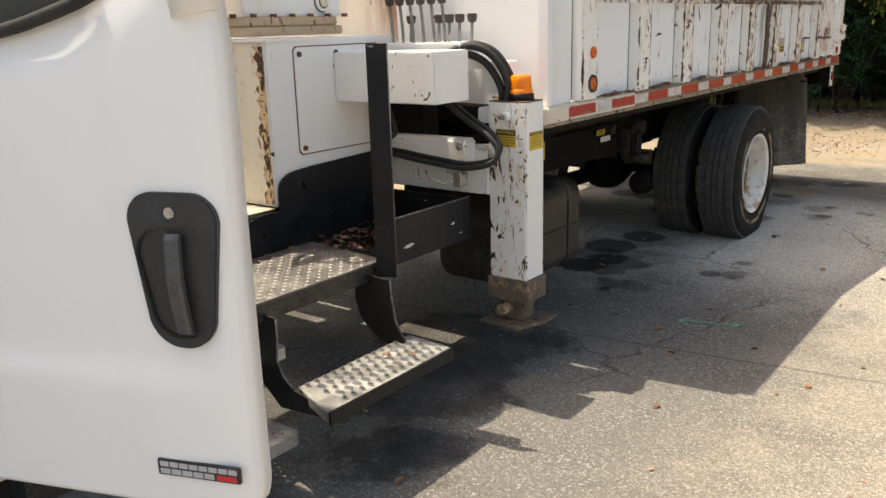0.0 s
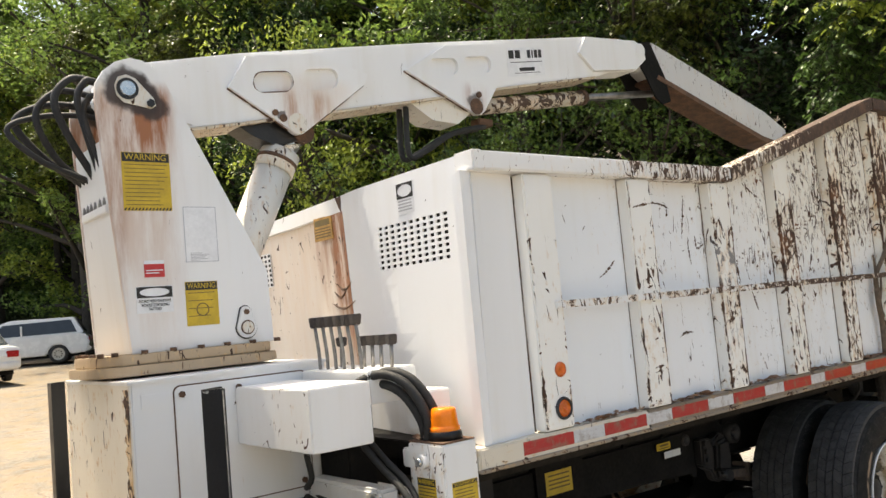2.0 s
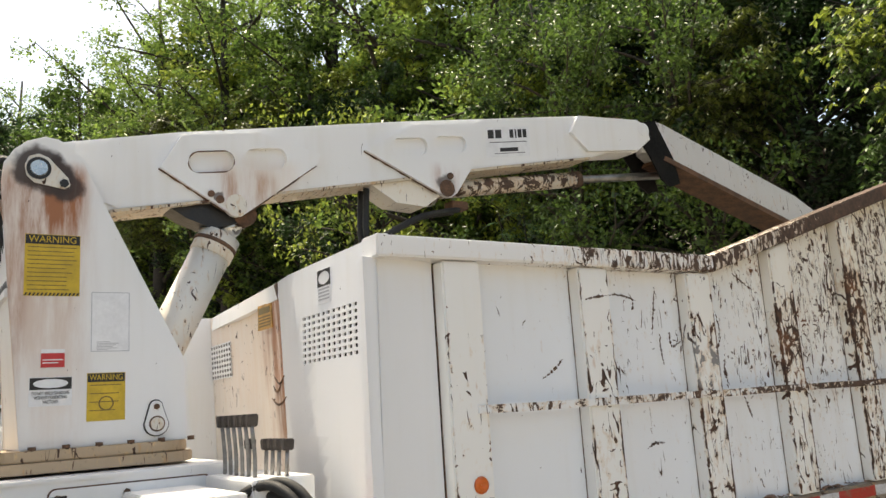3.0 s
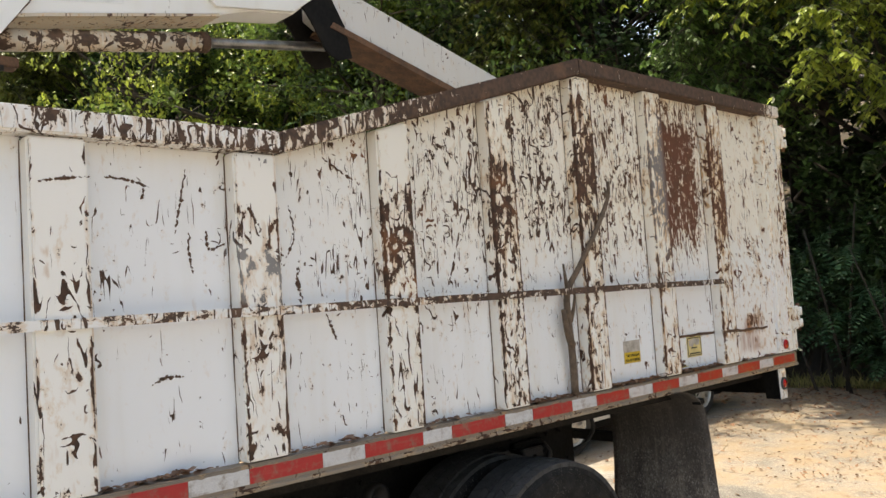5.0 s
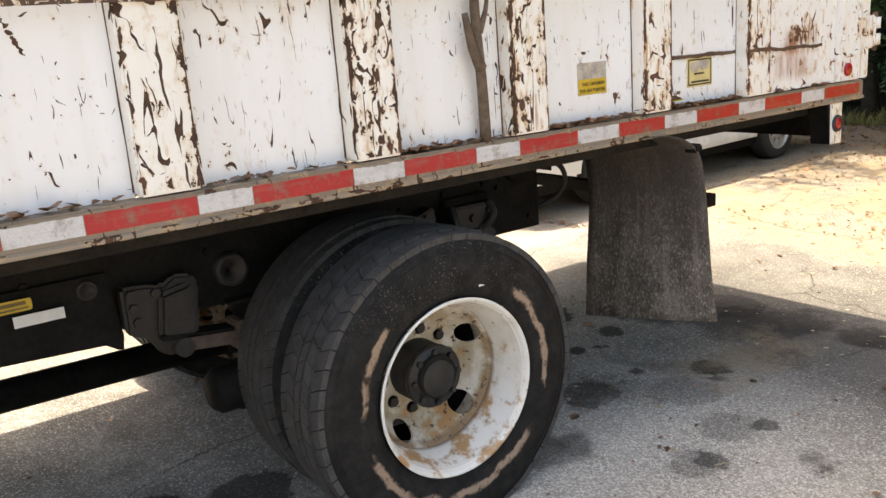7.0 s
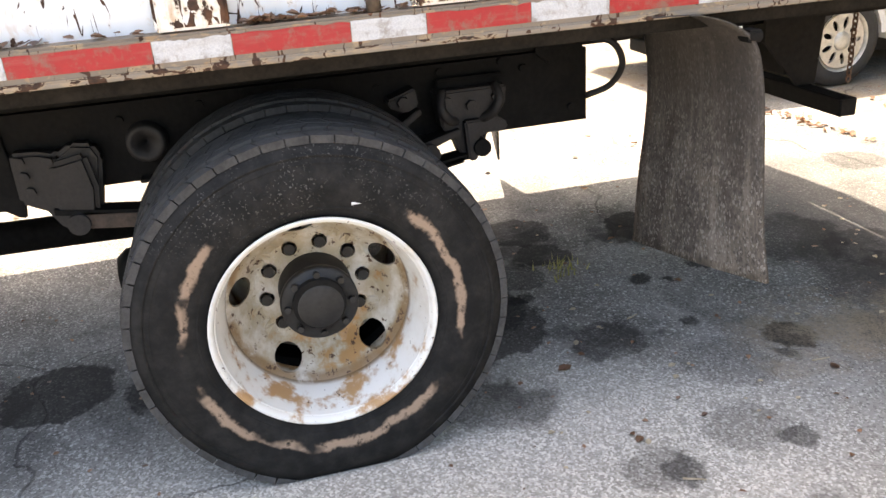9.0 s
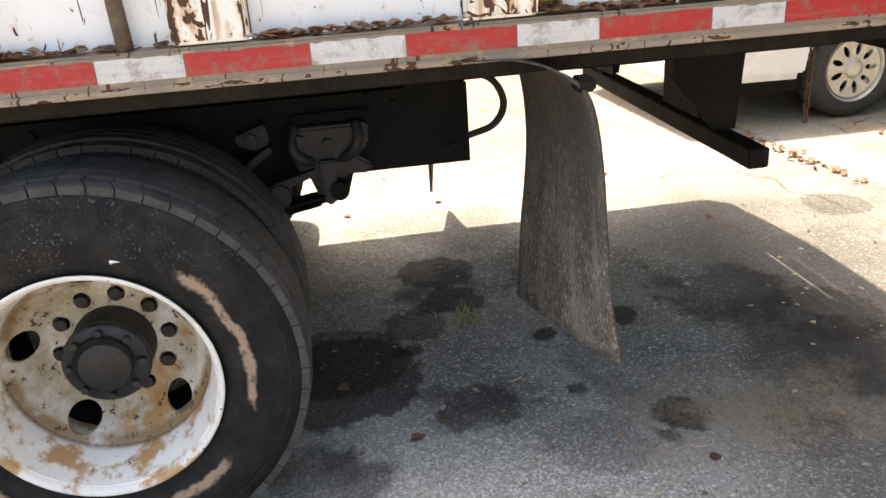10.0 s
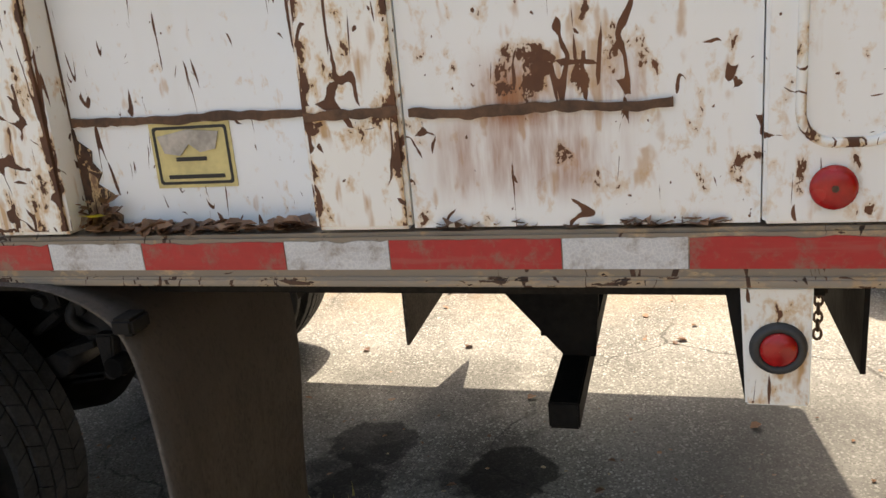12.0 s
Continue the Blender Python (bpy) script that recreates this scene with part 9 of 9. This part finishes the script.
# ---- cars ----
def make_car(name, at, turn, paint, label, kind="saloon", group="parked cars"):
    """A plain four-door saloon or estate about 5 m long, its nose towards -y before turning."""
    car = thing(name, (0, 0, 0), label, "car", group)
    w = 0.93
    tall = kind != "saloon"
    prof = [(-2.55, 0.32), (-2.62, 0.48), (-2.58, 0.70), (-2.35, 0.80), (-1.30, 0.92), (-0.95, 0.97), (1.95, 1.00) if not tall else (2.2, 1.05), (2.55, 0.96), (2.62, 0.72), (2.58, 0.45), (2.50, 0.32)]

    def wheel_cut(cy, r=0.37):
        return [(cy + r * math.cos(a), 0.30 + r * math.sin(a)) for a in (math.pi * k / 10 for k in range(11))]

    line = prof + wheel_cut(1.55) + wheel_cut(-1.42)
    body_bm = bmesh.new()
    sheet(line, "x", -w, w, bm=body_bm, bev=0.05)
    part("shell", body_bm, paint, car)
    roof = [(-0.98, 0.96), (-0.25, 1.42), (0.05, 1.48), (0.95, 1.47), (1.25, 1.40), (1.95, 0.99)] if not tall else [(-0.95, 0.98), (-0.35, 1.55), (0.0, 1.66), (2.1, 1.64), (2.45, 1.02)]
    gh = sheet(roof, "x", -w * 0.86, w * 0.86)
    for v in gh.verts:
        k = (v.co.z - 0.96) / 0.55
        v.co.x *= 1.06 - 0.17 * k
    bmesh.ops.bevel(gh, geom=[e for e in gh.edges if len(e.link_faces) == 2 and e.calc_face_angle(0) > 0.3], offset=0.03, segments=2, affect="EDGES", clamp_overlap=True)
    part("greenhouse", gh, paint, car)
    glass_side = [(-0.70, 1.02), (-0.20, 1.37), (0.06, 1.42), (0.90, 1.41), (1.15, 1.36), (1.62, 1.03)] if not tall else [(-0.7, 1.06), (-0.25, 1.50), (2.0, 1.55), (2.2, 1.08)]
    for s in (-1, 1):
        g = sheet(glass_side, "x", 0.0, 0.012)
        for v in g.verts:
            k = (v.co.z - 0.96) / 0.55
            v.co.x = s * (w * 0.86 * (1.06 - 0.17 * k) + 0.003 + (0.008 if v.co.x > 0.006 else 0))
        bmesh.ops.recalc_face_normals(g, faces=g.faces)
        part("side_window", g, car_glass, car)
        part("door_pillar", box(min(s * 0.80, s * 0.86), max(s * 0.80, s * 0.86), 0.33, 0.39, 1.0, 1.42, 0), paint, car)
    for y0, z0, y1, z1, nm in ((-0.93, 1.0, -0.28, 1.40, "windscreen"), (1.32, 1.385, 1.88, 1.04, "rear_window")) if not tall else ((-0.9, 1.02, -0.36, 1.52, "windscreen"), (2.16, 1.58, 2.42, 1.1, "rear_window")):
        g = bmesh.new()
        d = 0.012
        a, b = (0.80, 0.70) if z1 > z0 else (0.70, 0.80)
        up = Vector((0, -(z1 - z0), y1 - y0)).normalized() * d
        q = [g.verts.new(Vector(p) + up) for p in ((-a, y0, z0), (a, y0, z0), (b, y1, z1), (-b, y1, z1))]
        g.faces.new(q)
        thicken(g, -up * 0.5)
        part(nm, g, car_glass, car)
    for s in (-1, 1):
        part("headlamp", box(min(s * 0.50, s * 0.86), max(s * 0.50, s * 0.86), -2.615, -2.50, 0.60, 0.74, 0.03), bright_steel, car)
        part("tail_lamp", box(min(s * 0.55, s * 0.88), max(s * 0.55, s * 0.88), 2.50, 2.622, 0.66, 0.86, 0.02), lens_red, car)
        part("mirror", box(min(s * 0.90, s * 1.05), max(s * 0.90, s * 1.05), -0.72, -0.60, 0.98, 1.10, 0.03), paint, car)
        for y in (-1.42, 1.55):
            wc = Vector((s * 0.90, y, 0.33))
            ty = lathe([(-0.20, 0.22), (-0.21, 0.27), (-0.20, 0.315), (-0.17, 0.33), (-0.03, 0.33), (0.0, 0.315), (0.012, 0.27), (0.004, 0.222)], 36, centre=(0, 0, 0))
            hubm = lathe([(0.004, 0.222), (-0.002, 0.215), (-0.02, 0.205), (-0.035, 0.20), (-0.05, 0.15)], 36)
            cap = sheet(circle(0, 0, 0.196, 40), "x", -0.026, -0.012, [circle(0.130 * math.cos(a), 0.130 * math.sin(a), 0.044, 12, 0.020, a) for a in (math.tau * k / 9 for k in range(9))])
            lathe([(-0.012, 0.07), (0.004, 0.062), (0.008, 0.03), (0.008, 0.001)], 24, cap)
            dark = lathe([(-0.07, 0.19), (-0.06, 0.001)], 24)
            for bm_ in (ty, hubm, cap, dark):
                bmesh.ops.transform(bm_, matrix=Matrix.Translation(wc) @ (Matrix.Identity(4) if s > 0 else TURN_ROUND), verts=bm_.verts)
            wh = part("wheel", ty, tyre_rubber_plain, car)
            part("rim", hubm, wheel_silver, wh)
            part("wheel_cover", cap, wheel_silver, wh)
            part("brake", dark, frame_black, wh)
    part("grille", box(-0.45, 0.45, -2.612, -2.56, 0.52, 0.70, 0.01), black_plastic, car)
    part("under_floor", box(-0.80, 0.80, -2.3, 2.3, 0.20, 0.34, 0.01), frame_black, car)
    part("front_bumper", box(-0.88, 0.88, -2.66, -2.50, 0.30, 0.50, 0.05), paint, car)
    part("rear_bumper", box(-0.88, 0.88, 2.50, 2.66, 0.36, 0.56, 0.05), paint, car)
    car.matrix_basis = Matrix.Translation(at) @ Matrix.Rotation(radians(turn), 4, "Z")
    return car


tyre_rubber_plain = plain("car_tyre", (0.028, 0.027, 0.026), 0.75, 0.0, 0.4, 20, 90, 0.2)
wheel_silver = plain("wheel_cover_silver", (0.50, 0.48, 0.43), 0.38, 0.4, 0.2, 20, 90, 0.1)
white_car = make_car("parked_car", (-6.10, 12.0, 0), 3.0, car_white, "white saloon car parked nose towards the lorry")
far_a = make_car("parked_car", (-27.8, 5.6, yard_height(-27.8)), -86.2, car_white, "white saloon seen from behind among parked cars")
far_b = make_car("parked_car", (-36.5, 5.6, yard_height(-36.5)), 68, car_blue, "dark blue saloon in a row of parked cars")
far_c = make_car("parked_car", (-33.5, 8.2, yard_height(-33.5)), -20, car_white, "white estate car behind a white saloon", "estate")
far_d = make_car("parked_car", (-34.0, 3.2, yard_height(-34)), 68, car_silver, "silver saloon in a row of parked cars")
far_e = make_car("parked_car", (-33.5, 4.5, yard_height(-33.5)), 66, car_white, "white saloon with a dark grille in a row of parked cars")
for x, y, src in ((-37.5, 7.4, far_d), (-38.5, 3.4, far_b), (-39.0, 9.2, far_d), (-39.5, 1.0, far_d)):
    copy_thing(src, Matrix.Translation((x, y, yard_height(x))) @ Matrix.Rotation(radians(68), 4, "Z"))

# ---- snow plough blade ----
plow = thing("snow_plow", (-0.2, 11.7, 0), "yellow snow plough blade with a marker rod", "snow plow")
pr = [(0.0, 0.14), (0.05, 0.10), (0.10, 0.30), (0.13, 0.50), (0.10, 0.68), (0.04, 0.82), (-0.02, 0.86), (-0.05, 0.84), (0.05, 0.66), (0.08, 0.50), (0.06, 0.32)]
part("blade", sheet([(11.62 - u * 1.0, v) for u, v in pr], "x", -1.23, 1.15), plow_yellow, plow)
part("cutting_edge", box(-1.23, 1.15, 11.60, 11.63, 0.03, 0.16, 0.004), frame_black, plow)
for x in (-1.22, -0.60, 0.05, 0.65, 1.13):
    part("rib", sheet([(11.57, 0.12), (11.45, 0.20), (11.40, 0.50), (11.46, 0.80), (11.56, 0.84), (11.51, 0.50)], "x", x, x + 0.012), plow_yellow, plow)
for x in (-0.95, 0.9):
    sh = part("shoe_stem", cylinder((x, 11.36, 0.06), (x, 11.36, 0.34), 0.018, seg=12), bright_steel, plow)
    part("shoe", lathe([(0.0, 0.001), (0.0, 0.075), (0.02, 0.07), (0.05, 0.02), (0.06, 0.001)], 20, centre=(x, 11.36, 0.004), axis="z"), frame_black, sh)
part("frame_beam", box(-0.8, 0.75, 11.33, 11.42, 0.28, 0.42, 0.01), plow_yellow, plow)
rod_yellow = plain("marker_yellow", (0.75, 0.72, 0.05), 0.5, 0.0, 0.1, 10, 90, 0.0)
part("marker_rod", tube([(-1.19, 11.58, 0.84), (-1.20, 11.60, 1.15), (-1.22, 11.62, 1.45)], 0.011, 8), rod_yellow, plow)
lab = part("maker_plate", box(-1.10, -0.78, 11.395, 11.398, 0.70, 0.745, 0), ink, plow, "dark maker's mark")
part("notice", box(-1.05, -0.85, 11.388, 11.391, 0.46, 0.66, 0), label_yellow, plow)
